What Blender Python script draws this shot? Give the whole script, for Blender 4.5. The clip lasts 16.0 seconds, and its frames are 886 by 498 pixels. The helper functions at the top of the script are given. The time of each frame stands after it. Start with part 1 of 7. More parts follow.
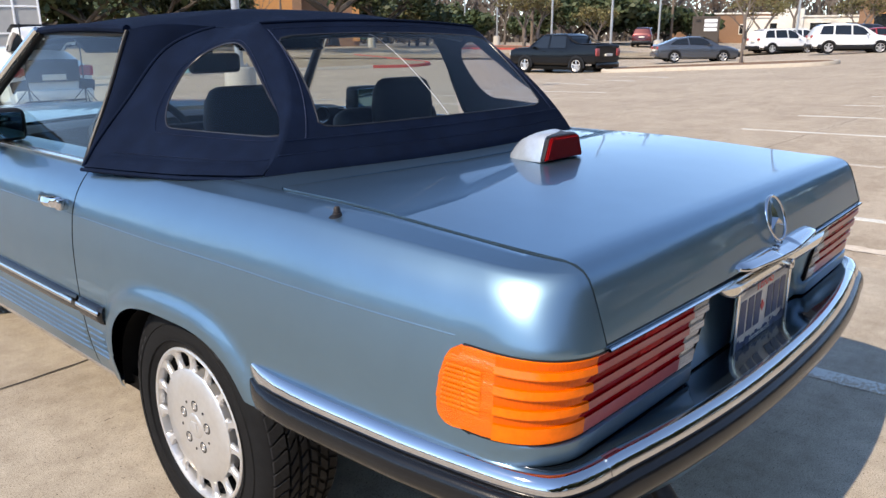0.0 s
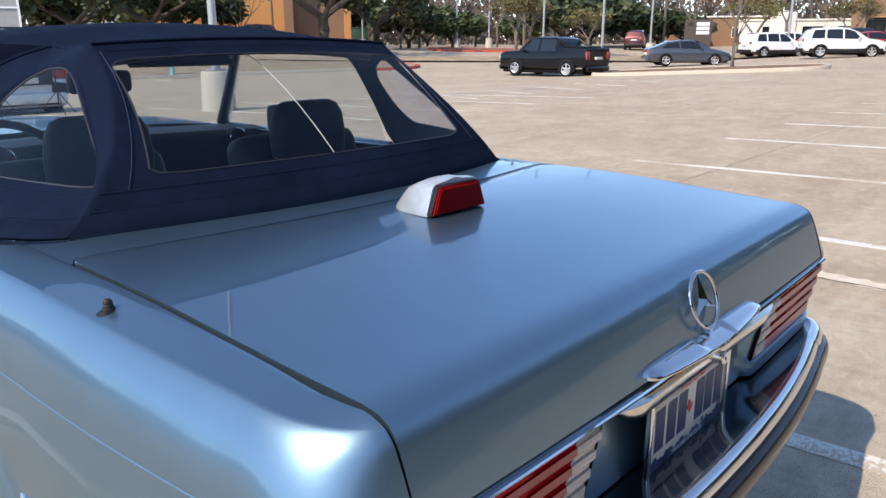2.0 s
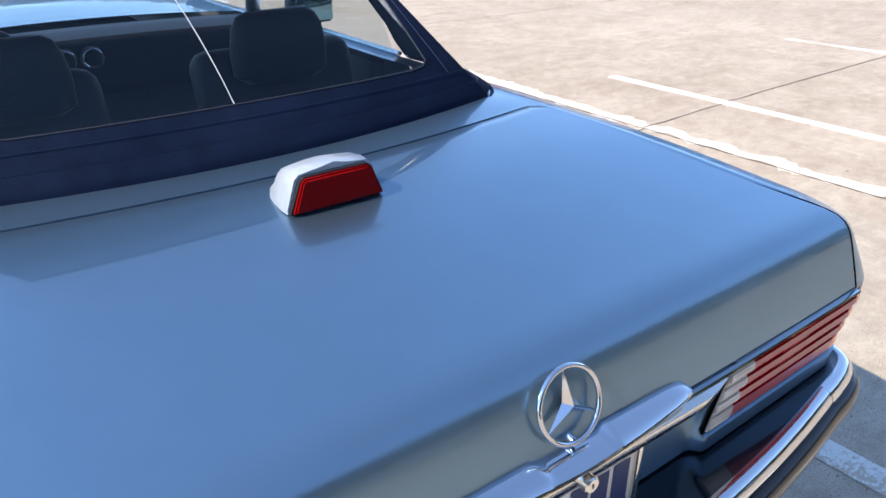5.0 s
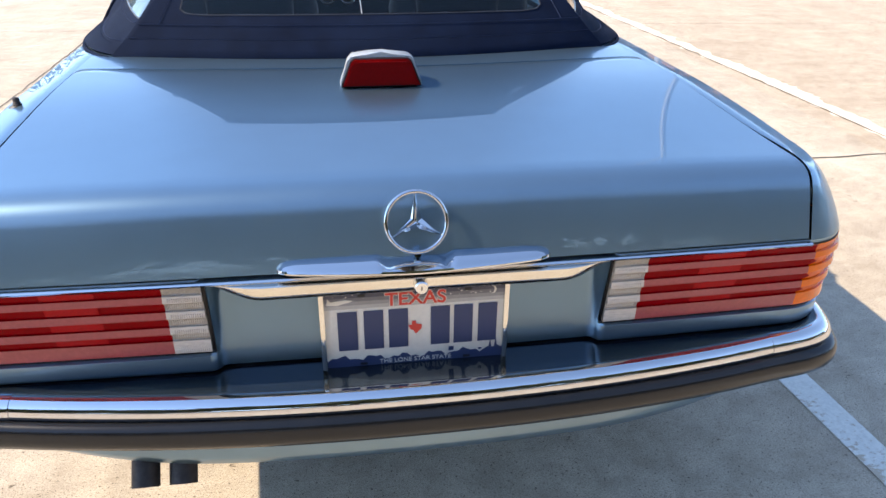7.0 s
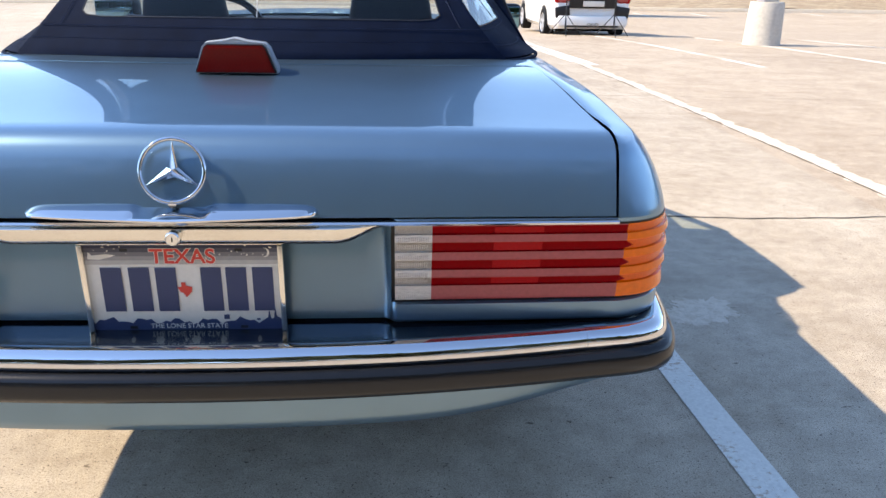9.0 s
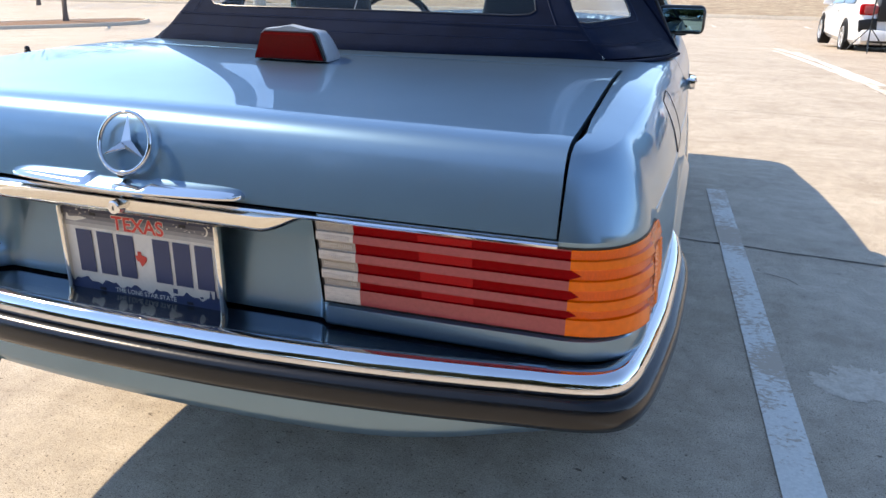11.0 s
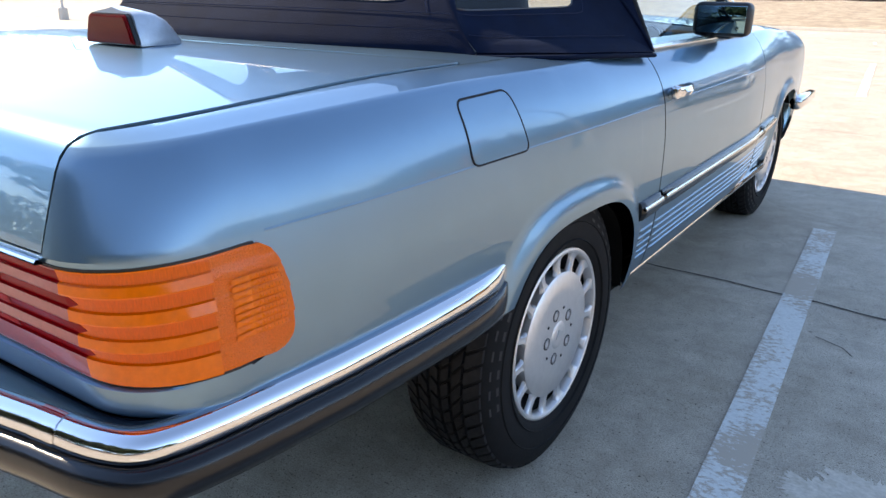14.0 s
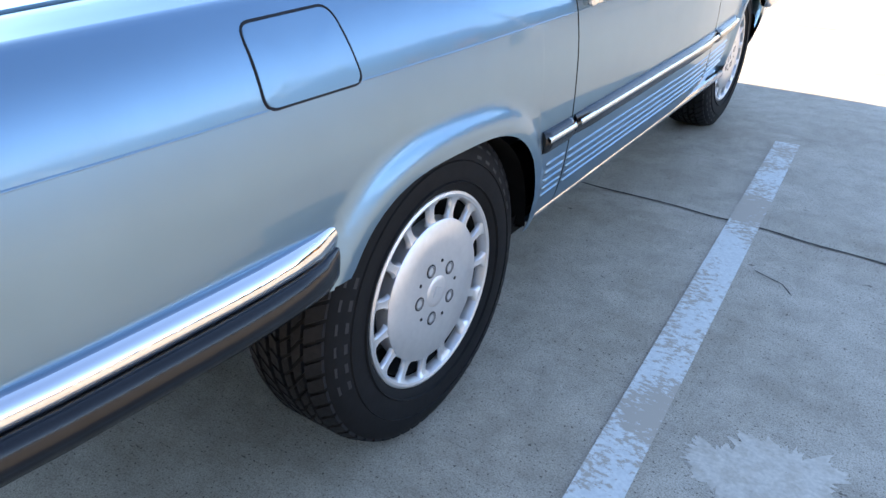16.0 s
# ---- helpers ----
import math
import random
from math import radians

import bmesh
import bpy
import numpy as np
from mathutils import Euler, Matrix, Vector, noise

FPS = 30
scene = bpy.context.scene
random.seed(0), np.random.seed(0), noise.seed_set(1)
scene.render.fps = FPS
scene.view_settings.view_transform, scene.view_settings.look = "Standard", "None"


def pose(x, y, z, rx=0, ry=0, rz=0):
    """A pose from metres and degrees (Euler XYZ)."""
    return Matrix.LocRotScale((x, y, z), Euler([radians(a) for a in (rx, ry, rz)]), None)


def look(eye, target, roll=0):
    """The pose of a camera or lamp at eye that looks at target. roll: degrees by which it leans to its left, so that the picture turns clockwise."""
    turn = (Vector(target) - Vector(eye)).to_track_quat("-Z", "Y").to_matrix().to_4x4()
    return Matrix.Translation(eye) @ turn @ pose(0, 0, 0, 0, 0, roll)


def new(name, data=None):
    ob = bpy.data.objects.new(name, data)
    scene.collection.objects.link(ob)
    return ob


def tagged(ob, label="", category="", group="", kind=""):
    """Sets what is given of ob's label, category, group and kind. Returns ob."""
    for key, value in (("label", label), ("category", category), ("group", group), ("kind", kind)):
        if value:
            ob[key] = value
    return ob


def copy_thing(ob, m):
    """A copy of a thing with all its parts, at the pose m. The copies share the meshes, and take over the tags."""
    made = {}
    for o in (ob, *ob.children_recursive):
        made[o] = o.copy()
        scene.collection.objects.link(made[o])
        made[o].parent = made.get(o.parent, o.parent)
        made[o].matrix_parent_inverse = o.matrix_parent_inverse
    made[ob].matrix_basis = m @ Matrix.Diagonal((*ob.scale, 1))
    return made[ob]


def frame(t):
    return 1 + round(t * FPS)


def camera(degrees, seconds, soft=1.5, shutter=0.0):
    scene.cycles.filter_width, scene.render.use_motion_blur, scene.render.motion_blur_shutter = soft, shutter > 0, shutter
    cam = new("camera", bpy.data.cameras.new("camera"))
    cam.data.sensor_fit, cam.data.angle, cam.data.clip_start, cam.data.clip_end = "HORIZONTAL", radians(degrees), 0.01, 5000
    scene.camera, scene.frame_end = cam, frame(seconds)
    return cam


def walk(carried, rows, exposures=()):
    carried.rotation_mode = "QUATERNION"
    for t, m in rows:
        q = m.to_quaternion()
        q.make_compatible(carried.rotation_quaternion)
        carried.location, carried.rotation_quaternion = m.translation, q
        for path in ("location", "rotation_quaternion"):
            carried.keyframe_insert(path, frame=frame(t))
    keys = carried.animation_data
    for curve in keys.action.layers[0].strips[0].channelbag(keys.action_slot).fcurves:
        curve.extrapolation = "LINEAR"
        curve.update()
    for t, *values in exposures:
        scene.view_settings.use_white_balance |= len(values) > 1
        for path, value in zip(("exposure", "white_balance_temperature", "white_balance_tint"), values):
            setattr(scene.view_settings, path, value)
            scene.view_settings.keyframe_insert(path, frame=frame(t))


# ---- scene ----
cam = camera(61.9, 16.0)
PATH = [
    (0, (-1.636, -0.507, 1.235), (-0.216, 0.792, 0.689), -0.2),
    (0.5, (-1.486, -0.581, 1.142), (-0.07, 0.724, 0.601), -0.2),
    (1, (-1.339, -0.624, 1.103), (0.082, 0.675, 0.561), -0.1),
    (1.5, (-1.25, -0.56, 1.18), (0.175, 0.734, 0.638), -0.2),
    (2, (-1.178, -0.452, 1.284), (0.253, 0.837, 0.742), -0.0),
    (2.5, (-1.116, -0.43, 1.336), (0.319, 0.853, 0.794), 0.1),
    (3, (-1.02, -0.442, 1.373), (0.361, 0.781, 0.6), -0.0),
    (5.3, (-0.487, -0.484, 1.429), (0.443, 1.03, 0.511), 0.2),
    (5.5, (-0.466, -0.543, 1.425), (0.365, 1.027, 0.505), 0.4),
    (6, (-0.412, -0.747, 1.426), (0.128, 0.945, 0.505), 0.7),
    (6.5, (-0.249, -0.954, 1.401), (0.167, 0.773, 0.482), 0.5),
    (7, (-0.121, -1.041, 1.354), (0.156, 0.718, 0.444), 0.7),
    (7.5, (-0.016, -0.985, 1.231), (0.252, 0.856, 0.495), 0.8),
    (8, (0.061, -1.025, 1.194), (0.339, 0.828, 0.492), 0.8),
    (8.5, (0.2, -1.078, 1.173), (0.488, 0.773, 0.473), 0.8),
    (9, (0.355, -1.102, 1.152), (0.46, 0.767, 0.446), 1.0),
    (9.2, (0.41, -1.091, 1.128), (0.473, 0.781, 0.426), 1.1),
    (11.5, (0.991, -0.864, 1.117), (0.133, 0.806, 0.428), 1.4),
    (12, (1.159, -0.798, 1.121), (0.094, 0.749, 0.432), 1.5),
    (12.5, (1.303, -0.711, 1.07), (0.217, 0.823, 0.385), 1.2),
    (13, (1.359, -0.581, 1.006), (0.274, 0.956, 0.327), 1.2),
    (13.5, (1.418, -0.457, 1.008), (0.338, 1.088, 0.338), 1.0),
    (14, (1.457, -0.341, 1.056), (0.379, 1.206, 0.387), 0.9),
    (14.5, (1.465, -0.222, 1.108), (0.452, 1.257, 0.221), 1.2),
    (15, (1.443, -0.156, 1.143), (0.451, 1.305, 0.203), 1.3),
    (15.5, (1.461, -0.03, 1.037), (0.473, 1.436, 0.102), 1.2),
    (16, (1.510, 0.026, 1.062), (0.523, 1.497, 0.134), 1.1),
]
EXPOSURES = [(0.0, 1.22, 6900, 10), (2.0, 1.26, 6800, 10), (3.0, 1.40, 6500, 10), (5.5, 1.88, 6400, 10), (7.0, 2.00, 7100, 10), (9.0, 1.84, 7000, 10), (11.5, 1.74, 7200, 10), (12.5, 1.60, 7350, 10), (13.5, 1.94, 7350, 10), (14.5, 2.14, 7150, 10), (15.0, 2.24, 7050, 10), (15.5, 2.50, 7050, 10), (16.0, 2.58, 7050, 10)]
walk(cam, [(t, look(eye, target, roll)) for t, eye, target, roll in PATH], EXPOSURES)

# ---------------------------------------------------------------- light
SUN_DIR = Vector((1.04, -0.05, -1.0)).normalized()
world = bpy.data.worlds.new("sky")
scene.world = world
world.use_nodes = True
wn = world.node_tree.nodes
sky = wn.new("ShaderNodeTexSky")
sky.sky_type = "NISHITA"
sky.sun_disc = False
sky.sun_elevation = radians(43.8)
sky.sun_rotation = radians(270.0)
sky.air_density, sky.dust_density, sky.ozone_density = 0.65, 0.0, 1.0
wn["Background"].inputs["Strength"].default_value = 0.15
world.node_tree.links.new(sky.outputs[0], wn["Background"].inputs["Color"])
sun_data = bpy.data.lights.new("sun", "SUN")
sun_data.energy, sun_data.angle, sun_data.color = 2.35, radians(0.53), (1.0, 0.878, 0.728)
sun = new("sun", sun_data)
sun.matrix_world = look((-40, 1.3, 33), Vector((-40, 1.3, 33)) + SUN_DIR)


# ---------------------------------------------------------------- materials
def material(name, base, rough=0.5, metal=0.0, vary=0.0, scale=8.0, bump=0.0, bump_scale=60.0, coat=0.0, second=None,
             mix=(0.4, 0.6), trans=0.0, ior=1.45, rand=0.0, stretch=(1, 1, 1), coat_rough=0.03, rough_vary=0.0, spec=0.5):
    m = bpy.data.materials.new(name)
    m.use_nodes = True
    n, l = m.node_tree.nodes, m.node_tree.links
    b = n["Principled BSDF"]
    b.inputs["Base Color"].default_value = (*base, 1)
    b.inputs["Roughness"].default_value = rough
    b.inputs["Metallic"].default_value = metal
    b.inputs["Coat Weight"].default_value = coat
    b.inputs["Coat Roughness"].default_value = coat_rough
    b.inputs["Transmission Weight"].default_value = trans
    b.inputs["IOR"].default_value = ior
    b.inputs["Specular IOR Level"].default_value = spec
    if not (vary or second or bump or rand or rough_vary):
        return m
    tc = n.new("ShaderNodeTexCoord")
    mp = n.new("ShaderNodeMapping")
    mp.inputs["Scale"].default_value = stretch
    l.new(tc.outputs["Object"], mp.inputs["Vector"])
    colour = None
    big = n.new("ShaderNodeTexNoise")
    big.inputs["Scale"].default_value, big.inputs["Detail"].default_value = scale, 8
    l.new(mp.outputs[0], big.inputs["Vector"])
    if second:
        ramp = n.new("ShaderNodeValToRGB")
        ramp.color_ramp.elements[0].position, ramp.color_ramp.elements[1].position = mix
        ramp.color_ramp.elements[0].color, ramp.color_ramp.elements[1].color = (*base, 1), (*second, 1)
        l.new(big.outputs["Fac"], ramp.inputs["Fac"])
        colour = ramp.outputs["Color"]
    if vary or rand:
        hsv = n.new("ShaderNodeHueSaturation")
        if colour:
            l.new(colour, hsv.inputs["Color"])
        else:
            hsv.inputs["Color"].default_value = (*base, 1)
        fine = n.new("ShaderNodeTexNoise")
        fine.inputs["Scale"].default_value, fine.inputs["Detail"].default_value = scale * 3.7, 10
        l.new(mp.outputs[0], fine.inputs["Vector"])
        mr = n.new("ShaderNodeMapRange")
        mr.inputs["From Min"].default_value, mr.inputs["From Max"].default_value = 0.25, 0.75
        mr.inputs["To Min"].default_value, mr.inputs["To Max"].default_value = 1 - vary, 1 + vary
        l.new(fine.outputs["Fac"], mr.inputs["Value"])
        value = mr.outputs[0]
        if rand:
            oi = n.new("ShaderNodeObjectInfo")
            r2 = n.new("ShaderNodeMapRange")
            r2.inputs["To Min"].default_value, r2.inputs["To Max"].default_value = 1 - rand, 1 + rand
            l.new(oi.outputs["Random"], r2.inputs["Value"])
            mu = n.new("ShaderNodeMath")
            mu.operation = "MULTIPLY"
            l.new(value, mu.inputs[0])
            l.new(r2.outputs[0], mu.inputs[1])
            value = mu.outputs[0]
        l.new(value, hsv.inputs["Value"])
        colour = hsv.outputs["Color"]
    if colour:
        l.new(colour, b.inputs["Base Color"])
    if rough_vary:
        rv = n.new("ShaderNodeMapRange")
        rv.inputs["From Min"].default_value, rv.inputs["From Max"].default_value = 0.3, 0.7
        rv.inputs["To Min"].default_value, rv.inputs["To Max"].default_value = max(0.0, rough - rough_vary), rough + rough_vary
        l.new(big.outputs["Fac"], rv.inputs["Value"])
        l.new(rv.outputs[0], b.inputs["Roughness"])
    if bump:
        bn = n.new("ShaderNodeTexNoise")
        bn.inputs["Scale"].default_value, bn.inputs["Detail"].default_value = bump_scale, 6
        l.new(mp.outputs[0], bn.inputs["Vector"])
        bp = n.new("ShaderNodeBump")
        bp.inputs["Strength"].default_value, bp.inputs["Distance"].default_value = bump, 0.01
        l.new(bn.outputs["Fac"], bp.inputs["Height"])
        l.new(bp.outputs[0], b.inputs["Normal"])
    return m


M_PAINT = material("blue_metallic_paint", (0.162, 0.260, 0.345), 0.35, 0.88, vary=0.03, scale=3.0, coat=0.66, coat_rough=0.012, rough_vary=0.02)
M_PAINT.node_tree.nodes["Principled BSDF"].inputs["Specular Tint"].default_value = (0.55, 0.68, 0.80, 1)
M_PAINT.node_tree.nodes["Principled BSDF"].inputs["Coat IOR"].default_value = 1.55
M_CHROME = material("chrome", (0.66, 0.66, 0.67), 0.06, 1.0, rough_vary=0.04, scale=14)
M_SATIN = material("brushed_chrome", (0.78, 0.77, 0.74), 0.22, 1.0, vary=0.04, scale=20)
# bumper's chrome top, its dark reflection painted in as a deep blue base
M_CHROMEDARK = material("dark_reflecting_chrome", (0.020, 0.030, 0.042), 0.16, 0.6, vary=0.1, scale=6, coat=1.0, rough_vary=0.04)
M_RUBBER = material("black_bumper_rubber", (0.0058, 0.0063, 0.0078), 0.24, vary=0.25, scale=9, bump=0.03, bump_scale=220, coat=0.13, spec=0.42)
M_BLACK = material("black_plastic", (0.008, 0.008, 0.009), 0.45, vary=0.2, scale=12)
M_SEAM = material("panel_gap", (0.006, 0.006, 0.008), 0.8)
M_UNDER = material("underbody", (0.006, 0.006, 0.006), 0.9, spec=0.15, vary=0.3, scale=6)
M_CLOTH = material("navy_canvas", (0.0040, 0.0085, 0.0235), 0.85, vary=0.22, scale=5, bump=0.25, bump_scale=420, second=(0.0062, 0.0122, 0.031), mix=(0.35, 0.7), spec=0.08)
M_STITCH = material("navy_thread", (0.035, 0.05, 0.11), 0.9, vary=0.2, scale=60)
M_PIPING = material("window_piping", (0.03, 0.03, 0.035), 0.25)
# lens ribs hold the sky's sheen in their colour, recess copies the shade
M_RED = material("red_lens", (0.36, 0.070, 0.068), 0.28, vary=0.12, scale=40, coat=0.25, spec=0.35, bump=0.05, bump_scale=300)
M_REFLEX = material("red_reflector", (0.36, 0.006, 0.008), 0.25, vary=0.18, scale=120, coat=0.0, spec=0.12, bump=0.2, bump_scale=500)
M_REDSHADE = material("shaded_red_lens", (0.22, 0.001, 0.003), 0.16, vary=0.10, scale=40, coat=0.0, spec=0.05)
M_AMBER = material("amber_lens", (0.82, 0.150, 0.001), 0.18, vary=0.10, scale=24, coat=0.2, spec=0.3, bump=0.05, bump_scale=120)
M_AMBERSHADE = material("shaded_amber_lens", (0.70, 0.100, 0.0), 0.14, vary=0.14, scale=60, coat=0.15, spec=0.3, bump=0.10, bump_scale=300, stretch=(3, 3, 0.4))
M_AMBER2 = material("amber_reflector", (0.74, 0.125, 0.001), 0.18, vary=0.16, scale=150, coat=0.30, spec=0.3, bump=0.35, bump_scale=420)
M_CLEARSHADE = material("shaded_ribbed_clear_lens", (0.44, 0.40, 0.35), 0.16, 0.1, vary=0.2, scale=70, coat=0.6, bump=0.6, bump_scale=260, stretch=(4, 1, 1))
M_CLEAR = material("clear_lens", (0.60, 0.55, 0.49), 0.16, 0.1, vary=0.16, scale=45, coat=0.6, bump=0.3, bump_scale=240, stretch=(0.5, 1, 2.5))
M_ALLOY = material("silver_alloy", (0.70, 0.69, 0.68), 0.40, 0.80, vary=0.05, scale=16, rough_vary=0.06)
M_TYRE = material("tyre_rubber", (0.0065, 0.0065, 0.007), 0.75, spec=0.25, vary=0.3, scale=10, bump=0.06, bump_scale=180)
# paler copy of the tyre rubber, so blocks look lit against the grooves
M_TREADLIT = material("lit_tread_rubber", (0.011, 0.011, 0.012), 0.62, spec=0.3, vary=0.35, scale=30, bump=0.1, bump_scale=260)
M_LETTER = material("tyre_lettering", (0.020, 0.020, 0.021), 0.6)
M_TAPE = material("silver_tape", (0.50, 0.54, 0.58), 0.28, 0.45, vary=0.08, scale=22, bump=0.25, bump_scale=28)
M_DARKRED = material("brake_lamp_lens", (0.19, 0.002, 0.002), 0.07, vary=0.15, scale=60, coat=0.0, spec=0.22, bump=0.03, bump_scale=320)
M_SEAT = material("dark_blue_leather", (0.010, 0.014, 0.023), 0.5, spec=0.3, vary=0.2, scale=10, bump=0.12, bump_scale=160)
M_DASH = material("dashboard_vinyl", (0.012, 0.016, 0.024), 0.55, spec=0.3, vary=0.15, scale=12, bump=0.1, bump_scale=240)
M_PLATE = material("plate_white", (0.72, 0.68, 0.60), 0.35, vary=0.05, scale=30)
def plate_fade(k):
    a, b = (0.012, 0.017, 0.055), (0.60, 0.57, 0.52)
    return material("plate_blue_fade", tuple(p + (q - p) * k ** 1.5 for p, q in zip(a, b)), 0.35, vary=0.1, scale=30)


M_NAVY = material("plate_navy", (0.03, 0.045, 0.11), 0.4)
M_PLATE_RED = material("plate_red", (0.62, 0.045, 0.03), 0.4)
M_FRAME = material("plate_frame_chrome", (0.78, 0.74, 0.66), 0.14, 1.0, rough_vary=0.05, scale=30)
# mirror base coloured blue in place of the sky's reflection
M_MIRROR = material("sky_coloured_mirror", (0.20, 0.36, 0.44), 0.02, 1.0)
M_WIRE = material("white_wire", (0.75, 0.75, 0.72), 0.4)
M_EXHAUST = material("sooty_exhaust", (0.05, 0.045, 0.045), 0.55, 0.6, vary=0.3, scale=20)
M_BOLT = material("wheel_bolt", (0.35, 0.34, 0.33), 0.35, 0.9)


def glass_material(name, tint, alpha, rough=0.0):
    """Thin pane: see-through with a true mirror-like coat."""
    m = bpy.data.materials.new(name)
    m.use_nodes = True
    n, l = m.node_tree.nodes, m.node_tree.links
    n.remove(n["Principled BSDF"])
    tr, gl, mx, lw = n.new("ShaderNodeBsdfTransparent"), n.new("ShaderNodeBsdfGlossy"), n.new("ShaderNodeMixShader"), n.new("ShaderNodeLayerWeight")
    tr.inputs["Color"].default_value = (*tint, 1)
    gl.inputs["Roughness"].default_value = rough
    lw.inputs["Blend"].default_value = 0.5
    pw, ma = n.new("ShaderNodeMath"), n.new("ShaderNodeMath")
    pw.operation, ma.operation = "POWER", "MULTIPLY_ADD"
    pw.inputs[1].default_value = 5.0
    ma.inputs[1].default_value, ma.inputs[2].default_value = 1.0 - alpha, alpha
    l.new(lw.outputs["Facing"], pw.inputs[0])
    l.new(pw.outputs[0], ma.inputs[0])
    l.new(ma.outputs[0], mx.inputs[0])
    l.new(tr.outputs[0], mx.inputs[1])
    l.new(gl.outputs[0], mx.inputs[2])
    l.new(mx.outputs[0], n["Material Output"].inputs["Surface"])
    return m


M_GLASS = glass_material("tinted_glass", (0.80, 0.87, 0.85), 0.04)
M_VINYL = glass_material("clear_vinyl", (0.80, 0.82, 0.85), 0.04, 0.01)
vn, vl = M_VINYL.node_tree.nodes, M_VINYL.node_tree.links
v_tc, v_noise, v_bump = vn.new("ShaderNodeTexCoord"), vn.new("ShaderNodeTexNoise"), vn.new("ShaderNodeBump")
v_noise.inputs["Scale"].default_value, v_noise.inputs["Detail"].default_value = 7.0, 2.0
v_bump.inputs["Strength"].default_value, v_bump.inputs["Distance"].default_value = 0.5, 0.02
vl.new(v_tc.outputs["Object"], v_noise.inputs["Vector"])
vl.new(v_noise.outputs["Fac"], v_bump.inputs["Height"])
vl.new(v_bump.outputs[0], next(q for q in vn if q.type == "BSDF_GLOSSY").inputs["Normal"])


# ---------------------------------------------------------------- mesh helpers
def thing(name, label, category, group="", at=(0, 0, 0)):
    ob = tagged(new(name), label, category, group)
    ob.location = at
    ob.empty_display_size = 0.1
    return ob


def part(name, bm, mat, parent=None, label="", smooth=True, angle=40.0, kind=""):
    bmesh.ops.recalc_face_normals(bm, faces=bm.faces[:])
    me = bpy.data.meshes.new(name)
    if smooth:
        lim = radians(angle)
        for f in bm.faces:
            f.smooth = True
        for e in bm.edges:
            if len(e.link_faces) == 2 and e.calc_face_angle(0) > lim:
                e.smooth = False
    bm.to_mesh(me)
    bm.free()
    for mt in (mat if isinstance(mat, (list, tuple)) else [mat]):
        me.materials.append(mt)
    ob = new(name, me)
    if parent:
        ob.parent = parent
    return tagged(ob, label, kind=kind)


def grid(bm, rows, close_u=False, close_v=False):
    """Faces over rows of points."""
    vs = [[bm.verts.new(p) for p in r] for r in rows]
    nr, nc = len(vs), len(vs[0])
    for i in range(nr if close_u else nr - 1):
        for j in range(nc if close_v else nc - 1):
            q = [vs[i][j], vs[i][(j + 1) % nc], vs[(i + 1) % nr][(j + 1) % nc], vs[(i + 1) % nr][j]]
            try:
                bm.faces.new(q)
            except ValueError:
                pass
    return vs


def mirrored(rows):
    return [[(-p[0], p[1], p[2]) for p in r] for r in rows]


def box(bm, c, s, bevel=0.0, m=None, seg=2):
    r = bmesh.ops.create_cube(bm, size=1.0)
    vs = r["verts"]
    bmesh.ops.scale(bm, vec=s, verts=vs)
    if bevel:
        es = list({e for v in vs for e in v.link_edges})
        out = bmesh.ops.bevel(bm, geom=vs + es, offset=bevel, segments=seg, affect="EDGES", profile=0.5)
        vs = list({v for f in out["faces"] for v in f.verts} | {v for v in vs if v.is_valid})
    if m:
        bmesh.ops.transform(bm, matrix=m, verts=vs)
    bmesh.ops.translate(bm, vec=c, verts=vs)
    return vs


def frames_along(path, up=Vector((0, 0, 1))):
    out = []
    for i, p in enumerate(path):
        a, b = path[max(0, i - 1)], path[min(len(path) - 1, i + 1)]
        d = (Vector(b) - Vector(a)).normalized()
        s = d.cross(up)
        s = s.normalized() if s.length > 1e-4 else d.cross(Vector((1, 0, 0))).normalized()
        out.append((Vector(p), d, s, s.cross(d)))
    return out


def tube(bm, path, radius, n=8, cap=True):
    rows = []
    fr = frames_along(path)
    for i, (p, d, s, u) in enumerate(fr):
        r = radius[i] if isinstance(radius, (list, tuple)) else radius
        rows.append([p + (s * math.cos(k * math.tau / n) + u * math.sin(k * math.tau / n)) * r for k in range(n)])
    vs = grid(bm, rows, close_v=True)
    if cap:
        for r in (vs[0], vs[-1]):
            bm.faces.new(r)
    return vs


def lathe(bm, profile, n=48, axis="x", centre=(0, 0, 0)):
    """Profile of (radius, along) turned about an axis."""
    c = Vector(centre)
    rows = []
    for k in range(n):
        a = k * math.tau / n
        ring = []
        for r, h in profile:
            v = {"x": (h, r * math.cos(a), r * math.sin(a)), "z": (r * math.cos(a), r * math.sin(a), h), "y": (r * math.cos(a), h, r * math.sin(a))}[axis]
            ring.append(c + Vector(v))
        rows.append(ring)
    return grid(bm, rows, close_u=True)


def smoothstep(t):
    t = min(1.0, max(0.0, t))
    return t * t * (3 - 2 * t)


def spline(points, n):
    """Catmull-Rom through points, n samples a span."""
    ps = [Vector(p) for p in points]
    ps = [2 * ps[0] - ps[1]] + ps + [2 * ps[-1] - ps[-2]]
    out = []
    for i in range(1, len(ps) - 2):
        a, b, c, d = ps[i - 1:i + 3]
        for k in range(n):
            t = k / n
            out.append(0.5 * (2 * b + (c - a) * t + (2 * a - 5 * b + 4 * c - d) * t * t + (3 * b - a - 3 * c + d) * t ** 3))
    out.append(ps[-2])
    return out


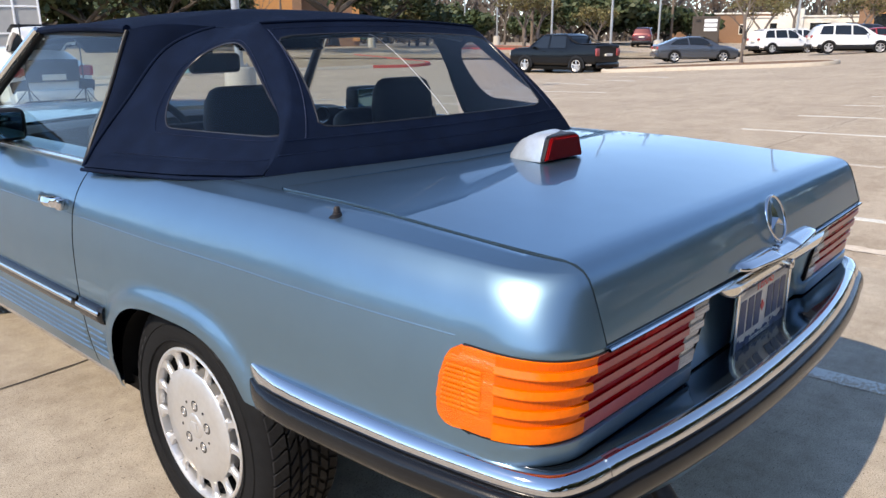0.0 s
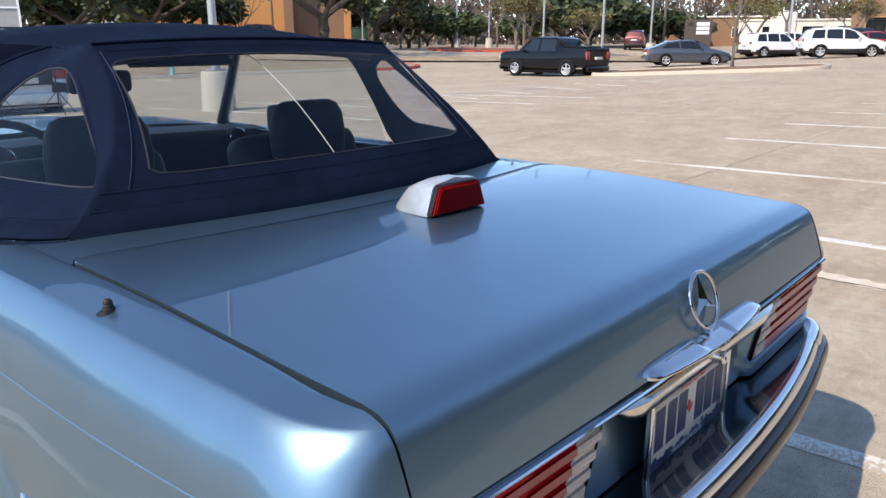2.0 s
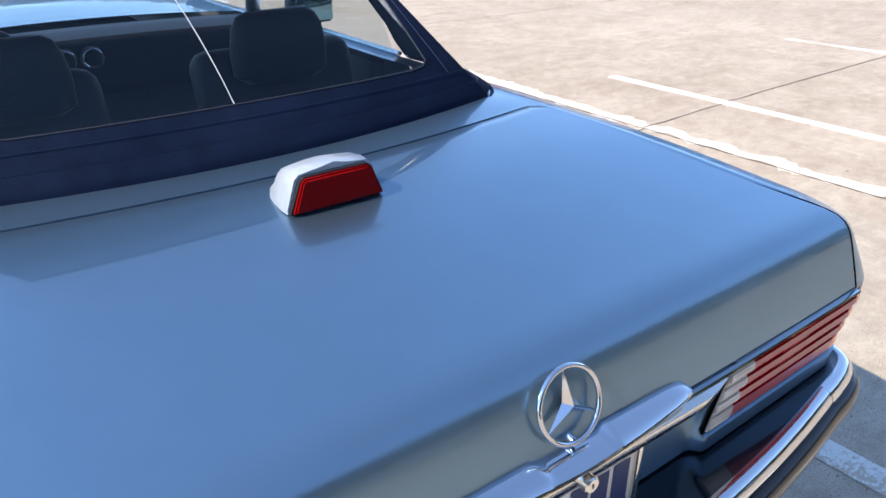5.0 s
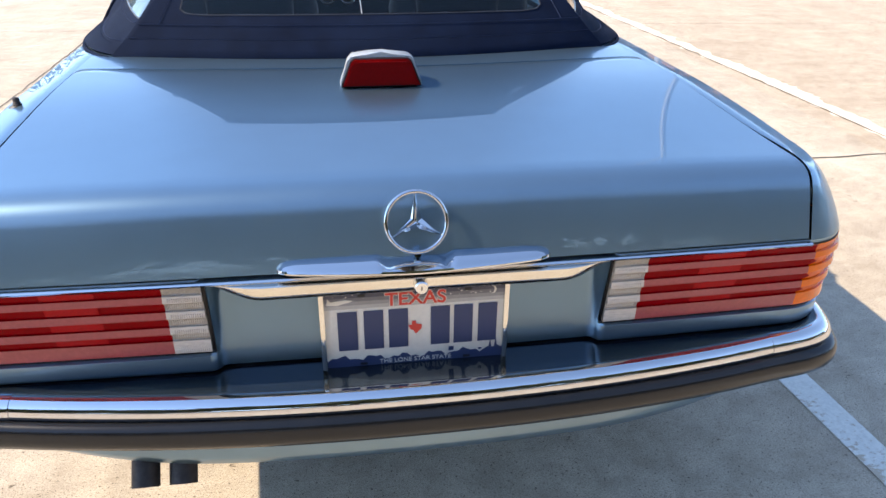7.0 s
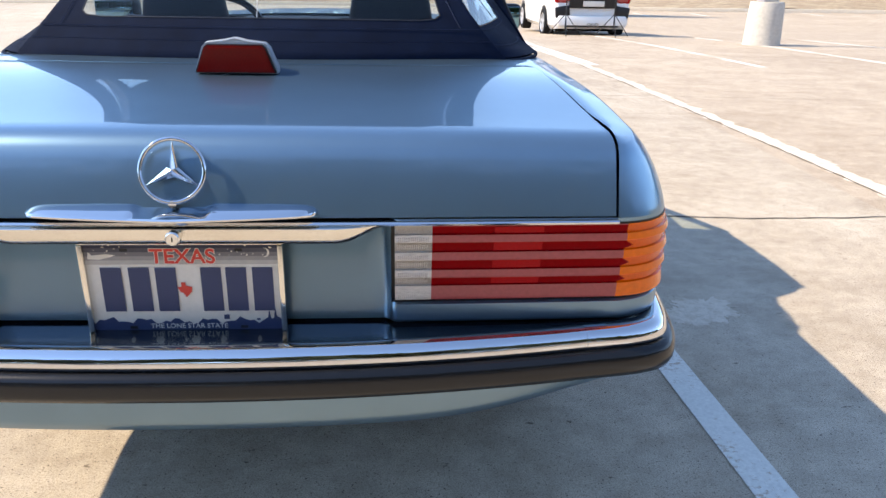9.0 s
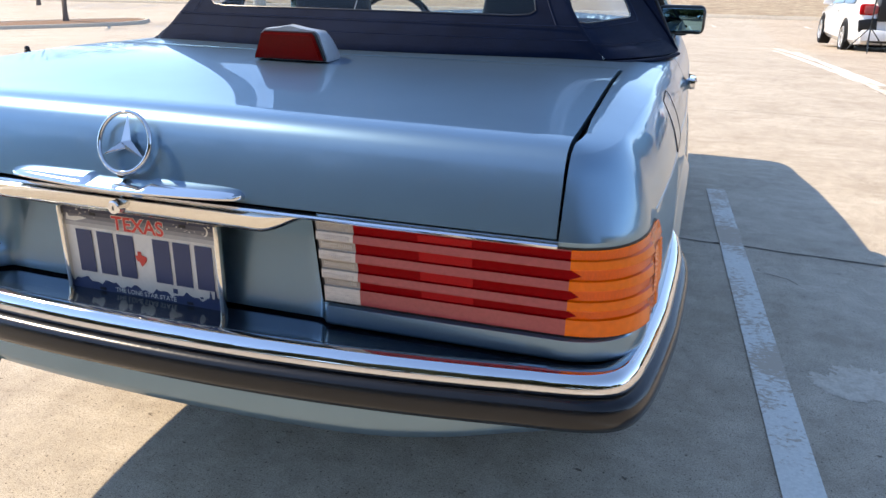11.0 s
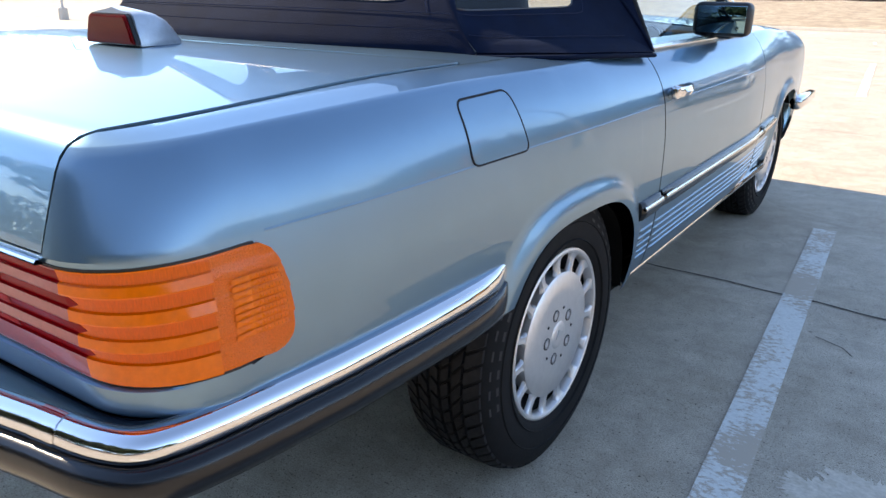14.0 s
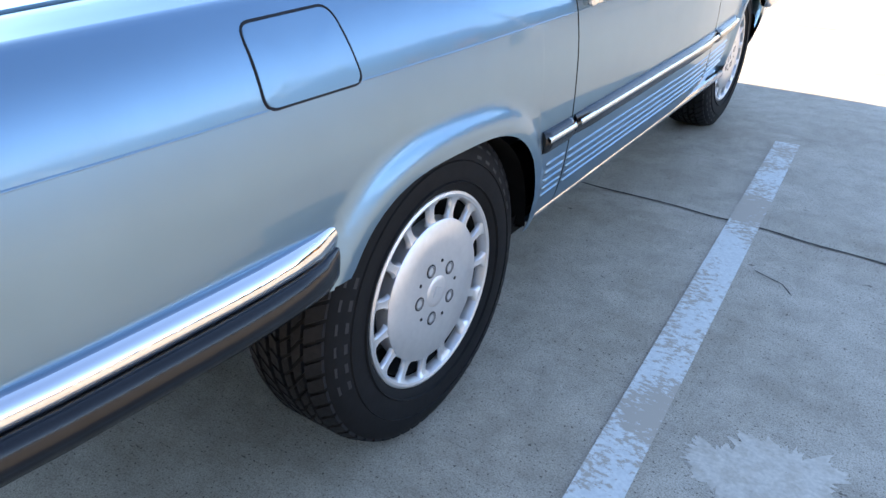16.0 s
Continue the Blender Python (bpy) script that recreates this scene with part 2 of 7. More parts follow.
def prism(bm, outline, y0, y1, plane="xz"):
    """A flat outline given thickness."""
    def at(p, h):
        return {"xz": (p[0], h, p[1]), "yz": (h, p[0], p[1]), "xy": (p[0], p[1], h)}[plane]
    a = [bm.verts.new(at(p, y0)) for p in outline]
    b = [bm.verts.new(at(p, y1)) for p in outline]
    bm.faces.new(a)
    bm.faces.new(b[::-1])
    for i in range(len(a)):
        j = (i + 1) % len(a)
        bm.faces.new((a[i], a[j], b[j], b[i]))
    return a + b


# ================================================================ the convertible
car = thing("convertible_car", "light blue metallic two-seat convertible car with a raised navy soft top", "car")
HUB_Y, FRONT_Y, AXLE_Z = 1.05, 3.505, 0.318
NOSE_Y = 4.36


def half_width(y):
    if y < 1.2:
        return 0.85 - 0.035 * (max(0.0, 0.7 - y) / 0.6) ** 2 - 0.011 * smoothstep((1.2 - y) / 0.5)
    if y > 2.4:
        return 0.85 - 0.045 * smoothstep((y - 2.4) / 1.1) - 0.07 * (max(0.0, y - 2.9) / 1.4) ** 2
    return 0.85


def plan_rear(a):
    """The rear corner at crease height; a runs from 0 (side) to 1 (rear face)."""
    t = a * math.pi / 2
    return 0.70 + (half_width(0.18) - 0.70) * math.cos(t) ** 0.92, 0.18 - 0.168 * math.sin(t) ** 0.92


def arch(y):
    """Height of the wheel opening at y, or None."""
    for c, k in ((HUB_Y, 0.33), (FRONT_Y, 0.34)):
        t = abs(y - c) / k
        if t < 1:
            z = 0.29 + 0.328 * (1 - t ** 3) ** 0.385
            return max(z, 0.50) if y < HUB_Y else z
    return None


SIDE_LOW = [(0.27, 0.075), (0.30, 0.05), (0.34, 0.030), (0.42, 0.012), (0.52, 0.002), (0.62, 0.0), (0.70, 0.002), (0.74, 0.0058), (0.765, 0.0095), (0.784, 0.0127)]
REAR_LOW = [(0.42, 0.075), (0.578, 0.045), (0.587, 0.036), (0.594, 0.0250), (0.598, 0.0222), (0.627, 0.0212), (0.632, 0.0325), (0.76, 0.006), (0.784, 0.0)]


def interp(table, z):
    return float(np.interp(z, [p[0] for p in table], [p[1] for p in table]))


def flare(y, z):
    out = 0.0
    for c in (HUB_Y, FRONT_Y):
        dy, dz = (y - c) / 0.34, (z - 0.29) / 0.335
        if dz > -0.2:
            r = (abs(dy) ** 2.6 + max(0.0, dz) ** 2.6) ** (1 / 2.6)
            if 0.9 < r < 1.22:
                out += 0.016 * (1 - smoothstep((r - 1.05) / 0.12))
    return out


def deck_z(y):
    return 0.9045 + 0.0205 * smoothstep((y - 0.06) / 0.62)


# upper fender: fraction across from gap line to crease, fraction of height
UPPER = [(1.0, 0.0), (0.982, 0.08), (0.949, 0.2), (0.898, 0.34), (0.833, 0.48), (0.764, 0.6), (0.696, 0.7), (0.618, 0.8), (0.553, 0.872), (0.517, 0.894), (0.50, 0.898), (0.36, 0.930), (0.20, 0.973), (0.08, 0.99), (0.0, 0.985)]


def lower_column(x, y, nx, ny, zlow, k):
    """Points of the lower body under plan point (x, y); k: 0 side, 1 rear face."""
    ztop = 0.784
    run = list(np.linspace(zlow, 0.77, 12))
    if k > 0:
        fine = (0.5925, 0.594, 0.597, 0.600, 0.606, 0.616, 0.627, 0.632, 0.66, 0.70, 0.74, 0.77)
        run = [a + (b - a) * min(1.0, 5 * k) for a, b in zip(run, fine)]
    zs = run + [0.7745, 0.778, ztop]
    col = []
    for z in zs:
        ins = interp(SIDE_LOW, z) * (1 - k) + interp(REAR_LOW, z) * k
        f = flare(y, z) * (1 - k)
        col.append((x - nx * (ins - f), y - ny * (ins - f), z))
    return col


LID_PROFILE = [(0.002, 0.7865), (0.006, 0.800), (0.018, 0.835), (0.030, 0.868), (0.038, 0.884), (0.048, 0.8945), (0.062, 0.9015), (0.085, 0.9055)]


def lid_fraction(g):
    y = float(np.interp(0.7865 + g * 0.119, [p[1] for p in LID_PROFILE], [p[0] for p in LID_PROFILE]))
    return (0.085 - y) / 0.083


def upper_column(cx, cy, tx, ty, ztop, k=0.0):
    """k: 0 takes the side's section, 1 the lid's."""
    base = 0.784
    out = []
    for f, g in UPPER:
        f = f * (1 - k) + lid_fraction(g) * k
        out.append((tx + (cx - tx) * f, ty + (cy - ty) * f, base + (ztop - base) * g))
    return out


def side_ys(a, b):
    ys = set(np.linspace(a, b, max(3, int(abs(b - a) / 0.05))))
    for c, k in ((HUB_Y, 0.33), (FRONT_Y, 0.34)):
        for s in np.linspace(-1, 1, 41):
            y = c + k * math.sin(s * math.pi / 2)
            if a < y < b:
                ys.add(y)
        for y in (c - k - 0.002, c + k + 0.002, c - k - 0.03, c + k + 0.03):
            if a < y < b:
                ys.add(y)
    return sorted(ys)


def side_columns(a, b):
    low, up = [], []
    for y in side_ys(a, b):
        w = half_width(y)
        zl = max(0.318, arch(y) or 0.318) if y > 0.9 else (arch(y) or 0.495)
        low.append(lower_column(w, y, 1, 0, zl, 0.0))
        gap = 0.70 if y < 1.0 else 0.70 - 0.02 * smoothstep((y - 1.0) / 0.6)
        up.append(upper_column(w - interp(SIDE_LOW, 0.784), y, gap, y, deck_z(y)))
    return low, up


def add_both(name, rows_list, mat, label=""):
    for s in (1, -1):
        bm = bmesh.new()
        for rows in rows_list:
            grid(bm, rows if s == 1 else mirrored(rows))
        bmesh.ops.remove_doubles(bm, verts=bm.verts[:], dist=0.0004)
        part(name, bm, mat, car, label, angle=28)


# rear fender with its rounded end
low, up = side_columns(0.18, 1.543)
corner_low, corner_up = [], []
for i in range(1, 13):
    a = i / 12
    x, y = plan_rear(a)
    nx, ny = math.cos(a * math.pi / 2), -math.sin(a * math.pi / 2)
    k = smoothstep(a)
    corner_low.append(lower_column(x, y, nx, ny, 0.495, k))
    ins = 0.0127 * (1 - k)
    corner_up.append(upper_column(x - nx * ins, y - ny * ins, 0.703, 0.097 + 0.188 * (1 - a) ** 1.3, deck_z(0.097 + 0.188 * (1 - a) ** 1.3), k))
corner_up = [upper_column(half_width(0.18) - 0.0127, 0.18, 0.703, 0.285, deck_z(0.285))] + corner_up
up_side = [c for c in up]
for c in up_side:
    c[-1] = (0.703, c[-1][1], c[-1][2]) if c[-1][1] < 1.0 else c[-1]
# fade the fender top into the corner
blend_rows = []
for c in up_side:
    y = c[0][1]
    ty = y + 0.105 * (1 - smoothstep((y - 0.18) / 0.45))
    blend_rows.append(upper_column(c[0][0], y, c[-1][0], ty, deck_z(ty)))
add_both("rear_fender", [list(reversed(low)) + corner_low, list(reversed(blend_rows)) + corner_up[1:]], M_PAINT)
low, up = side_columns(1.549, 2.76)
add_both("door", [low, up], M_PAINT)
low, up = side_columns(2.766, 4.20)
nose_low, nose_up = [], []
for i in range(1, 9):
    a = i / 8
    t = a * math.pi / 2
    x, y = 0.62 + (half_width(4.20) - 0.62) * math.cos(t), 4.20 + 0.16 * math.sin(t)
    nx, ny = math.cos(t), math.sin(t)
    nose_low.append(lower_column(x, y, nx, ny, 0.30, 0.0))
    nose_up.append(upper_column(x - nx * 0.0195, y - ny * 0.0195, 0.60, 4.12, 0.86))
up = [upper_column(c[0][0], c[0][1], c[-1][0] - 0.08 * smoothstep((c[0][1] - 3.6) / 0.6), c[0][1] - 0.08 * smoothstep((c[0][1] - 3.9) / 0.3), 0.924 - 0.06 * smoothstep((c[0][1] - 3.0) / 1.2)) for c in up]
add_both("front_fender", [low + nose_low, up + nose_up], M_PAINT)

# bonnet, cowl and nose
bm = bmesh.new()
rows = []
for y in np.linspace(2.62, 4.12, 12):
    w = 0.68 - 0.08 * smoothstep((y - 3.6) / 0.6)
    ze = 0.922 - 0.06 * smoothstep((y - 3.0) / 1.2)
    rows.append([(x * w, y, ze + 0.03 * (1 - x * x)) for x in np.linspace(-1, 1, 13)])
rows.append([(x * 0.62, 4.34, 0.80) for x in np.linspace(-1, 1, 13)])
rows.append([(x * 0.62, 4.36, 0.45) for x in np.linspace(-1, 1, 13)])
grid(bm, rows)
part("bonnet", bm, M_PAINT, car)

# trunk lid


def lid_point(x, y):
    c = 0.007 * (1 - (x / 0.7) ** 2)
    return 0.9055 + c + 0.0215 * smoothstep((y - 0.06) / 0.62)


def lid_front(x):
    """The lid's front edge: nearest the tail in the middle, with rounded corners."""
    a = min(abs(x), 0.6962)
    r = 0.034
    c = max(0.0, a - 0.6962 + r) / r
    return 0.736 + 0.074 * (a / 0.62) ** 2 - r * (1 - math.sqrt(max(0.0, 1 - c * c)))


bm = bmesh.new()
rows = []
xs = sorted([-0.6962 + 1.3924 * i / 40 for i in range(41)] + [q * v for q in (-1, 1) for v in (0.671, 0.679, 0.685, 0.690, 0.6935, 0.6955)])
rows.append([(x, 0.014 + 0.012 * (x / 0.7) ** 2, 0.782) for x in xs])
for y, z in LID_PROFILE:
    rows.append([(x, y + 0.012 * (x / 0.7) ** 2, z + 0.007 * (1 - (x / 0.7) ** 2) * min(1, (z - 0.78) / 0.12)) for x in xs])
for v in np.linspace(0, 1, 18):
    rows.append([(x, 0.12 + v * (lid_front(x) - 0.12), lid_point(x, 0.12 + v * (lid_front(x) - 0.12))) for x in xs])
for dy, dz in ((0.0022, 0.0006), (0.0040, 0.0024), (0.0050, 0.0120)):
    rows.append([(x, lid_front(x) + dy, lid_point(x, lid_front(x)) - dz) for x in xs])
vs = grid(bm, rows)
# turned-down edges along the sides
for j, s in ((0, -1), (-1, 1)):
    edge = [r[j] for r in vs]
    down = [bm.verts.new((v.co.x, v.co.y + (0.012 if i < 9 else 0), v.co.z - (0.012 if i >= 4 else 0.0))) for i, v in enumerate(edge)]
    for i in range(len(edge) - 1):
        bm.faces.new((edge[i], edge[i + 1], down[i + 1], down[i]))
trunk_lid = part("trunk_lid", bm, M_PAINT, car, angle=35)

# deck in front of the lid, dark gutter under the lid's edges
bm = bmesh.new()
rows = []
for v in (0.0, 0.008, 0.03, 0.08, 0.16, 0.28, 0.42, 0.6, 0.8, 1.0):
    row = []
    for x in sorted(xs + [-0.7035, 0.7035]):
        y0 = lid_front(x) + 0.0098
        y = y0 + (1.2 - y0) * v
        a, b2 = lid_point(x, y) - 0.0035 * abs(x / 0.7035) ** 6, 0.9235 + 0.0105 * (1 - (x / 0.7035) ** 6)
        row.append((x, y, a + (b2 - a) * smoothstep((y - y0) / 0.12)))
    rows.append(row)
rows.insert(0, [(p[0], p[1], p[2] - 0.015) for p in rows[0]])
grid(bm, rows)
part("rear_deck", bm, M_PAINT, car)
bm = bmesh.new()
grid(bm, [[(x, y, z) for x in np.linspace(-0.72, 0.72, 5)] for y, z in ((0.13, 0.70), (0.13, 0.80), (0.15, 0.872), (0.30, 0.885), (0.84, 0.907))])
part("lid_gutter", bm, M_SEAM, car)

# tail panel with the recess for the plate
bm = bmesh.new()
xs = [0.0, 0.16, 0.29, 0.318, 0.328, 0.333, 0.338, 0.346, 0.45, 0.55, 0.65, 0.70]
xs = [-x for x in reversed(xs[1:])] + xs


def recess(x):
    return 1 - smoothstep((abs(x) - 0.322) / 0.02)


rows = []
for z in (0.5925, 0.594, 0.597, 0.600, 0.612, 0.627, 0.632, 0.68, 0.72, 0.76, 0.784):
    low_fade = smoothstep((z - 0.500) / 0.02)
    low = interp(REAR_LOW, z)
    rows.append([(x, 0.012 * (x / 0.7) ** 2 + low + (max(low, 0.044 + 0.16 * (z - 0.59)) - low) * recess(x) * low_fade, z) for x in xs])
rows.append([(x, 0.10, 0.785) for x in xs])
grid(bm, rows)
part("tail_panel", bm, M_PAINT, car, angle=50)
# near-black sheet put in for the shade between the panel's lower edge and the bumper
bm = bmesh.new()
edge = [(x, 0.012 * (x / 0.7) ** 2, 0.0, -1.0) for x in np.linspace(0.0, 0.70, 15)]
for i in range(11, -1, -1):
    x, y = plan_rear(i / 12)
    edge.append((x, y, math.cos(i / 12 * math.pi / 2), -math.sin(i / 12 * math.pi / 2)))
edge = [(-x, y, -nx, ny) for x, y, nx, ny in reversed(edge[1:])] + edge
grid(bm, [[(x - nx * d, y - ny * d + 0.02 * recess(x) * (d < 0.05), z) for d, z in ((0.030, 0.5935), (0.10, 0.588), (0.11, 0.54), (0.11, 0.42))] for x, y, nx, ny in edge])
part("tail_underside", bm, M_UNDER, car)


# tail lamps: ribbed lenses that wrap the corner
def lamp_path(side_end=0.20):
    pts = [(x, 0.012 * (x / 0.7) ** 2, 0.0, -1.0, 1.0) for x in np.linspace(0.340, 0.70, 19)]
    for i in range(11, -1, -1):
        a = i / 12
        x, y = plan_rear(a)
        pts.append((x, y, math.cos(a * math.pi / 2), -math.sin(a * math.pi / 2), smoothstep(a)))
    for y in np.linspace(0.192, 0.240, 9):
        pts.append((half_width(y), y, 1.0, 0.0, 0.0))
    return pts


LAMP_TOP, LAMP_LOW = 0.7735, 0.634
LAMP_H = LAMP_TOP - LAMP_LOW
# proud ribs of the lens, as shares of its height; the bands between lie deeper
LAMP_RIBS = ((0.0, 0.205), (0.305, 0.425), (0.545, 0.665), (0.785, 0.895))
LAMP_DEEP = [(LAMP_LOW + a * LAMP_H, LAMP_LOW + b * LAMP_H) for a, b in ((0.205, 0.305), (0.425, 0.545), (0.665, 0.785), (0.895, 0.99))]


def lamp_profile(depth):
    """Recessed flats between ribs whose faces tilt up to the sky; with each point, whether the face above it lies deep."""
    prof = [(-0.006, LAMP_LOW, False), (0.002, LAMP_LOW, False)]
    for a, b in LAMP_RIBS:
        z0, z1 = LAMP_LOW + a * LAMP_H, LAMP_LOW + b * LAMP_H
        prof += [(0.0024, z0 + 0.0002, True), (depth * 0.94, z0 + 0.0010, False), (depth, z0 + 0.0030, False), (depth * 0.66, z1 - 0.0016, True), (0.0024, z1, True)]
    prof += [(0.0024, LAMP_TOP - 0.0014, False), (0.002, LAMP_TOP, False), (-0.006, LAMP_TOP, False)]
    out = []
    for (o, z, deep), (p, w, _) in zip(prof, prof[1:]):
        m = max(1, int((w - z) / 0.0035))
        out += [(o + (p - o) * k / m, z + (w - z) * k / m, deep) for k in range(m)]
    return out + prof[-1:]


def lamp_front(z):
    """How far the lens reaches along the flank at height z: fullest below mid height, cut back above, rounded off beneath."""
    return float(np.interp(z, (0.630, 0.634, 0.637, 0.642, 0.650, 0.662, 0.690, 0.715, 0.735, 0.752, 0.764, 0.7735), (-0.2, 0.30, 0.62, 0.80, 0.93, 0.99, 0.98, 0.92, 0.84, 0.72, 0.60, 0.34)))


def lens(bm, pts, depth, s, channel=False):
    rows = []
    prof = lamp_profile(depth)
    for x, y, nx, ny, k in pts:
        row = []
        for o, z, deep in prof:
            ins = interp(SIDE_LOW, z) * (1 - k) + interp(REAR_LOW, z) * k
            yy = y
            if k == 0.0:
                yy = 0.18 + (y - 0.18) * lamp_front(z)
            row.append((s * (x + nx * (o - ins)), yy + ny * (o - ins), z))
        rows.append(row)
    vs = grid(bm, rows)
    # recessed bands take the darker copy, with shade put into its colour
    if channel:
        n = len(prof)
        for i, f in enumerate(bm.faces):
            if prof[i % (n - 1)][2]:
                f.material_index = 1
    bm.faces.new(vs[0])
    bm.faces.new(vs[-1][::-1])


for s in (1, -1):
    pts = lamp_path()
    frame_bm = bmesh.new()
    rows = []
    for i, (x, y, nx, ny, k) in enumerate(pts[:-4]):
        row = []
        for o, z in ((-0.004, LAMP_LOW - 0.004), (0.0015, LAMP_LOW - 0.004), (0.0015, LAMP_LOW + 0.001), (-0.003, LAMP_LOW + 0.002), (-0.003, LAMP_TOP - 0.001), (0.0010, LAMP_TOP - 0.001), (0.0010, LAMP_TOP + 0.003), (-0.004, LAMP_TOP + 0.003)):
            ins = interp(SIDE_LOW, z) * (1 - k) + interp(REAR_LOW, z) * k
            yy = y if k else 0.18 + (y + 0.006 - 0.18) * lamp_front(z)
            row.append((s * (x + nx * (o - ins) - (0.006 if i == 0 else 0)), yy + ny * (o - ins), z))
        rows.append(row)
    vs = grid(frame_bm, rows, close_v=True)
    frame_bm.faces.new(vs[0])
    frame_bm.faces.new(vs[-1][::-1])
    lamp = part("tail_lamp", frame_bm, M_BLACK, car, "ribbed wrap-round tail lamp in clear, red and amber")
    i_clear = next(i for i, p in enumerate(pts) if p[0] > 0.398)
    i_amber = 19
    cut = i_clear
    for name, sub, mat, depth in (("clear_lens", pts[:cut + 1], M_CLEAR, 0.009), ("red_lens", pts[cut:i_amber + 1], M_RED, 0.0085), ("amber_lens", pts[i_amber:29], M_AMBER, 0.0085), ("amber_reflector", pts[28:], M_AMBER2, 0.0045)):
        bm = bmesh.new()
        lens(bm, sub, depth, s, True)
        part(name, bm, [mat, {"clear_lens": M_CLEARSHADE, "red_lens": M_REDSHADE, "amber_lens": M_AMBERSHADE, "amber_reflector": M_AMBER2}[name]], lamp, smooth=True, angle=25)
    # fine vertical flutes moulded in rows into the clear lens
    bm = bmesh.new()
    clear = pts[:cut + 1]
    px, py = [p[0] for p in clear], [p[1] for p in clear]
    bands = [(LAMP_LOW + a * LAMP_H + 0.0035, min(0.0065, (b - a) * LAMP_H * 0.45), 0.0088) for a, b in LAMP_RIBS]
    bands += [(LAMP_LOW + 0.0135, 0.007, 0.0068)]
    bands += [(a + 0.004, (b - a) * 0.5, 0.0026) for a, b in LAMP_DEEP[:3]]
    for z0, h, o in bands:
        for x in np.arange(min(px) + 0.005, max(px) - 0.004, 0.0034):
            ring = []
            for dx, out, z in ((-0.0014, 0, z0), (0.0014, 0, z0), (0.0014, 0, z0 + h), (-0.0014, 0, z0 + h), (0, 0.0013, z0), (0, 0.0013, z0 + h)):
                lean = 0.24 * (z - z0) if o > 0.005 else 0.0
                ring.append((s * (x + dx), float(np.interp(x + dx, px, py)) + interp(REAR_LOW, z) - (o + out - lean), z))
            q = [bm.verts.new(p) for p in ring]
            for f in ((0, 4, 5, 3), (4, 1, 2, 5), (0, 1, 4), (3, 5, 2)):
                bm.faces.new([q[i] for i in f])
    part("fluting", bm, M_CLEAR, lamp, smooth=False, kind="stuff")
    # the red bands coloured dark for shade end in points that reach into the amber
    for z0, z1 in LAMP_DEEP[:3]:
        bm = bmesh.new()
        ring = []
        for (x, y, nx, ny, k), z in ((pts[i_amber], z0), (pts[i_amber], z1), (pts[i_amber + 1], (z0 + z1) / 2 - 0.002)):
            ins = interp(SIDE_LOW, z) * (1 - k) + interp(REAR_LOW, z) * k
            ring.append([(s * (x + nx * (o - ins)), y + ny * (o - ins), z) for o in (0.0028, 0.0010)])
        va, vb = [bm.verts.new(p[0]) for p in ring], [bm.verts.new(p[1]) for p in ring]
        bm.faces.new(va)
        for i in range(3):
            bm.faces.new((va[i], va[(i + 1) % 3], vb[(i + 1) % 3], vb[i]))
        part("lens_point", bm, M_REDSHADE, lamp, smooth=False)
    # grid of small pyramids moulded into the side reflector
    bm = bmesh.new()
    for q, w in zip(pts[29:-2], pts[30:-1]):
        for z in np.arange(0.666, 0.742, 0.0085):
            ring = []
            for (x, y, nx, ny, k), dz in ((q, 0), (w, 0), (w, 0.0070), (q, 0.0070)):
                zz = z + dz
                ins = interp(SIDE_LOW, zz) * (1 - k) + interp(REAR_LOW, zz) * k
                yy = 0.18 + (y - 0.18) * lamp_front(zz) * 0.93 if k == 0.0 else y
                ring.append(Vector((s * (x + nx * (0.0046 - ins)), yy + ny * (0.0046 - ins), zz)))
            top = sum(ring, Vector()) / 4 + Vector((s * 0.0022, 0, 0))
            vs = [bm.verts.new(v) for v in ring]
            tip = bm.verts.new(top)
            for i in range(4):
                bm.faces.new((vs[i], vs[(i + 1) % 4], tip))
    part("reflex_grid", bm, M_AMBER, lamp, smooth=False, kind="stuff")
    # inner reflector block behind the red lens shows as a brighter square
    bm = bmesh.new()
    sub = [p for p in pts if 0.49 < p[0] < 0.60 and p[4] == 1.0]
    rows = []
    for z0, z1 in LAMP_DEEP:
        grid(bm, [[(s * x, y + interp(REAR_LOW, q) - 0.0036, q) for q in (z0 + 0.001, (z0 + z1) / 2, z1 - 0.001)] for x, y, nx, ny, k in sub])
    part("reflector", bm, M_REFLEX, lamp, angle=25)

# chrome strip under the lid, plate-light bar with lock, lid handle, badge
bm = bmesh.new()
path = [(x, 0.012 * (x / 0.7) ** 2 - 0.006, 0.7795) for x in np.linspace(-0.70, 0.70, 41)]
rows = []
for x, y, z in path:
    rows.append([(x, y + 0.012, z - 0.0035), (x, y - 0.001, z - 0.0035), (x, y - 0.003, z), (x, y - 0.001, z + 0.0025), (x, y + 0.012, z + 0.003)])
grid(bm, rows)
part("chrome_strip", bm, M_CHROME, car)
bm = bmesh.new()
rows = []
for x in np.linspace(-0.335, 0.335, 61):
    t = abs(x) / 0.335
    drop = 0.0285 * (1 - 0.92 * smoothstep((t - 0.72) / 0.28) ** 1.4)
    out = -0.021 + 0.016 * smoothstep((t - 0.72) / 0.28)
    top = 0.7775
    rows.append([(x, 0.06, top), (x, out + 0.003, top), (x, out, top - drop * 0.06), (x, out + 0.0006, top - drop * 0.25), (x, out + 0.0030, top - drop * 0.60), (x, out + 0.0065, top - drop * 0.92), (x, out + 0.0095, top - drop), (x, 0.06, top - drop)])
vs = grid(bm, rows)
bm.faces.new(vs[0])
bm.faces.new(vs[-1][::-1])
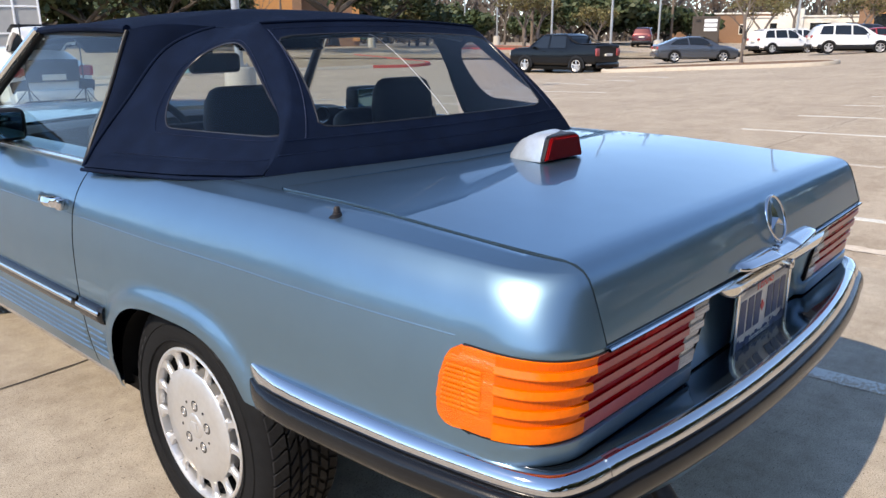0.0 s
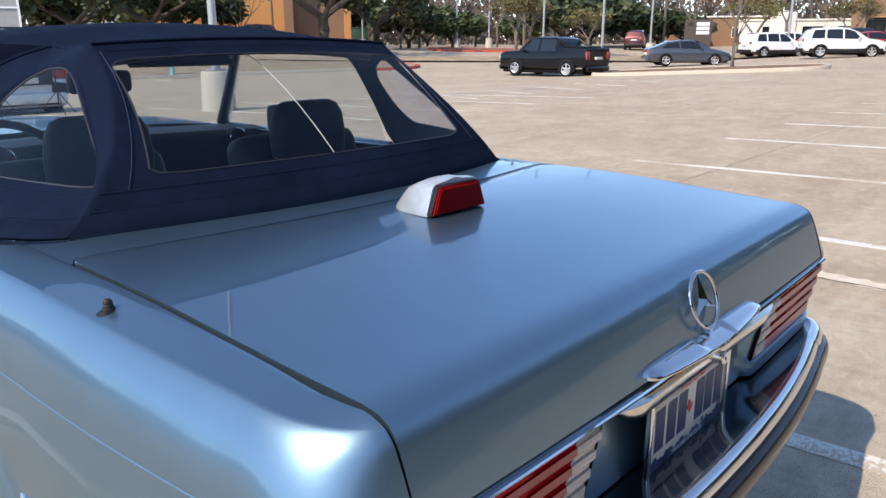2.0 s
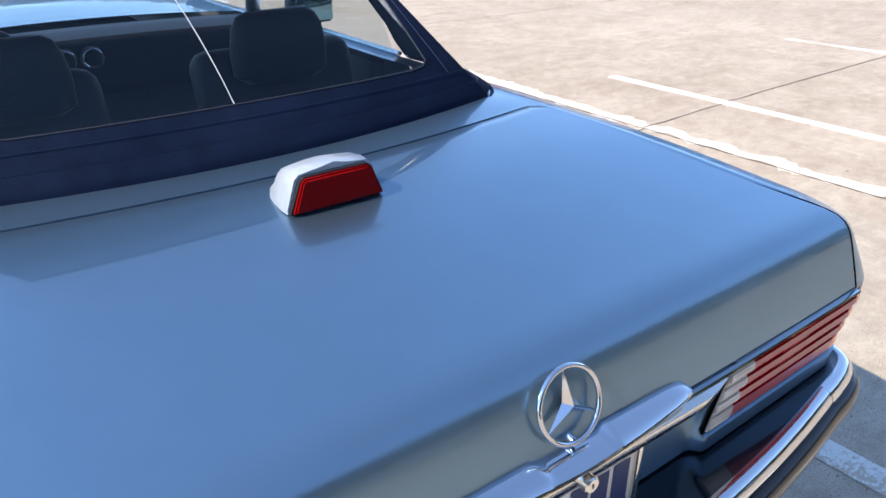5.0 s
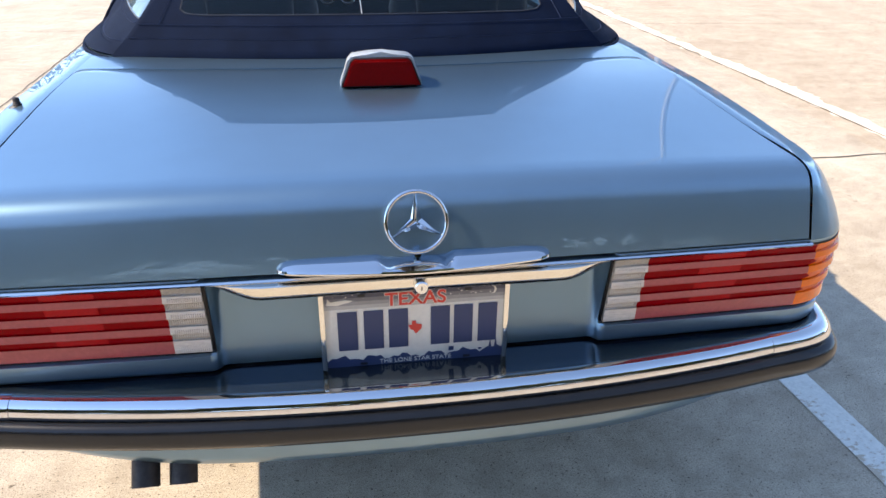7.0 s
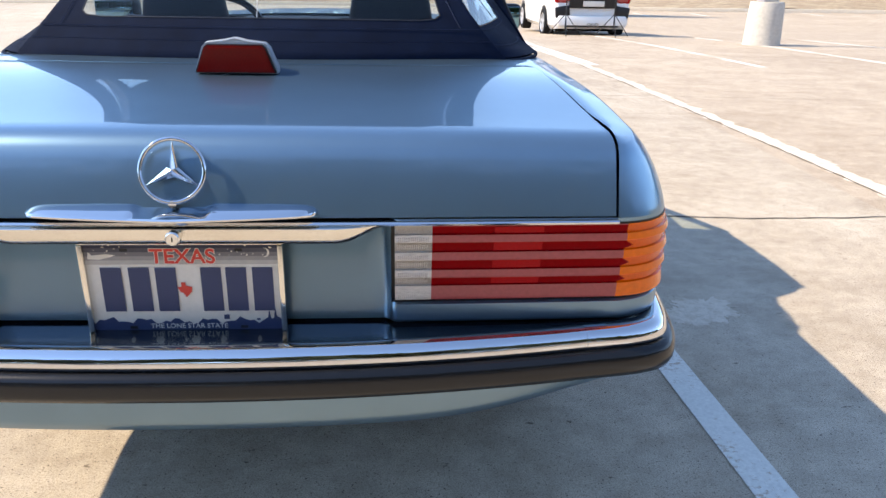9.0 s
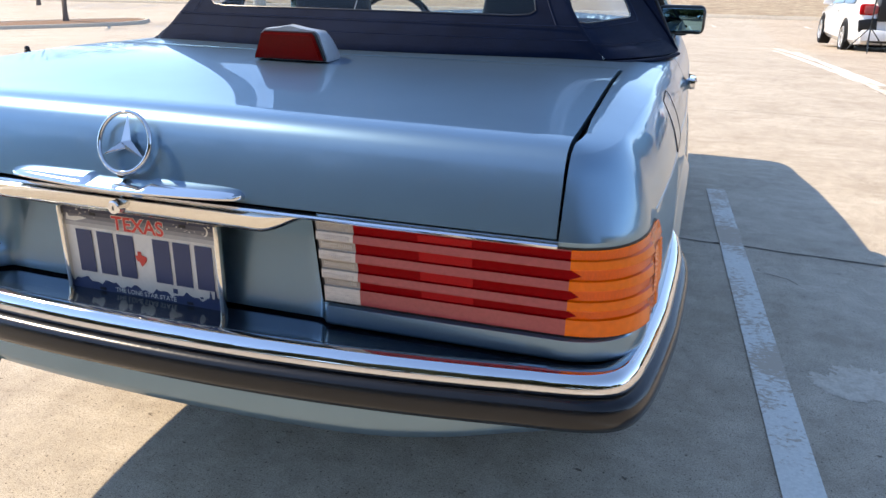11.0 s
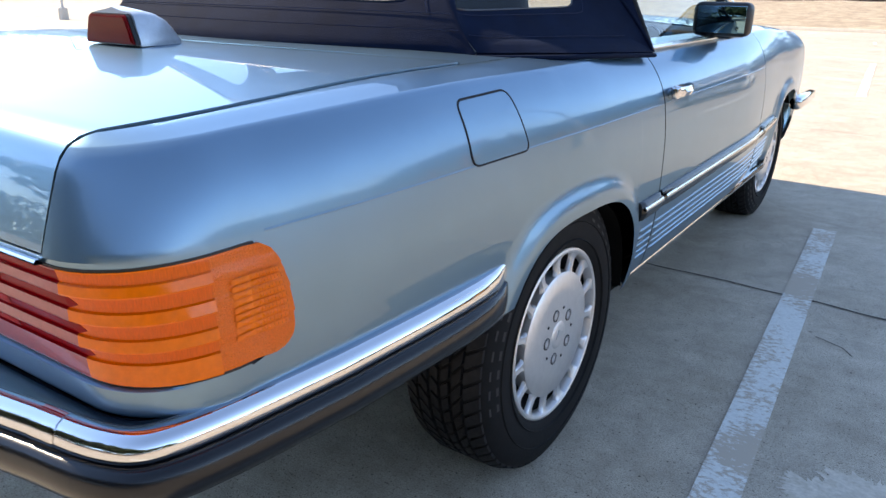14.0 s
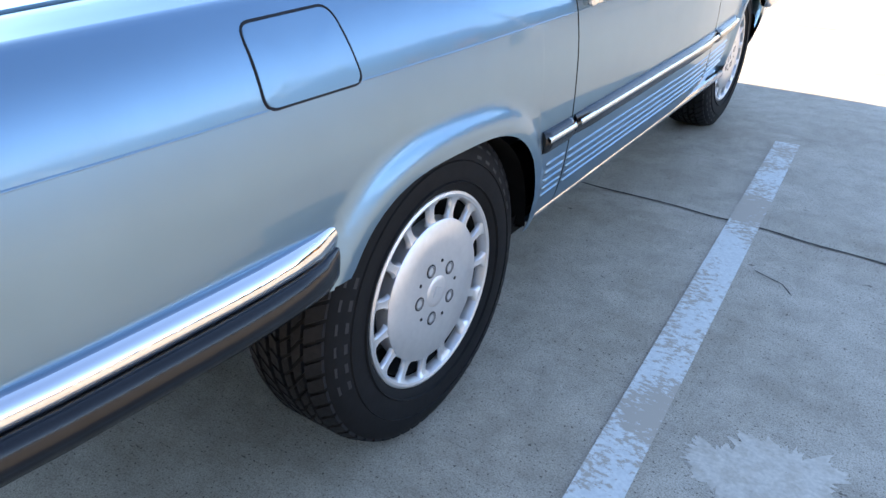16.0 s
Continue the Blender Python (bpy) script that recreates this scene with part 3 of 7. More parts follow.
plate_bar = part("plate_light_bar", bm, M_FRAME, car, "pale chrome bar above the number plate")
bm = bmesh.new()
lathe(bm, [(0.0, -0.034), (0.0095, -0.034), (0.0115, -0.032), (0.0115, -0.014), (0.0135, -0.013), (0.0135, -0.008)], 28, "y", (0.004, 0, 0.7645))
part("lock_cylinder", bm, M_SATIN, plate_bar)
bm = bmesh.new()
box(bm, (0.004, -0.0345, 0.7645), (0.0015, 0.001, 0.007))
part("keyhole", bm, M_BLACK, plate_bar)

bm = bmesh.new()
rows = []
for x in np.linspace(-0.221, 0.221, 81):
    t = abs(x) / 0.221
    end = max(0.0, 1 - t ** 16) ** 0.5
    out = -0.004 - (0.029 - 0.015 * t ** 1.6) * max(end, 0.04)
    zc = 0.7925 + 0.0045 * t
    back = zc + (0.0175 - 0.006 * t - 0.0055 * smoothstep((0.062 - abs(x)) / 0.014)) * max(end, 0.1)
    rows.append([(x, 0.008, zc - 0.004), (x, out + 0.006, zc - 0.0045), (x, out + 0.001, zc - 0.0030), (x, out, zc), (x, out + 0.0015, zc + 0.0030), (x, out * 0.55, zc * 0.45 + back * 0.55), (x, -0.001, back - 0.001), (x, 0.009, back - 0.001)])
vs = grid(bm, rows)
bm.faces.new(vs[0])
bm.faces.new(vs[-1][::-1])
part("lid_handle", bm, M_CHROME, car, "curved chrome lid handle")

# round badge: ring with three tapering arms
badge_m = Matrix.Translation((0.002, 0.0165, 0.8585)) @ Matrix.Rotation(radians(-19.5), 4, "X")
bm = bmesh.new()
R_B = 0.0485
rows = []
for k in range(64):
    a = k * math.tau / 64
    rows.append([badge_m @ Vector((math.sin(a) * (R_B + 0.0036 * math.cos(b)), -0.004 + 0.0036 * math.sin(b), math.cos(a) * (R_B + 0.0036 * math.cos(b)))) for b in [j * math.tau / 10 for j in range(10)]])
grid(bm, rows, close_u=True, close_v=True)
badge = part("badge", bm, M_CHROME, car, "chrome ring badge with three arms")
for k in range(3):
    a = k * math.tau / 3
    bm = bmesh.new()
    d, s = Vector((math.sin(a), 0, math.cos(a))), Vector((math.cos(a), 0, -math.sin(a)))
    tip, root, mid = d * (R_B - 0.001), d * 0.0, Vector((0, -0.011, 0))
    l1, l2 = s * 0.0085 + d * 0.0049, -s * 0.0085 + d * 0.0049
    pts = [tip + Vector((0, -0.003, 0)), l1, l2, mid, Vector((0, 0, 0))]
    v = [bm.verts.new(badge_m @ p) for p in pts]
    for f in ((0, 1, 3), (0, 3, 2), (0, 2, 4), (0, 4, 1), (1, 4, 3), (2, 3, 4)):
        bm.faces.new([v[i] for i in f])
    part("badge_arm", bm, M_CHROME, badge, smooth=False)
bm = bmesh.new()
tube(bm, [(0.002, -0.006, 0.811), (0.002, 0.014, 0.813)], 0.006, 10)
part("badge_foot", bm, M_CHROME, badge)

# number plate in a chrome frame; the number itself is plain bars
plate = part("number_plate", (lambda b: (box(b, (0, 0.021, 0.662), (0.306, 0.003, 0.154), 0.001), b)[1])(bmesh.new()), M_PLATE, car, "white number plate in a chrome frame")
PY = 0.0188


def flat(name, x0, x1, z0, z1, mat, y=PY, parent=plate, t=0.0006):
    b = bmesh.new()
    box(b, ((x0 + x1) / 2, y, (z0 + z1) / 2), (x1 - x0, t, z1 - z0))
    return part(name, b, mat, parent, smooth=False)


bm = bmesh.new()
for c, s in (((0, 0.017, 0.743), (0.322, 0.010, 0.009)), ((0, 0.017, 0.581), (0.322, 0.010, 0.010)), ((-0.1565, 0.017, 0.662), (0.009, 0.010, 0.153)), ((0.1565, 0.017, 0.662), (0.009, 0.010, 0.153))):
    box(bm, c, s, 0.002)
part("plate_frame", bm, M_FRAME, plate)
for i in range(5):
    flat("plate_sky", -0.152, 0.152, 0.7385 - 0.007 * (i + 1), 0.7385 - 0.007 * i, plate_fade(i / 5))
bm = bmesh.new()
outline = [(-0.152, 0.5855), (0.152, 0.5855)] + [(0.152 - 0.304 * i / 40, 0.602 + 0.004 * math.sin(i * 0.9) + 0.003 * math.sin(i * 2.3) + 0.003 * abs(i - 20) / 20) for i in range(41)]
prism(bm, outline, PY - 0.0004, PY + 0.0004, "xz")
part("plate_skyline", bm, M_NAVY, plate, smooth=False)
for cx in (-0.115, -0.071, -0.029, 0.043, 0.083, 0.1255):
    flat("plate_bar", cx - 0.0165, cx + 0.0165, 0.621, 0.698, M_NAVY, PY - 0.0006)
# printed night sky: stars, crescent moon, winged craft; derricks and a bush on the skyline
rng = random.Random(77)
for i in range(34):
    sx, sz = rng.uniform(-0.147, 0.147), rng.uniform(0.719, 0.737)
    if abs(sx) > 0.056:
        r = rng.uniform(0.0004, 0.0011)
        flat("plate_star", sx - r, sx + r, sz - r, sz + r, M_PLATE, PY - 0.0008)
bm = bmesh.new()
rows = []
for a in np.linspace(-1.9, 1.7, 13):
    thick = 0.0034 * math.cos((a + 0.1) / 1.8 * math.pi / 2)
    rows.append([(0.131 + (0.008 - e * thick) * math.cos(a), PY - 0.0011, 0.724 + (0.008 - e * thick) * math.sin(a)) for e in (1, 0)])
grid(bm, rows)
part("plate_moon", bm, M_PLATE, plate, smooth=False)
bm = bmesh.new()
prism(bm, [(-0.148, 0.713), (-0.146, 0.725), (-0.141, 0.719), (-0.118, 0.7215), (-0.104, 0.7195), (-0.112, 0.7165), (-0.130, 0.712)], PY - 0.0011, PY - 0.0003, "xz")
part("plate_craft", bm, M_PLATE, plate, smooth=False)
for cx, zt in ((0.132, 0.620), (0.142, 0.624)):
    bm = bmesh.new()
    prism(bm, [(cx - 0.003, 0.604), (cx + 0.003, 0.604), (cx + 0.0006, zt), (cx - 0.0006, zt)], PY - 0.0011, PY - 0.0003, "xz")
    part("plate_derrick", bm, M_NAVY, plate, smooth=False)
flat("plate_bush", 0.058, 0.067, 0.606, 0.614, M_NAVY, PY - 0.0008)
flat("plate_bush", 0.111, 0.117, 0.604, 0.607, M_NAVY, PY - 0.0008)
bm = bmesh.new()
prism(bm, [(-0.012, 0.664), (-0.006, 0.664), (-0.006, 0.672), (0.001, 0.672), (0.001, 0.666), (0.011, 0.664), (0.010, 0.656), (0.001, 0.646), (-0.004, 0.654), (-0.008, 0.655)], PY - 0.0012, PY - 0.0002, "xz")
part("plate_emblem", bm, M_PLATE_RED, plate, smooth=False)


def lettering(name, text, size, m, mat, parent, extrude=0.0004, bold=0.0):
    cu = bpy.data.curves.new(name, "FONT")
    cu.body, cu.size, cu.align_x, cu.align_y, cu.extrude = text, size, "CENTER", "CENTER", extrude
    cu.offset = bold
    tmp = bpy.data.objects.new(name, cu)
    scene.collection.objects.link(tmp)
    bpy.context.view_layer.update()
    me = bpy.data.meshes.new_from_object(tmp.evaluated_get(bpy.context.evaluated_depsgraph_get()))
    bpy.data.objects.remove(tmp)
    me.transform(m)
    me.materials.clear()
    me.materials.append(mat)
    ob = new(name, me)
    ob.parent = parent
    return ob


UPRIGHT = Matrix.Rotation(radians(90), 4, "X")
lettering("plate_state", "TEXAS", 0.0345, Matrix.Translation((0.001, PY - 0.0012, 0.7165)) @ UPRIGHT @ Matrix.Diagonal((1.02, 1, 1, 1)), M_PLATE_RED, plate, bold=0.0007)
lettering("plate_state_edge", "TEXAS", 0.0345, Matrix.Translation((0.001, PY - 0.0009, 0.7165)) @ UPRIGHT @ Matrix.Diagonal((1.02, 1, 1, 1)), M_PLATE, plate, bold=0.0016)
lettering("plate_motto", "THE LONE STAR STATE", 0.0115, Matrix.Translation((0, PY - 0.001, 0.594)) @ UPRIGHT @ Matrix.Diagonal((1.05, 1, 1, 1)), M_PLATE, plate)
for cx, cz in ((-0.09, 0.7285), (0.09, 0.7285), (-0.09, 0.592), (0.09, 0.592)):
    flat("plate_slot", cx - 0.006, cx + 0.006, cz - 0.0025, cz + 0.0025, M_BLACK, PY - 0.0012)

# bumper: chrome blade over black rubber
def bumper_path(s, rear=True):
    pts = []
    for x in np.linspace(0, 0.66, 18):
        pts.append((x, -0.070 + 0.058 * (x / 0.66) ** 2.2))
    c = spline([(0.66, -0.012, 0), (0.735, 0.001, 0), (0.781, 0.024, 0), (0.803, 0.062, 0), (0.817, 0.12, 0), (0.829, 0.20, 0), (0.841, 0.30, 0)], 5)[1:]
    pts += [(p.x, p.y) for p in c]
    for y in np.linspace(0.36, 0.745, 8):
        pts.append((0.861 - 0.020 * ((0.745 - y) / 0.445) ** 1.6, y))
    return pts


half = bumper_path(1)
full = [(-x, y) for x, y in reversed(half[1:])] + half


def sweep_bumper(bm, prof, path, taper=None):
    rows = []
    n = len(path)
    for i, (x, y) in enumerate(path):
        a, b = path[max(0, i - 1)], path[min(n - 1, i + 1)]
        d = Vector((b[0] - a[0], b[1] - a[1], 0)).normalized()
        nrm = Vector((d.y, -d.x, 0))
        row = []
        for o, z in prof:
            if taper:
                o, z = taper(i, n, o, z)
            row.append((x + nrm.x * o, y + nrm.y * o, z))
        rows.append(row)
    vs = grid(bm, rows)
    bm.faces.new(vs[0])
    bm.faces.new(vs[-1][::-1])


def resample_plain(pts, n):
    """n even samples along a run of points."""
    ps = [Vector(p) for p in pts]
    d = np.cumsum([0.0] + [(q - p).length for p, q in zip(ps, ps[1:])])
    return [Vector([float(np.interp(u, d, [p[i] for p in ps])) for i in range(3)]) for u in np.linspace(0, d[-1], n)]


def end_taper(i, n, o, z):
    k = min(i, n - 1 - i) / 4
    if k < 1:
        e = math.sqrt(max(0.0, 1 - (1 - k) ** 2)) * 0.75 + 0.25
        o = -0.03 + (o + 0.03) * e
    return o, z


CHROME_SECTION = [(-0.03, 0.588), (-0.022, 0.5935), (-0.011, 0.5930), (-0.003, 0.5885), (0.003, 0.581), (0.006, 0.572), (0.006, 0.564), (0.002, 0.5590), (-0.03, 0.5585)]
bm = bmesh.new()
sweep_bumper(bm, CHROME_SECTION, full, end_taper)
bumper = part("rear_bumper", bm, M_CHROME, car, "chrome rear bumper over a black rubber strip", angle=60)
bm = bmesh.new()
sweep_bumper(bm, [(-0.03, 0.5595), (0.001, 0.5595), (0.011, 0.5582), (0.0180, 0.5545), (0.0222, 0.547), (0.0240, 0.536), (0.0234, 0.524), (0.0185, 0.513), (0.007, 0.507), (-0.03, 0.507)], full, end_taper)
part("rubber_strip", bm, M_RUBBER, bumper, angle=60)
bm = bmesh.new()
sweep_bumper(bm, [(-0.128, 0.5865), (-0.085, 0.5875), (-0.055, 0.5888), (-0.036, 0.5907), (-0.0225, 0.5938), (-0.0215, 0.591)], full, end_taper)
part("bumper_top", bm, M_CHROMEDARK, bumper, "glossy chrome top of the bumper with its dark reflection coloured in", angle=60)
for s in (1, -1):
    for a, b in ((0.655, 0.702),):
        bm = bmesh.new()
        seg = [p for p in half if a - 0.03 < p[0] < b + 0.05 and p[1] < 0.1]
        seg = [tuple(p.xy) for p in resample_plain([(x, y, 0) for x, y in seg], 40) if a <= p.x <= b]
        sweep_bumper(bm, [(o + 0.0014, z + 0.0008) for o, z in CHROME_SECTION[1:8]], seg)
        if s < 0:
            bmesh.ops.scale(bm, vec=(-1, 1, 1), verts=bm.verts[:])
        part("bumper_joint", bm, M_CHROME, bumper)
# valance under the bumper, deepest in the middle, carried round to the wheels
def valance_taper(i, n, o, z):
    x = abs(full[i][0])
    zb = 0.402 + 0.090 * smoothstep((x - 0.30) / 0.62) ** 1.5
    return o, zb + (z - 0.366) * (0.515 - zb) / 0.149


bm = bmesh.new()
sweep_bumper(bm, [(-0.035, 0.515), (-0.036, 0.48), (-0.042, 0.415), (-0.052, 0.385), (-0.070, 0.369), (-0.10, 0.366), (-0.20, 0.374)], full, valance_taper)
part("valance", bm, M_PAINT, car, "painted lower rear valance")
bm = bmesh.new()
box(bm, (0, 2.75, 0.34), (1.44, 2.7, 0.16), 0.03)
box(bm, (0, 0.85, 0.38), (1.04, 1.2, 0.14), 0.03)
box(bm, (0, 2.30, 0.55), (1.50, 1.30, 0.40), 0.02)
box(bm, (0, 0.42, 0.62), (1.20, 0.50, 0.34), 0.02)
box(bm, (0, 3.55, 0.62), (0.90, 1.30, 0.42), 0.02)
part("underbody", bm, M_UNDER, car)
for cx in (-0.489, -0.4235):
    bm = bmesh.new()
    lathe(bm, [(0.0, 0.06), (0.0215, 0.06), (0.0225, 0.0), (0.0245, 0.0), (0.0245, 0.10), (0.0235, 0.26), (0.0, 0.26)], 22, "y")
    bmesh.ops.rotate(bm, cent=(0, 0, 0), matrix=Matrix.Rotation(radians(48), 3, "X"), verts=bm.verts[:])
    bmesh.ops.translate(bm, vec=(cx, 0.012, 0.364), verts=bm.verts[:])
    part("exhaust_tip", bm, M_EXHAUST, car)
bm = bmesh.new()
tube(bm, [(0.41, 0.16, 0.44), (0.41, 0.14, 0.40), (0.44, 0.135, 0.384), (0.47, 0.14, 0.40), (0.47, 0.16, 0.44)], 0.006, 8)
part("towing_eye", bm, M_SATIN, car)

# fuel flap, seams, side trim
def side_x(y, z):
    if z <= 0.784:
        return half_width(y) - interp(SIDE_LOW, z) + flare(y, z)
    cx, gx = half_width(y) - 0.0127, 0.70
    g = (z - 0.784) / (deck_z(y) - 0.784)
    f = float(np.interp(g, [q[1] for q in UPPER[:-1]], [q[0] for q in UPPER[:-1]]))
    return gx + (cx - gx) * f


def side_strip(bm, pts, width, lift, s, fade_ends=False):
    """A thin ribbon over the body side along (y, z) points."""
    rows = []
    for i, (y, z) in enumerate(pts):
        a, b = pts[max(0, i - 1)], pts[min(len(pts) - 1, i + 1)]
        d = Vector((b[0] - a[0], b[1] - a[1])).normalized()
        n = Vector((-d.y, d.x)) * width / 2
        up = lift * (0.0 if fade_ends and i in (0, len(pts) - 1) else 1.0)
        rows.append([(s * (side_x(y + q * n.x, z + q * n.y) + up * (1 - abs(q) ** 3)), y + q * n.x, z + q * n.y) for q in (-1, -0.5, 0, 0.5, 1)])
    grid(bm, rows)


def rounded(y0, z0, y1, z1, y2, z2, y3, z3, r=0.02, n=6):
    """A quadrilateral with rounded corners, as a closed run of points."""
    q = [Vector(p) for p in ((y0, z0), (y1, z1), (y2, z2), (y3, z3))]
    out = []
    for i in range(4):
        p, a, b = q[i], q[i - 1], q[(i + 1) % 4]
        u, v = p + (a - p).normalized() * r, p + (b - p).normalized() * r
        for k in range(n + 1):
            t = k / n
            out.append(u * (1 - t) ** 2 + p * 2 * t * (1 - t) + v * t * t)
    fine = []
    for i in range(len(out)):
        a, b = out[i], out[(i + 1) % len(out)]
        m = max(1, int((b - a).length / 0.015))
        fine += [a + (b - a) * k / m for k in range(m)]
    return [(p.x, p.y) for p in fine]


flap = rounded(0.640, 0.783, 0.640, 0.885, 0.805, 0.888, 0.828, 0.781)
bm = bmesh.new()
side_strip(bm, flap + flap[:1], 0.0045, 0.0022, 1)
fuel = part("fuel_flap_seam", bm, M_SEAM, car, "square fuel flap in the rear fender")
bm = bmesh.new()
inner = [(0.734 + (y - 0.734) * 0.975, 0.834 + (z - 0.834) * 0.96) for y, z in flap]
ring = [bm.verts.new((side_x(y, z) + 0.0012, y, z)) for y, z in inner]
mid_ring = [bm.verts.new((side_x(0.734 + (y - 0.734) * 0.6, 0.834 + (z - 0.834) * 0.6) + 0.0014, 0.734 + (y - 0.734) * 0.6, 0.834 + (z - 0.834) * 0.6)) for y, z in inner]
c = bm.verts.new((side_x(0.734, 0.834) + 0.0014, 0.734, 0.834))
for i in range(len(ring)):
    j = (i + 1) % len(ring)
    bm.faces.new((ring[i], ring[j], mid_ring[j], mid_ring[i]))
    bm.faces.new((mid_ring[i], mid_ring[j], c))
part("fuel_flap", bm, M_PAINT, car)

for s in (1, -1):
    # pressed swage line along the flank
    for a, b in ((0.214, 1.541), (1.551, 2.758)):
        bm = bmesh.new()
        side_strip(bm, [(y, 0.784) for y in np.linspace(a, b, 24)], 0.0034, 0.0013, s)
        part("swage_line", bm, M_PAINT, car)
    for a, b in ((1.395, 1.538), (1.556, 2.752), (2.772, 3.12)):
        bm = bmesh.new()
        rows = []
        for i, y in enumerate(np.linspace(a, b, 14)):
            k = 0.5 if i in (0, 13) else 1.0
            xx = side_x(y, 0.53)
            rows.append([(s * (xx - 0.002), y, 0.556), (s * (xx + 0.010 * k), y, 0.554), (s * (xx + 0.017 * k), y, 0.546), (s * (xx + 0.019 * k), y, 0.536), (s * (xx + 0.018 * k), y, 0.522), (s * (xx + 0.010 * k), y, 0.508), (s * (xx - 0.002), y, 0.505)])
        vs = grid(bm, rows)
        bm.faces.new(vs[0])
        bm.faces.new(vs[-1][::-1])
        moulding = part("side_moulding", bm, M_RUBBER, car, "black side moulding with a chrome strip")
        bm = bmesh.new()
        grid(bm, [[(s * (side_x(y, 0.53) + o), y, z) for o, z in ((0.0165, 0.545), (0.0200, 0.541), (0.0212, 0.537), (0.0196, 0.533))] for y in np.linspace(a + 0.004, b - 0.004, 10)])
        part("chrome_strip", bm, M_CHROME, moulding)
    for i, z in enumerate((0.385, 0.405, 0.425, 0.445, 0.465)):
        for a, b in ((1.44, 1.536), (1.556, 2.752), (2.772, 3.08)):
            bm = bmesh.new()
            side_strip(bm, [(y, z) for y in (a, a + 0.006, *np.linspace(a + 0.02, b - 0.02, 7), b - 0.006, b)], 0.010, 0.0035, s, True)
            part("side_rib", bm, M_PAINT, car)
    bm = bmesh.new()
    grid(bm, [[(s * (0.80 + o), y, z) for o, z in ((-0.02, 0.345), (0.012, 0.340), (0.016, 0.330), (0.012, 0.318), (-0.02, 0.314))] for y in np.linspace(1.40, 3.10, 8)])
    part("sill_strip", bm, M_CHROME, car, "chrome sill strip")
    bm = bmesh.new()
    grid(bm, [[(s * x, y, z) for x, z in ((0.80, 0.35), (0.785, 0.29), (0.74, 0.255), (0.60, 0.25))] for y in np.linspace(1.36, 3.18, 8)])
    part("sill", bm, M_UNDER, car)
    # wheel housing
    for c in (HUB_Y, FRONT_Y):
        bm = bmesh.new()
        rows = []
        for x in (half_width(c) - 0.025, half_width(c) - 0.06, 0.50):
            rows.append([(s * x, c + 0.345 * math.cos(a), max(0.325 + 0.30 * max(0.0, math.sin(a)) ** 0.8, 0.52 if (c == HUB_Y) == (math.cos(a) < 0) else 0.0)) for a in np.linspace(0, math.pi, 25)])
        vs = grid(bm, rows)
        bm.faces.new(vs[-1])
        part("wheel_housing", bm, M_UNDER, car)
    # door handle: chrome pull on a recessed plate
    bm = bmesh.new()
    y0, y1, z = 1.575, 1.735, 0.806
    xx = side_x(1.65, z)
    rows = []
    for i, y in enumerate(np.linspace(y0 + 0.03, y1, 12)):
        k = math.sin(math.pi * min(1, max(0, (i + 0.4) / 11.8))) ** 0.35
        rows.append([(s * (xx + o * k), y, z + dz) for o, dz in ((0.006, -0.015), (0.028, -0.013), (0.034, 0.0), (0.028, 0.013), (0.010, 0.016))])
    vs = grid(bm, rows)
    bm.faces.new(vs[0])
    bm.faces.new(vs[-1][::-1])
    handle = part("door_handle", bm, M_CHROME, car, "chrome door pull")
    bm = bmesh.new()
    box(bm, (s * (xx + 0.012), y0 + 0.014, z), (0.030, 0.030, 0.030), 0.005)
    part("lock_button", bm, M_CHROME, handle)
    # door glass
    bm = bmesh.new()
    a, b = [(0.758, 1.565, 0.918), (0.705, 1.560, 1.07), (0.622, 1.560, 1.228)], [(0.748, 2.60, 0.918), (0.675, 2.42, 1.08), (0.605, 2.22, 1.225)]
    grid(bm, [[(s * (p[0] + (q[0] - p[0]) * t), p[1] + (q[1] - p[1]) * t, p[2] + (q[2] - p[2]) * t) for t in np.linspace(0, 1, 8)] for p, q in zip(a, b)])
    part("door_window", bm, M_GLASS, car)
    bm = bmesh.new()
    tube(bm, [(s * 0.60, 2.24, 1.235), (s * 0.68, 2.44, 1.09), (s * 0.745, 2.63, 0.925)], [0.018, 0.02, 0.022], 10)
    pillar = part("windscreen_pillar", bm, M_BLACK, car)
    bm = bmesh.new()
    tube(bm, [(s * 0.614, 2.232, 1.240), (s * 0.695, 2.432, 1.095), (s * 0.762, 2.62, 0.93)], 0.013, 8)
    part("pillar_trim", bm, M_SATIN, pillar)
    bm = bmesh.new()
    tube(bm, [(s * 0.768, y, 0.915) for y in np.linspace(1.55, 2.62, 6)], 0.008, 8)
    part("window_sill_trim", bm, M_SATIN, car)
    # door mirror
    bm = bmesh.new()
    box(bm, (s * 0.792, 2.20, 0.972), (0.165, 0.075, 0.105), 0.022, seg=3)
    mirror = part("door_mirror", bm, M_BLACK, car, "black door mirror with a chrome-edged glass")
    bm = bmesh.new()
    box(bm, (s * 0.795, 2.1605, 0.972), (0.138, 0.004, 0.082), 0.0015)
    part("mirror_glass", bm, M_MIRROR, mirror)
    bm = bmesh.new()
    box(bm, (s * 0.775, 2.24, 0.940), (0.08, 0.06, 0.06), 0.012)
    part("mirror_foot", bm, M_BLACK, mirror)
    # front bumper end
    bm = bmesh.new()
    box(bm, (s * 0.785, 4.06, 0.515), (0.055, 0.44, 0.065), 0.022, seg=3)
    part("front_bumper_end", bm, M_CHROME, car)


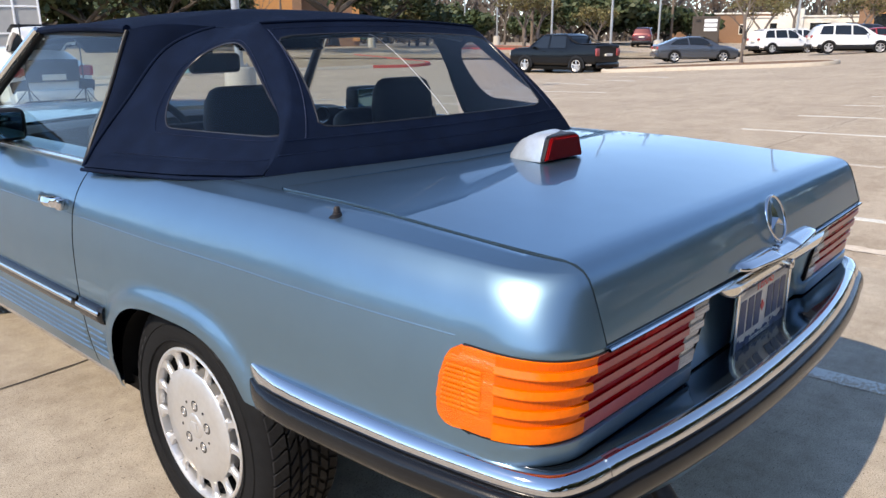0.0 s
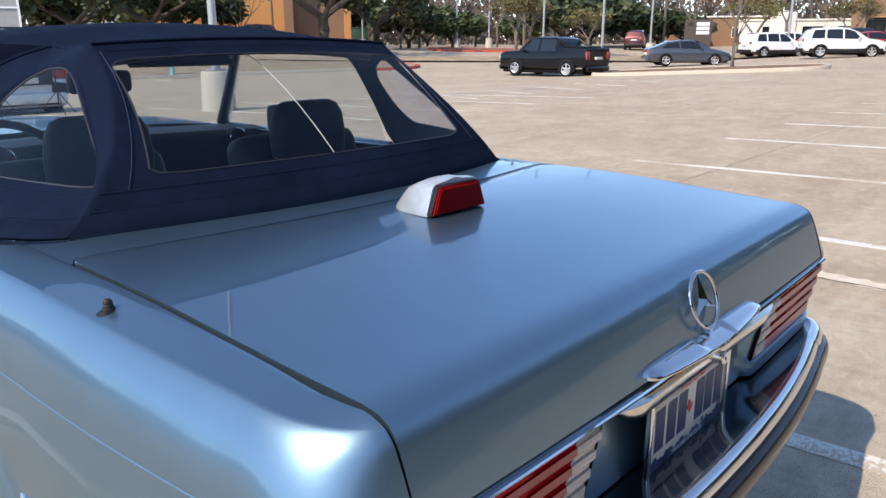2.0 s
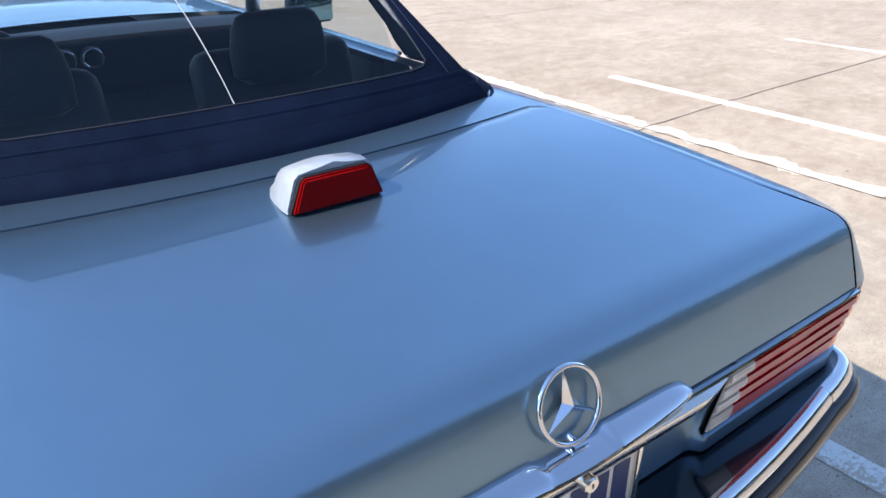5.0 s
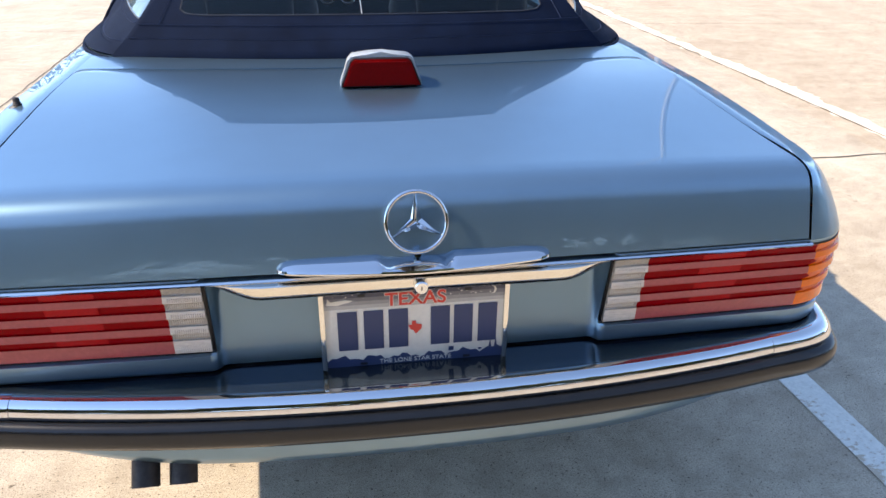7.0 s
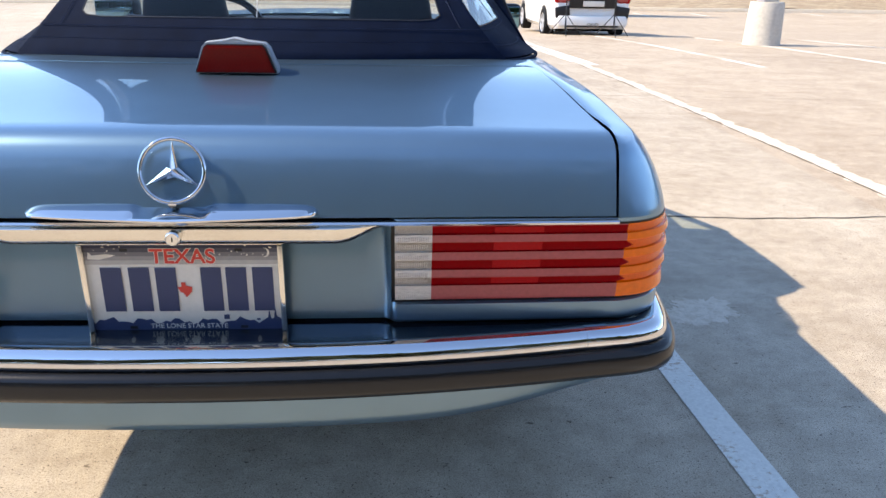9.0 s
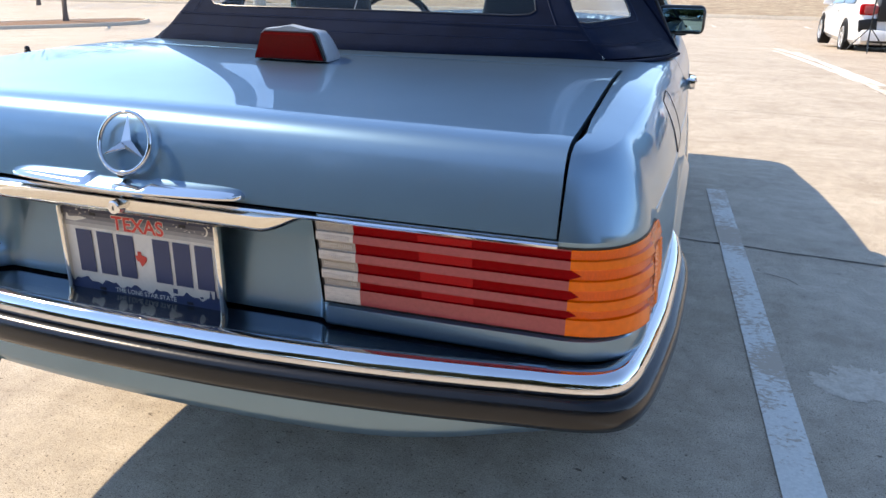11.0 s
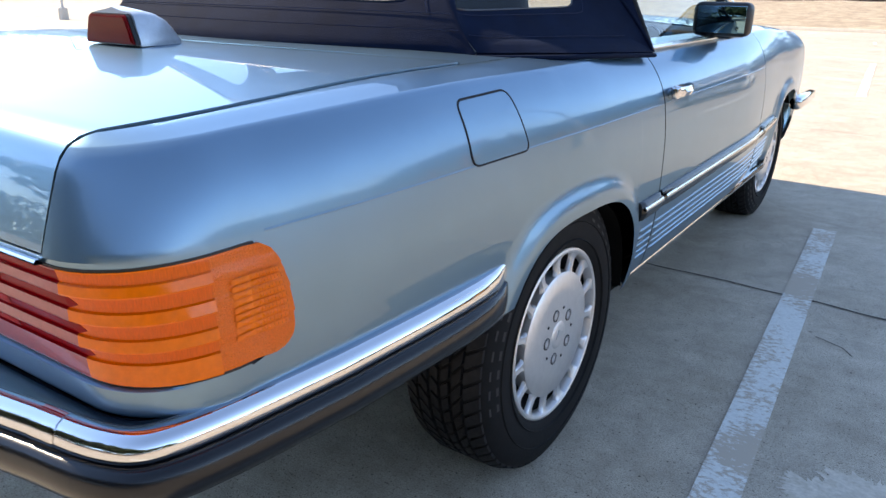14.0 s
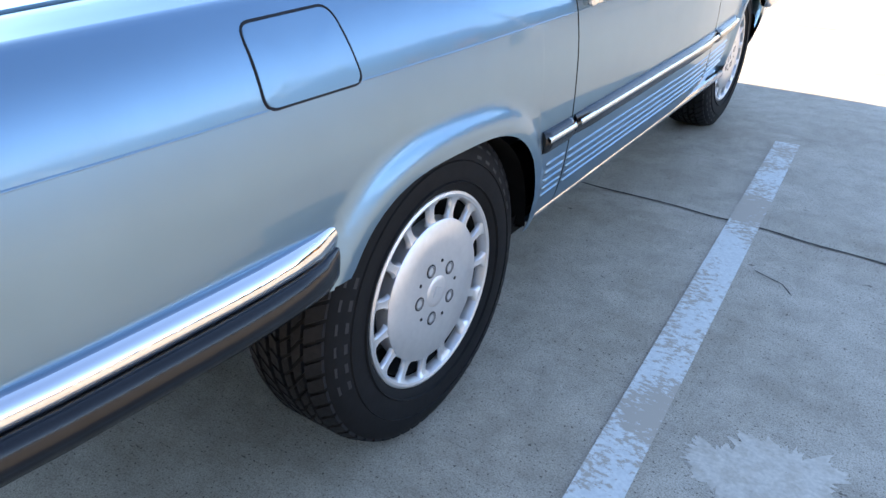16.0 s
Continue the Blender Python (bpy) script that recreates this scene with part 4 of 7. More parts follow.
# ---------------------------------------------------------------- wheels
def build_wheel():
    """A wheel about x with its face towards +x, centre at the origin."""
    w = thing("wheel_build", "", "")
    bm = bmesh.new()
    W2, R = 0.104, 0.322
    prof = [(0.198, W2 - 0.012), (0.205, W2 - 0.003), (0.225, W2 + 0.003), (0.255, W2 + 0.005), (0.285, W2 + 0.001), (0.303, W2 - 0.008), (0.313, W2 - 0.018),
            (0.3155, W2 - 0.030), (0.3165, 0.03), (0.3165, -0.03), (0.3155, -W2 + 0.03), (0.313, -W2 + 0.018), (0.303, -W2 + 0.008), (0.255, -W2 - 0.005), (0.205, -W2 + 0.003), (0.19, -W2 + 0.02)]
    lathe(bm, prof, 72)
    # sidewall rings
    for r in (0.222, 0.262):
        lathe(bm, [(r - 0.002, W2 + 0.002), (r, W2 + 0.0065), (r + 0.003, W2 + 0.002)], 72)
    tyre = part("tyre", bm, M_TYRE, w, "black tyre with a diagonal tread", angle=50)
    # tread blocks in five ribs
    bm = bmesh.new()
    n = 58
    for k in range(n):
        a0 = k * math.tau / n
        for c, half_w, skew, ln in ((-0.074, 0.0170, 0.5, 0.80), (-0.041, 0.0115, 0.9, 0.74), (-0.013, 0.0095, 0.6, 0.80), (0.013, 0.0095, -0.6, 0.80), (0.041, 0.0115, -0.9, 0.74), (0.074, 0.0170, -0.5, 0.80)):
            q = []
            for top in (0, 1):
                for dx, da in ((-1, -1), (1, -1), (1, 1), (-1, 1)):
                    ins = 0.0012 * top
                    x = c + dx * (half_w - ins)
                    a = a0 + (da * ln * (1 - 0.05 * top) / 2 + skew * dx * half_w / 0.03) * math.tau / n + (0.4 * math.tau / n if abs(c) < 0.06 else 0)
                    drop = 0.0100 * smoothstep((abs(x) - 0.060) / 0.030)
                    r = (0.3242 if top else 0.311) - drop
                    q.append(bm.verts.new((x, r * math.cos(a), r * math.sin(a))))
            bm.faces.new(q[4:])
            for i in range(4):
                j = (i + 1) % 4
                bm.faces.new((q[i], q[j], q[4 + j], q[4 + i]))
    part("tread", bm, M_TREADLIT, tyre, smooth=False, kind="stuff")
    bm = bmesh.new()
    for k in range(24):
        a0 = k * math.tau / 72 * 1.0
        if k % 8 in (6, 7):
            continue
        a0 = (k + (8 if k >= 8 else 0) + (10 if k >= 16 else 0)) * math.tau / 44
        v = []
        for r, da in ((0.270, -1), (0.270, 1), (0.296, 1), (0.296, -1)):
            a = a0 + da * 0.035
            v.append(bm.verts.new((W2 + 0.001 + float(np.interp(r, [0.255, 0.285, 0.303], [0.005, 0.001, -0.008])), r * math.cos(a), r * math.sin(a))))
        bm.faces.new(v)
    part("sidewall_bar", bm, M_LETTER, tyre, smooth=False, kind="stuff")
    # rim: outer lip, slotted band, flat face
    bm = bmesh.new()
    fx = 0.098
    lathe(bm, [(0.186, fx - 0.020), (0.188, fx - 0.004), (0.191, fx + 0.002), (0.196, fx + 0.004), (0.201, fx + 0.002), (0.204, fx - 0.006), (0.204, fx - 0.03)], 90)
    rim = part("rim", bm, M_ALLOY, w, "silver alloy wheel with fifteen slots and a flat face")
    # shade behind the slots is put into the barrel's near-black colour
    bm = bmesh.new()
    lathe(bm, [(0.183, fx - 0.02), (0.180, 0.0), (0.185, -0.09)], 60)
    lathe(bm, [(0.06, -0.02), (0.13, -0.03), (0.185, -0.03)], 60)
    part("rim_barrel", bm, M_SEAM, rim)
    bm = bmesh.new()
    lathe(bm, [(0.0, fx + 0.003), (0.05, fx + 0.004), (0.10, fx + 0.003), (0.143, fx + 0.001), (0.1465, fx - 0.002), (0.1465, fx - 0.03)], 90)
    part("rim_face", bm, M_ALLOY, rim)
    for k in range(15):
        a = k * math.tau / 15
        bm = bmesh.new()
        rows = []
        for r, hw, x in ((0.142, 0.020, fx - 0.001), (0.148, 0.0125, fx - 0.003), (0.156, 0.0090, fx - 0.004), (0.173, 0.0090, fx - 0.004), (0.182, 0.0120, fx - 0.003), (0.190, 0.022, fx + 0.001)):
            rows.append([(x - 0.010, r, -hw * 1.05), (x - 0.003, r, -hw), (x, r, -hw * 0.7), (x - 0.0015, r, 0), (x, r, hw * 0.7), (x - 0.003, r, hw), (x - 0.010, r, hw * 1.05)])
        grid(bm, rows)
        bmesh.ops.rotate(bm, matrix=Matrix.Rotation(a, 3, "X"), verts=bm.verts[:])
        part("rim_spoke", bm, M_ALLOY, rim)
    for k in range(5):
        a = k * math.tau / 5 + 0.3
        c = (0, 0.056 * math.cos(a), 0.056 * math.sin(a))
        bm = bmesh.new()
        lathe(bm, [(0.0, fx + 0.0008), (0.006, fx + 0.0012), (0.0085, fx + 0.005), (0.0105, fx + 0.0052), (0.0125, fx + 0.003)], 20, "x", c)
        part("wheel_bolt", bm, M_BOLT, rim)
        # dark ring coloured in for the shade round the sunken bolt
        bm = bmesh.new()
        lathe(bm, [(0.0115, fx + 0.0046), (0.0140, fx + 0.0046), (0.0148, fx + 0.002)], 20, "x", c)
        part("bolt_recess", bm, M_SEAM, rim)
        a += math.tau / 10
        bm = bmesh.new()
        lathe(bm, [(0.0, fx + 0.0048), (0.0035, fx + 0.0048), (0.004, fx + 0.003)], 12, "x", (0, 0.064 * math.cos(a), 0.064 * math.sin(a)))
        part("vent_hole", bm, M_SEAM, rim)
    bm = bmesh.new()
    lathe(bm, [(0.0, fx + 0.006), (0.022, fx + 0.0065), (0.030, fx + 0.0055), (0.0335, fx + 0.003)], 40)
    cap = part("hub_cap", bm, M_ALLOY, rim)
    bm = bmesh.new()
    prism(bm, [(0.016, 0.0), (0.0, 0.016), (-0.016, 0.0), (0.0, -0.016)], fx + 0.0055, fx + 0.0085, "yz")
    part("cap_emblem", bm, M_ALLOY, cap, smooth=False)
    return w


wheel_proto = build_wheel()
for s, y, turn in ((1, HUB_Y, 20), (1, FRONT_Y, 75), (-1, HUB_Y, 140), (-1, FRONT_Y, 10)):
    m = Matrix.Translation((s * (0.722 if y == HUB_Y else 0.655), y, AXLE_Z)) @ (Matrix.Identity(4) if s == 1 else Matrix.Rotation(math.pi, 4, "Z")) @ Matrix.Rotation(radians(turn), 4, "X")
    for child in list(wheel_proto.children):
        sub = copy_thing(child, m)
        sub.parent = car
for o in list(wheel_proto.children_recursive) + [wheel_proto]:
    bpy.data.objects.remove(o)

# ---------------------------------------------------------------- soft top
def ring_patch(bm, outer, inner, rings=5, bulge=0.0):
    rows = []
    for k in range(rings + 1):
        t = k / rings
        rows.append([Vector(a).lerp(Vector(b), t) for a, b in zip(outer, inner)])
    grid(bm, rows, close_v=True)


def pane(bm, loop, rings=4):
    c = sum((Vector(p) for p in loop), Vector()) / len(loop)
    rows = [[Vector(p).lerp(c, k / rings) for p in loop] for k in range(rings)]
    vs = grid(bm, rows, close_v=True)
    last = vs[-1]
    cv = bm.verts.new(c)
    for i in range(len(last)):
        bm.faces.new((last[i], last[(i + 1) % len(last)], cv))


def resample(points, n, closed=False):
    ps = [Vector(p) for p in points]
    if closed:
        ps = ps + ps[:1]
    d = [0.0]
    for a, b in zip(ps, ps[1:]):
        d.append(d[-1] + (b - a).length)
    out = []
    for k in range(n):
        q = d[-1] * (k / n if closed else k / (n - 1))
        i = max(j for j in range(len(d) - 1) if d[j] <= q + 1e-9)
        t = (q - d[i]) / max(1e-9, d[i + 1] - d[i])
        out.append(ps[i].lerp(ps[i + 1], min(1, t)))
    return out


def rear_surface(s, t):
    """The rear wall of the top; s from -1 to 1 across, t from 0 (base) to 1 (rear bow)."""
    hw = 0.435 + 0.21 * (1 - t) ** 1.6
    q = t ** 1.3
    yc, ye = 0.845 + 0.375 * q, 0.950 + 0.280 * t ** 1.9
    return Vector((hw * s, yc + (ye - yc) * s * s, 0.9315 + 0.346 * t + 0.014 * t * (1 - s * s)))


def loop_between(corner_list, n_side):
    """n_side samples along each side of a polygon, closed."""
    out = []
    for i in range(len(corner_list)):
        a, b = Vector(corner_list[i]), Vector(corner_list[(i + 1) % len(corner_list)])
        out += [a.lerp(b, k / n_side) for k in range(n_side)]
    return out


soft_top = part("soft_top", (lambda b: (grid(b, [[rear_surface(s, t) for s in np.linspace(-1, 1, 3)] for t in (0.97, 0.975)]), b)[1])(bmesh.new()), M_CLOTH, car, "raised navy canvas soft top")
NS = 16
outer_st = loop_between([(-1, 0, 0), (1, 0, 0), (1, 1, 0), (-1, 1, 0)], NS)
win = [(-0.838, 0.268, 0), (0.838, 0.268, 0), (0.970, 0.900, 0), (-0.970, 0.900, 0)]
inner_st = loop_between(win, NS)


def round_corners(loop, n, k=0.35):
    out = list(loop)
    for _ in range(2):
        new_l = []
        for i, p in enumerate(out):
            if i % n in (0,):
                new_l.append(p * (1 - k) + (out[i - 1] + out[(i + 1) % len(out)]) * (k / 2))
            else:
                new_l.append(p)
        out = new_l
    return out


inner_st = round_corners(inner_st, NS)
bm = bmesh.new()
rows = []
for k in range(7):
    t = k / 6
    rows.append([rear_surface(*(Vector(a).lerp(b, t)).xy) for a, b in zip(outer_st, inner_st)])
grid(bm, rows, close_v=True)
bm.normal_update()
canvas = [part("rear_panel", bm, M_CLOTH, soft_top, angle=60)]
bm = bmesh.new()
loop3 = [rear_surface(*p.xy) for p in inner_st]
c2 = sum((Vector(p) for p in inner_st), Vector()) / len(inner_st)
rows = [[rear_surface(*(p.lerp(c2, k / 6)).xy) for p in inner_st] for k in range(6)]
vs = grid(bm, rows, close_v=True)
cv = bm.verts.new(rear_surface(*c2.xy))
for i in range(len(vs[-1])):
    bm.faces.new((vs[-1][i], vs[-1][(i + 1) % len(vs[-1])], cv))
part("rear_window", bm, M_VINYL, soft_top, "clear vinyl rear window")


def piping(name, loop, r, mat, parent, lift=0.0):
    b = bmesh.new()
    ps = [Vector(p) for p in loop]
    n = len(ps)
    rows = []
    for i, p in enumerate(ps):
        d = (ps[(i + 1) % n] - ps[i - 1]).normalized()
        s = d.cross(Vector((0, -0.7, 0.7)))
        s = s.normalized() if s.length > 1e-4 else Vector((1, 0, 0))
        u = s.cross(d)
        rows.append([p + (s * math.cos(k * math.tau / 6) + u * math.sin(k * math.tau / 6)) * r for k in range(6)])
    grid(b, rows, close_u=True, close_v=True)
    return part(name, b, mat, parent)


piping("window_piping", loop3, 0.0022, M_PIPING, soft_top)


def stitches(name, pts, parent, lift=Vector((0, -0.0015, 0.0015)), length=0.0035, gap=0.0055):
    """A dashed row of thread along a run of points."""
    run = resample(pts, max(4, int(sum((Vector(b) - Vector(a)).length for a, b in zip(pts, pts[1:])) / gap)))
    b = bmesh.new()
    for p, q in zip(run, run[1:]):
        d = (q - p).normalized()
        s = d.cross(Vector((0, -0.6, 0.8))).normalized() * 0.0006
        e = p + d * length
        v = [b.verts.new(x + lift) for x in (p - s, e - s, e + s, p + s)]
        b.faces.new(v)
        w = [b.verts.new(x + lift * 2.0) for x in (p, e)]
        b.faces.new((v[0], v[1], w[1], w[0]))
        b.faces.new((v[3], v[2], w[1], w[0]))
    return part(name, b, M_STITCH, parent, smooth=False, kind="stuff")


for t0 in (0.205, 0.115):
    stitches("stitching", [rear_surface(s, t0) for s in np.linspace(-0.99, 0.99, 40)], soft_top)
stitches("stitching", [rear_surface(s, 0.955) for s in np.linspace(-0.95, 0.95, 40)], soft_top)
for s0 in (-1, 1):
    stitches("stitching", [rear_surface(s0 * (0.90 + 0.085 * q), 0.21 + 0.74 * q) for q in np.linspace(0, 1, 30)], soft_top)

# raised hem along the foot and a folded band above it
bm = bmesh.new()
rows = []
for s in np.linspace(-1, 1, 41):
    a, b2, c3 = rear_surface(s, 0.0), rear_surface(s, 0.05), rear_surface(s, 0.105)
    k = 1 - 0.9 * abs(s) ** 12
    rows.append([a + Vector((0, 0.02, -0.010)), a + Vector((0, -0.006, -0.006)), a + Vector((0, -0.008, 0.002)) * k, b2 + Vector((0, -0.006, 0.003)) * k, c3 + Vector((0, -0.004, 0.003)) * k, c3 + Vector((0, 0.002, 0.002)) * k])
grid(bm, rows)
part("hem", bm, M_CLOTH, soft_top, angle=60)
bm = bmesh.new()
tube(bm, [rear_surface(s, 0.0) + Vector((0, -0.010, -0.008)) for s in np.linspace(-1, 1, 41)], 0.004, 8)
part("hem_seal", bm, M_BLACK, soft_top)

# quarter panels with their curved windows
SEAM = [(-0.790, 1.545, 0.908), (-0.750, 1.540, 0.975), (-0.690, 1.530, 1.055), (-0.575, 1.508, 1.178), (-0.490, 1.480, 1.235), (-0.425, 1.455, 1.262)]
QWIN = [(-0.672, 1.330, 1.016), (-0.655, 1.362, 1.044), (-0.628, 1.384, 1.084), (-0.568, 1.392, 1.160), (-0.525, 1.358, 1.203), (-0.495, 1.300, 1.228), (-0.478, 1.262, 1.229), (-0.480, 1.228, 1.206), (-0.520, 1.085, 1.094), (-0.547, 0.992, 1.036), (-0.555, 0.975, 1.022), (-0.568, 0.978, 1.012), (-0.588, 1.03, 1.010), (-0.618, 1.12, 1.012), (-0.646, 1.22, 1.014)]
BASE = [(-0.645, 0.955, 0.9315), (-0.685, 0.995, 0.931), (-0.716, 1.05, 0.930), (-0.745, 1.14, 0.926), (-0.772, 1.30, 0.920), (-0.790, 1.545, 0.908)]
for sg in (-1, 1):
    flip = Vector((-sg, 1, 1))

    def fl(pts):
        return [Vector(p) * flip for p in pts]
    seam = resample(spline(SEAM, 6), 25)
    base = resample(spline(BASE, 6), 25)
    rear_edge = [rear_surface(-1, t) for t in np.linspace(1, 0, 17)]
    roof_edge = [Vector((-0.425, 1.455, 1.262)).lerp(rear_surface(-1, 1), k / 8) for k in range(9)]
    outer = base[:-1] + seam[:-1] + roof_edge[:-1] + rear_edge[:-1]
    inner_c = resample(QWIN, len(outer), True)
    for _ in range(2):
        inner_c = [(inner_c[i - 1] + inner_c[i] * 2 + inner_c[(i + 1) % len(inner_c)]) / 4 for i in range(len(inner_c))]
    # match the start: window's rear-bottom corner lies with the patch's rear-bottom corner
    k0 = min(range(len(inner_c)), key=lambda i: (inner_c[i] - Vector((-0.560, 0.976, 1.017))).length)
    inner_c = inner_c[k0:] + inner_c[:k0]
    # spread samples so that corners face corners
    cuts_o = [0, 24, 48, 56, len(outer)]
    marks = [(-0.672, 1.330, 1.016), (-0.525, 1.358, 1.203), (-0.478, 1.256, 1.228)]
    ks = [0] + [min(range(len(inner_c)), key=lambda i: (inner_c[i] - Vector(m)).length) for m in marks] + [len(inner_c)]
    inner = []
    for (a, b), (p, q) in zip(zip(cuts_o, cuts_o[1:]), zip(ks, ks[1:])):
        seg = [inner_c[i % len(inner_c)] for i in range(p, q + 1)]
        inner += resample(seg, b - a + 1)[:-1]
    bm = bmesh.new()
    rows = []
    for k in range(7):
        t = k / 6
        row = []
        for a, b in zip(outer, inner):
            v = a.lerp(b, t)
            row.append(v + Vector((-0.010, -0.002, 0.004)) * math.sin(math.pi * t) * 0.2)
        rows.append([p * flip for p in row])
    grid(bm, rows, close_v=True)
    canvas.append(part("quarter_panel", bm, M_CLOTH, soft_top, angle=60))
    bm = bmesh.new()
    pane(bm, fl(inner))
    part("quarter_window", bm, M_VINYL, soft_top, "clear vinyl quarter window")
    piping("window_piping", fl(inner), 0.0022, M_PIPING, soft_top)
    bm = bmesh.new()
    tube(bm, fl([p + Vector((-0.002, 0, 0.001)) for p in seam]), 0.0042, 8)
    part("seam_welt", bm, M_CLOTH, soft_top)
    bm = bmesh.new()
    hem = [(-0.648, 0.945, 0.923), (-0.690, 0.985, 0.9225), (-0.722, 1.04, 0.922), (-0.752, 1.135, 0.919), (-0.779, 1.30, 0.913), (-0.797, 1.545, 0.901)]
    run = resample(spline(hem, 5), 24)
    tube(bm, fl(run), 0.0055, 8)
    part("hem_seal", bm, M_CLOTH, soft_top)
    # folded hem along the foot of the quarter panel, with its seam
    low_run = [Vector(a).lerp(b, 0.0) for a, b in zip(outer[:25], inner[:25])]
    mid_run = [Vector(a).lerp(b, 0.30) + Vector((-0.010, -0.002, 0.004)) * 0.16 for a, b in zip(outer[:25], inner[:25])]
    bm = bmesh.new()
    rows = []
    for i, (a, m) in enumerate(zip(low_run, mid_run)):
        out_v = Vector((0.0, -0.0010, 0.0004)).lerp(Vector((-0.0040, -0.002, 0.001)), smoothstep(i / 5))
        rows.append([p * flip for p in (a + Vector((0.004, 0.004, -0.006)), a + out_v * 1.3, a.lerp(m, 0.5) + out_v * 1.5, m + out_v, m - out_v * 0.2)])
    grid(bm, rows)
    part("hem", bm, M_CLOTH, soft_top, angle=60)
    stitches("stitching", [(Vector(a).lerp(b, 0.36) + Vector((-0.0105, -0.002, 0.004)) * 0.19) * flip for a, b in zip(outer[:25], inner[:25])], soft_top, lift=Vector((sg * 0.0012, -0.001, 0.0012)))
    stitches("stitching", [(Vector(a).lerp(b, 0.86) + Vector((-0.0105, -0.002, 0.004)) * 0.09) * flip for a, b in zip(outer, inner)], soft_top, lift=Vector((sg * 0.0012, -0.001, 0.0012)))
    # front gusset between seam and door window
    edge = resample([(-0.790, 1.547, 0.908), (-0.765, 1.560, 0.955), (-0.715, 1.566, 1.07), (-0.662, 1.566, 1.17), (-0.632, 1.566, 1.232)], 25)
    bm = bmesh.new()
    rows = []
    for k in range(6):
        t = k / 5
        rows.append([(a.lerp(b, t) + Vector((-0.018, 0, 0.010)) * math.sin(math.pi * t) * (i / 24)) * flip for i, (a, b) in enumerate(zip(seam, edge))])
    grid(bm, rows)
    part("gusset", bm, M_CLOTH, soft_top, angle=60)
    bm = bmesh.new()
    tube(bm, fl(edge), 0.006, 8)
    part("window_seal", bm, M_BLACK, soft_top)
    # roof side rail over the door glass
    bm = bmesh.new()
    tube(bm, fl([(-0.632, 1.566, 1.236), (-0.628, 1.80, 1.243), (-0.615, 2.05, 1.243), (-0.600, 2.24, 1.238)]), 0.012, 8)
    part("roof_rail", bm, M_CLOTH, soft_top)
    bm = bmesh.new()
    tube(bm, fl([(-0.615, 1.58, 1.222), (-0.612, 1.80, 1.226), (-0.60, 2.05, 1.226), (-0.585, 2.23, 1.222)]), 0.012, 8)
    part("rail_seal", bm, M_BLACK, soft_top)

bm = bmesh.new()
rows = []
ROOF = [(1.221, 0.4355, 1.2685, 0.014), (1.30, 0.430, 1.270, 0.016), (1.38, 0.427, 1.267, 0.020), (1.455, 0.425, 1.262, 0.026), (1.566, 0.632, 1.234, 0.064), (1.70, 0.634, 1.240, 0.066), (1.85, 0.630, 1.243, 0.062), (2.05, 0.618, 1.243, 0.054), (2.18, 0.606, 1.240, 0.038), (2.25, 0.600, 1.232, 0.034), (2.27, 0.595, 1.212, 0.030)]
for y, w, z, cr in ROOF:
    rows.append([(w * s, y + (0.0 if y > 1.3 else (1.22 - 1.23) * (1 - s * s)), z + cr * (1 - abs(s) ** 2.4)) for s in np.linspace(-1, 1, 25)])
grid(bm, rows)
part("roof_panel", bm, M_CLOTH, soft_top, angle=70)
bm = bmesh.new()
grid(bm, [[(x * 0.98, y, z - 0.02) for x, y, z in r] for r in rows])
part("headliner", bm, M_SEAT, soft_top)
bm = bmesh.new()
tube(bm, [rear_surface(s, 1.0) + Vector((0, -0.002, 0.001)) for s in np.linspace(-1, 1, 25)], 0.004, 8)
part("seam_welt", bm, M_CLOTH, soft_top)
for y in (1.26, 1.66):
    bm = bmesh.new()
    tube(bm, [((0.41 if y < 1.5 else 0.60) * s, y - 0.03 * (1 - s * s), (1.238 if y < 1.5 else 1.215) + 0.025 * (1 - s * s)) for s in np.linspace(-1, 1, 15)], 0.012, 8)
    part("roof_bow", bm, M_BLACK, soft_top)

# sewn panels bend softly into one another
shared_normals = {}
for o in canvas:
    flip_o = -1 if sum((p.normal.dot(p.center - Vector((0, 1.4, 1.0)))) * p.area for p in o.data.polygons) < 0 else 1
    for v in o.data.vertices:
        key = tuple(round(c, 3) for c in v.co)
        shared_normals.setdefault(key, Vector())
        shared_normals[key] += v.normal * flip_o
for o in canvas:
    flip_o = -1 if sum((p.normal.dot(p.center - Vector((0, 1.4, 1.0)))) * p.area for p in o.data.polygons) < 0 else 1
    o.data.normals_split_custom_set_from_vertices([(shared_normals[tuple(round(c, 3) for c in v.co)] * flip_o).normalized() for v in o.data.vertices])

# windscreen
bm = bmesh.new()
grid(bm, [[(x * w, y - 0.06 * (1 - x * x) * -1, z) for x in np.linspace(-1, 1, 13)] for y, z, w in ((2.24, 1.225, 0.585), (2.44, 1.08, 0.66), (2.64, 0.925, 0.735))])
part("windscreen", bm, M_GLASS, car)

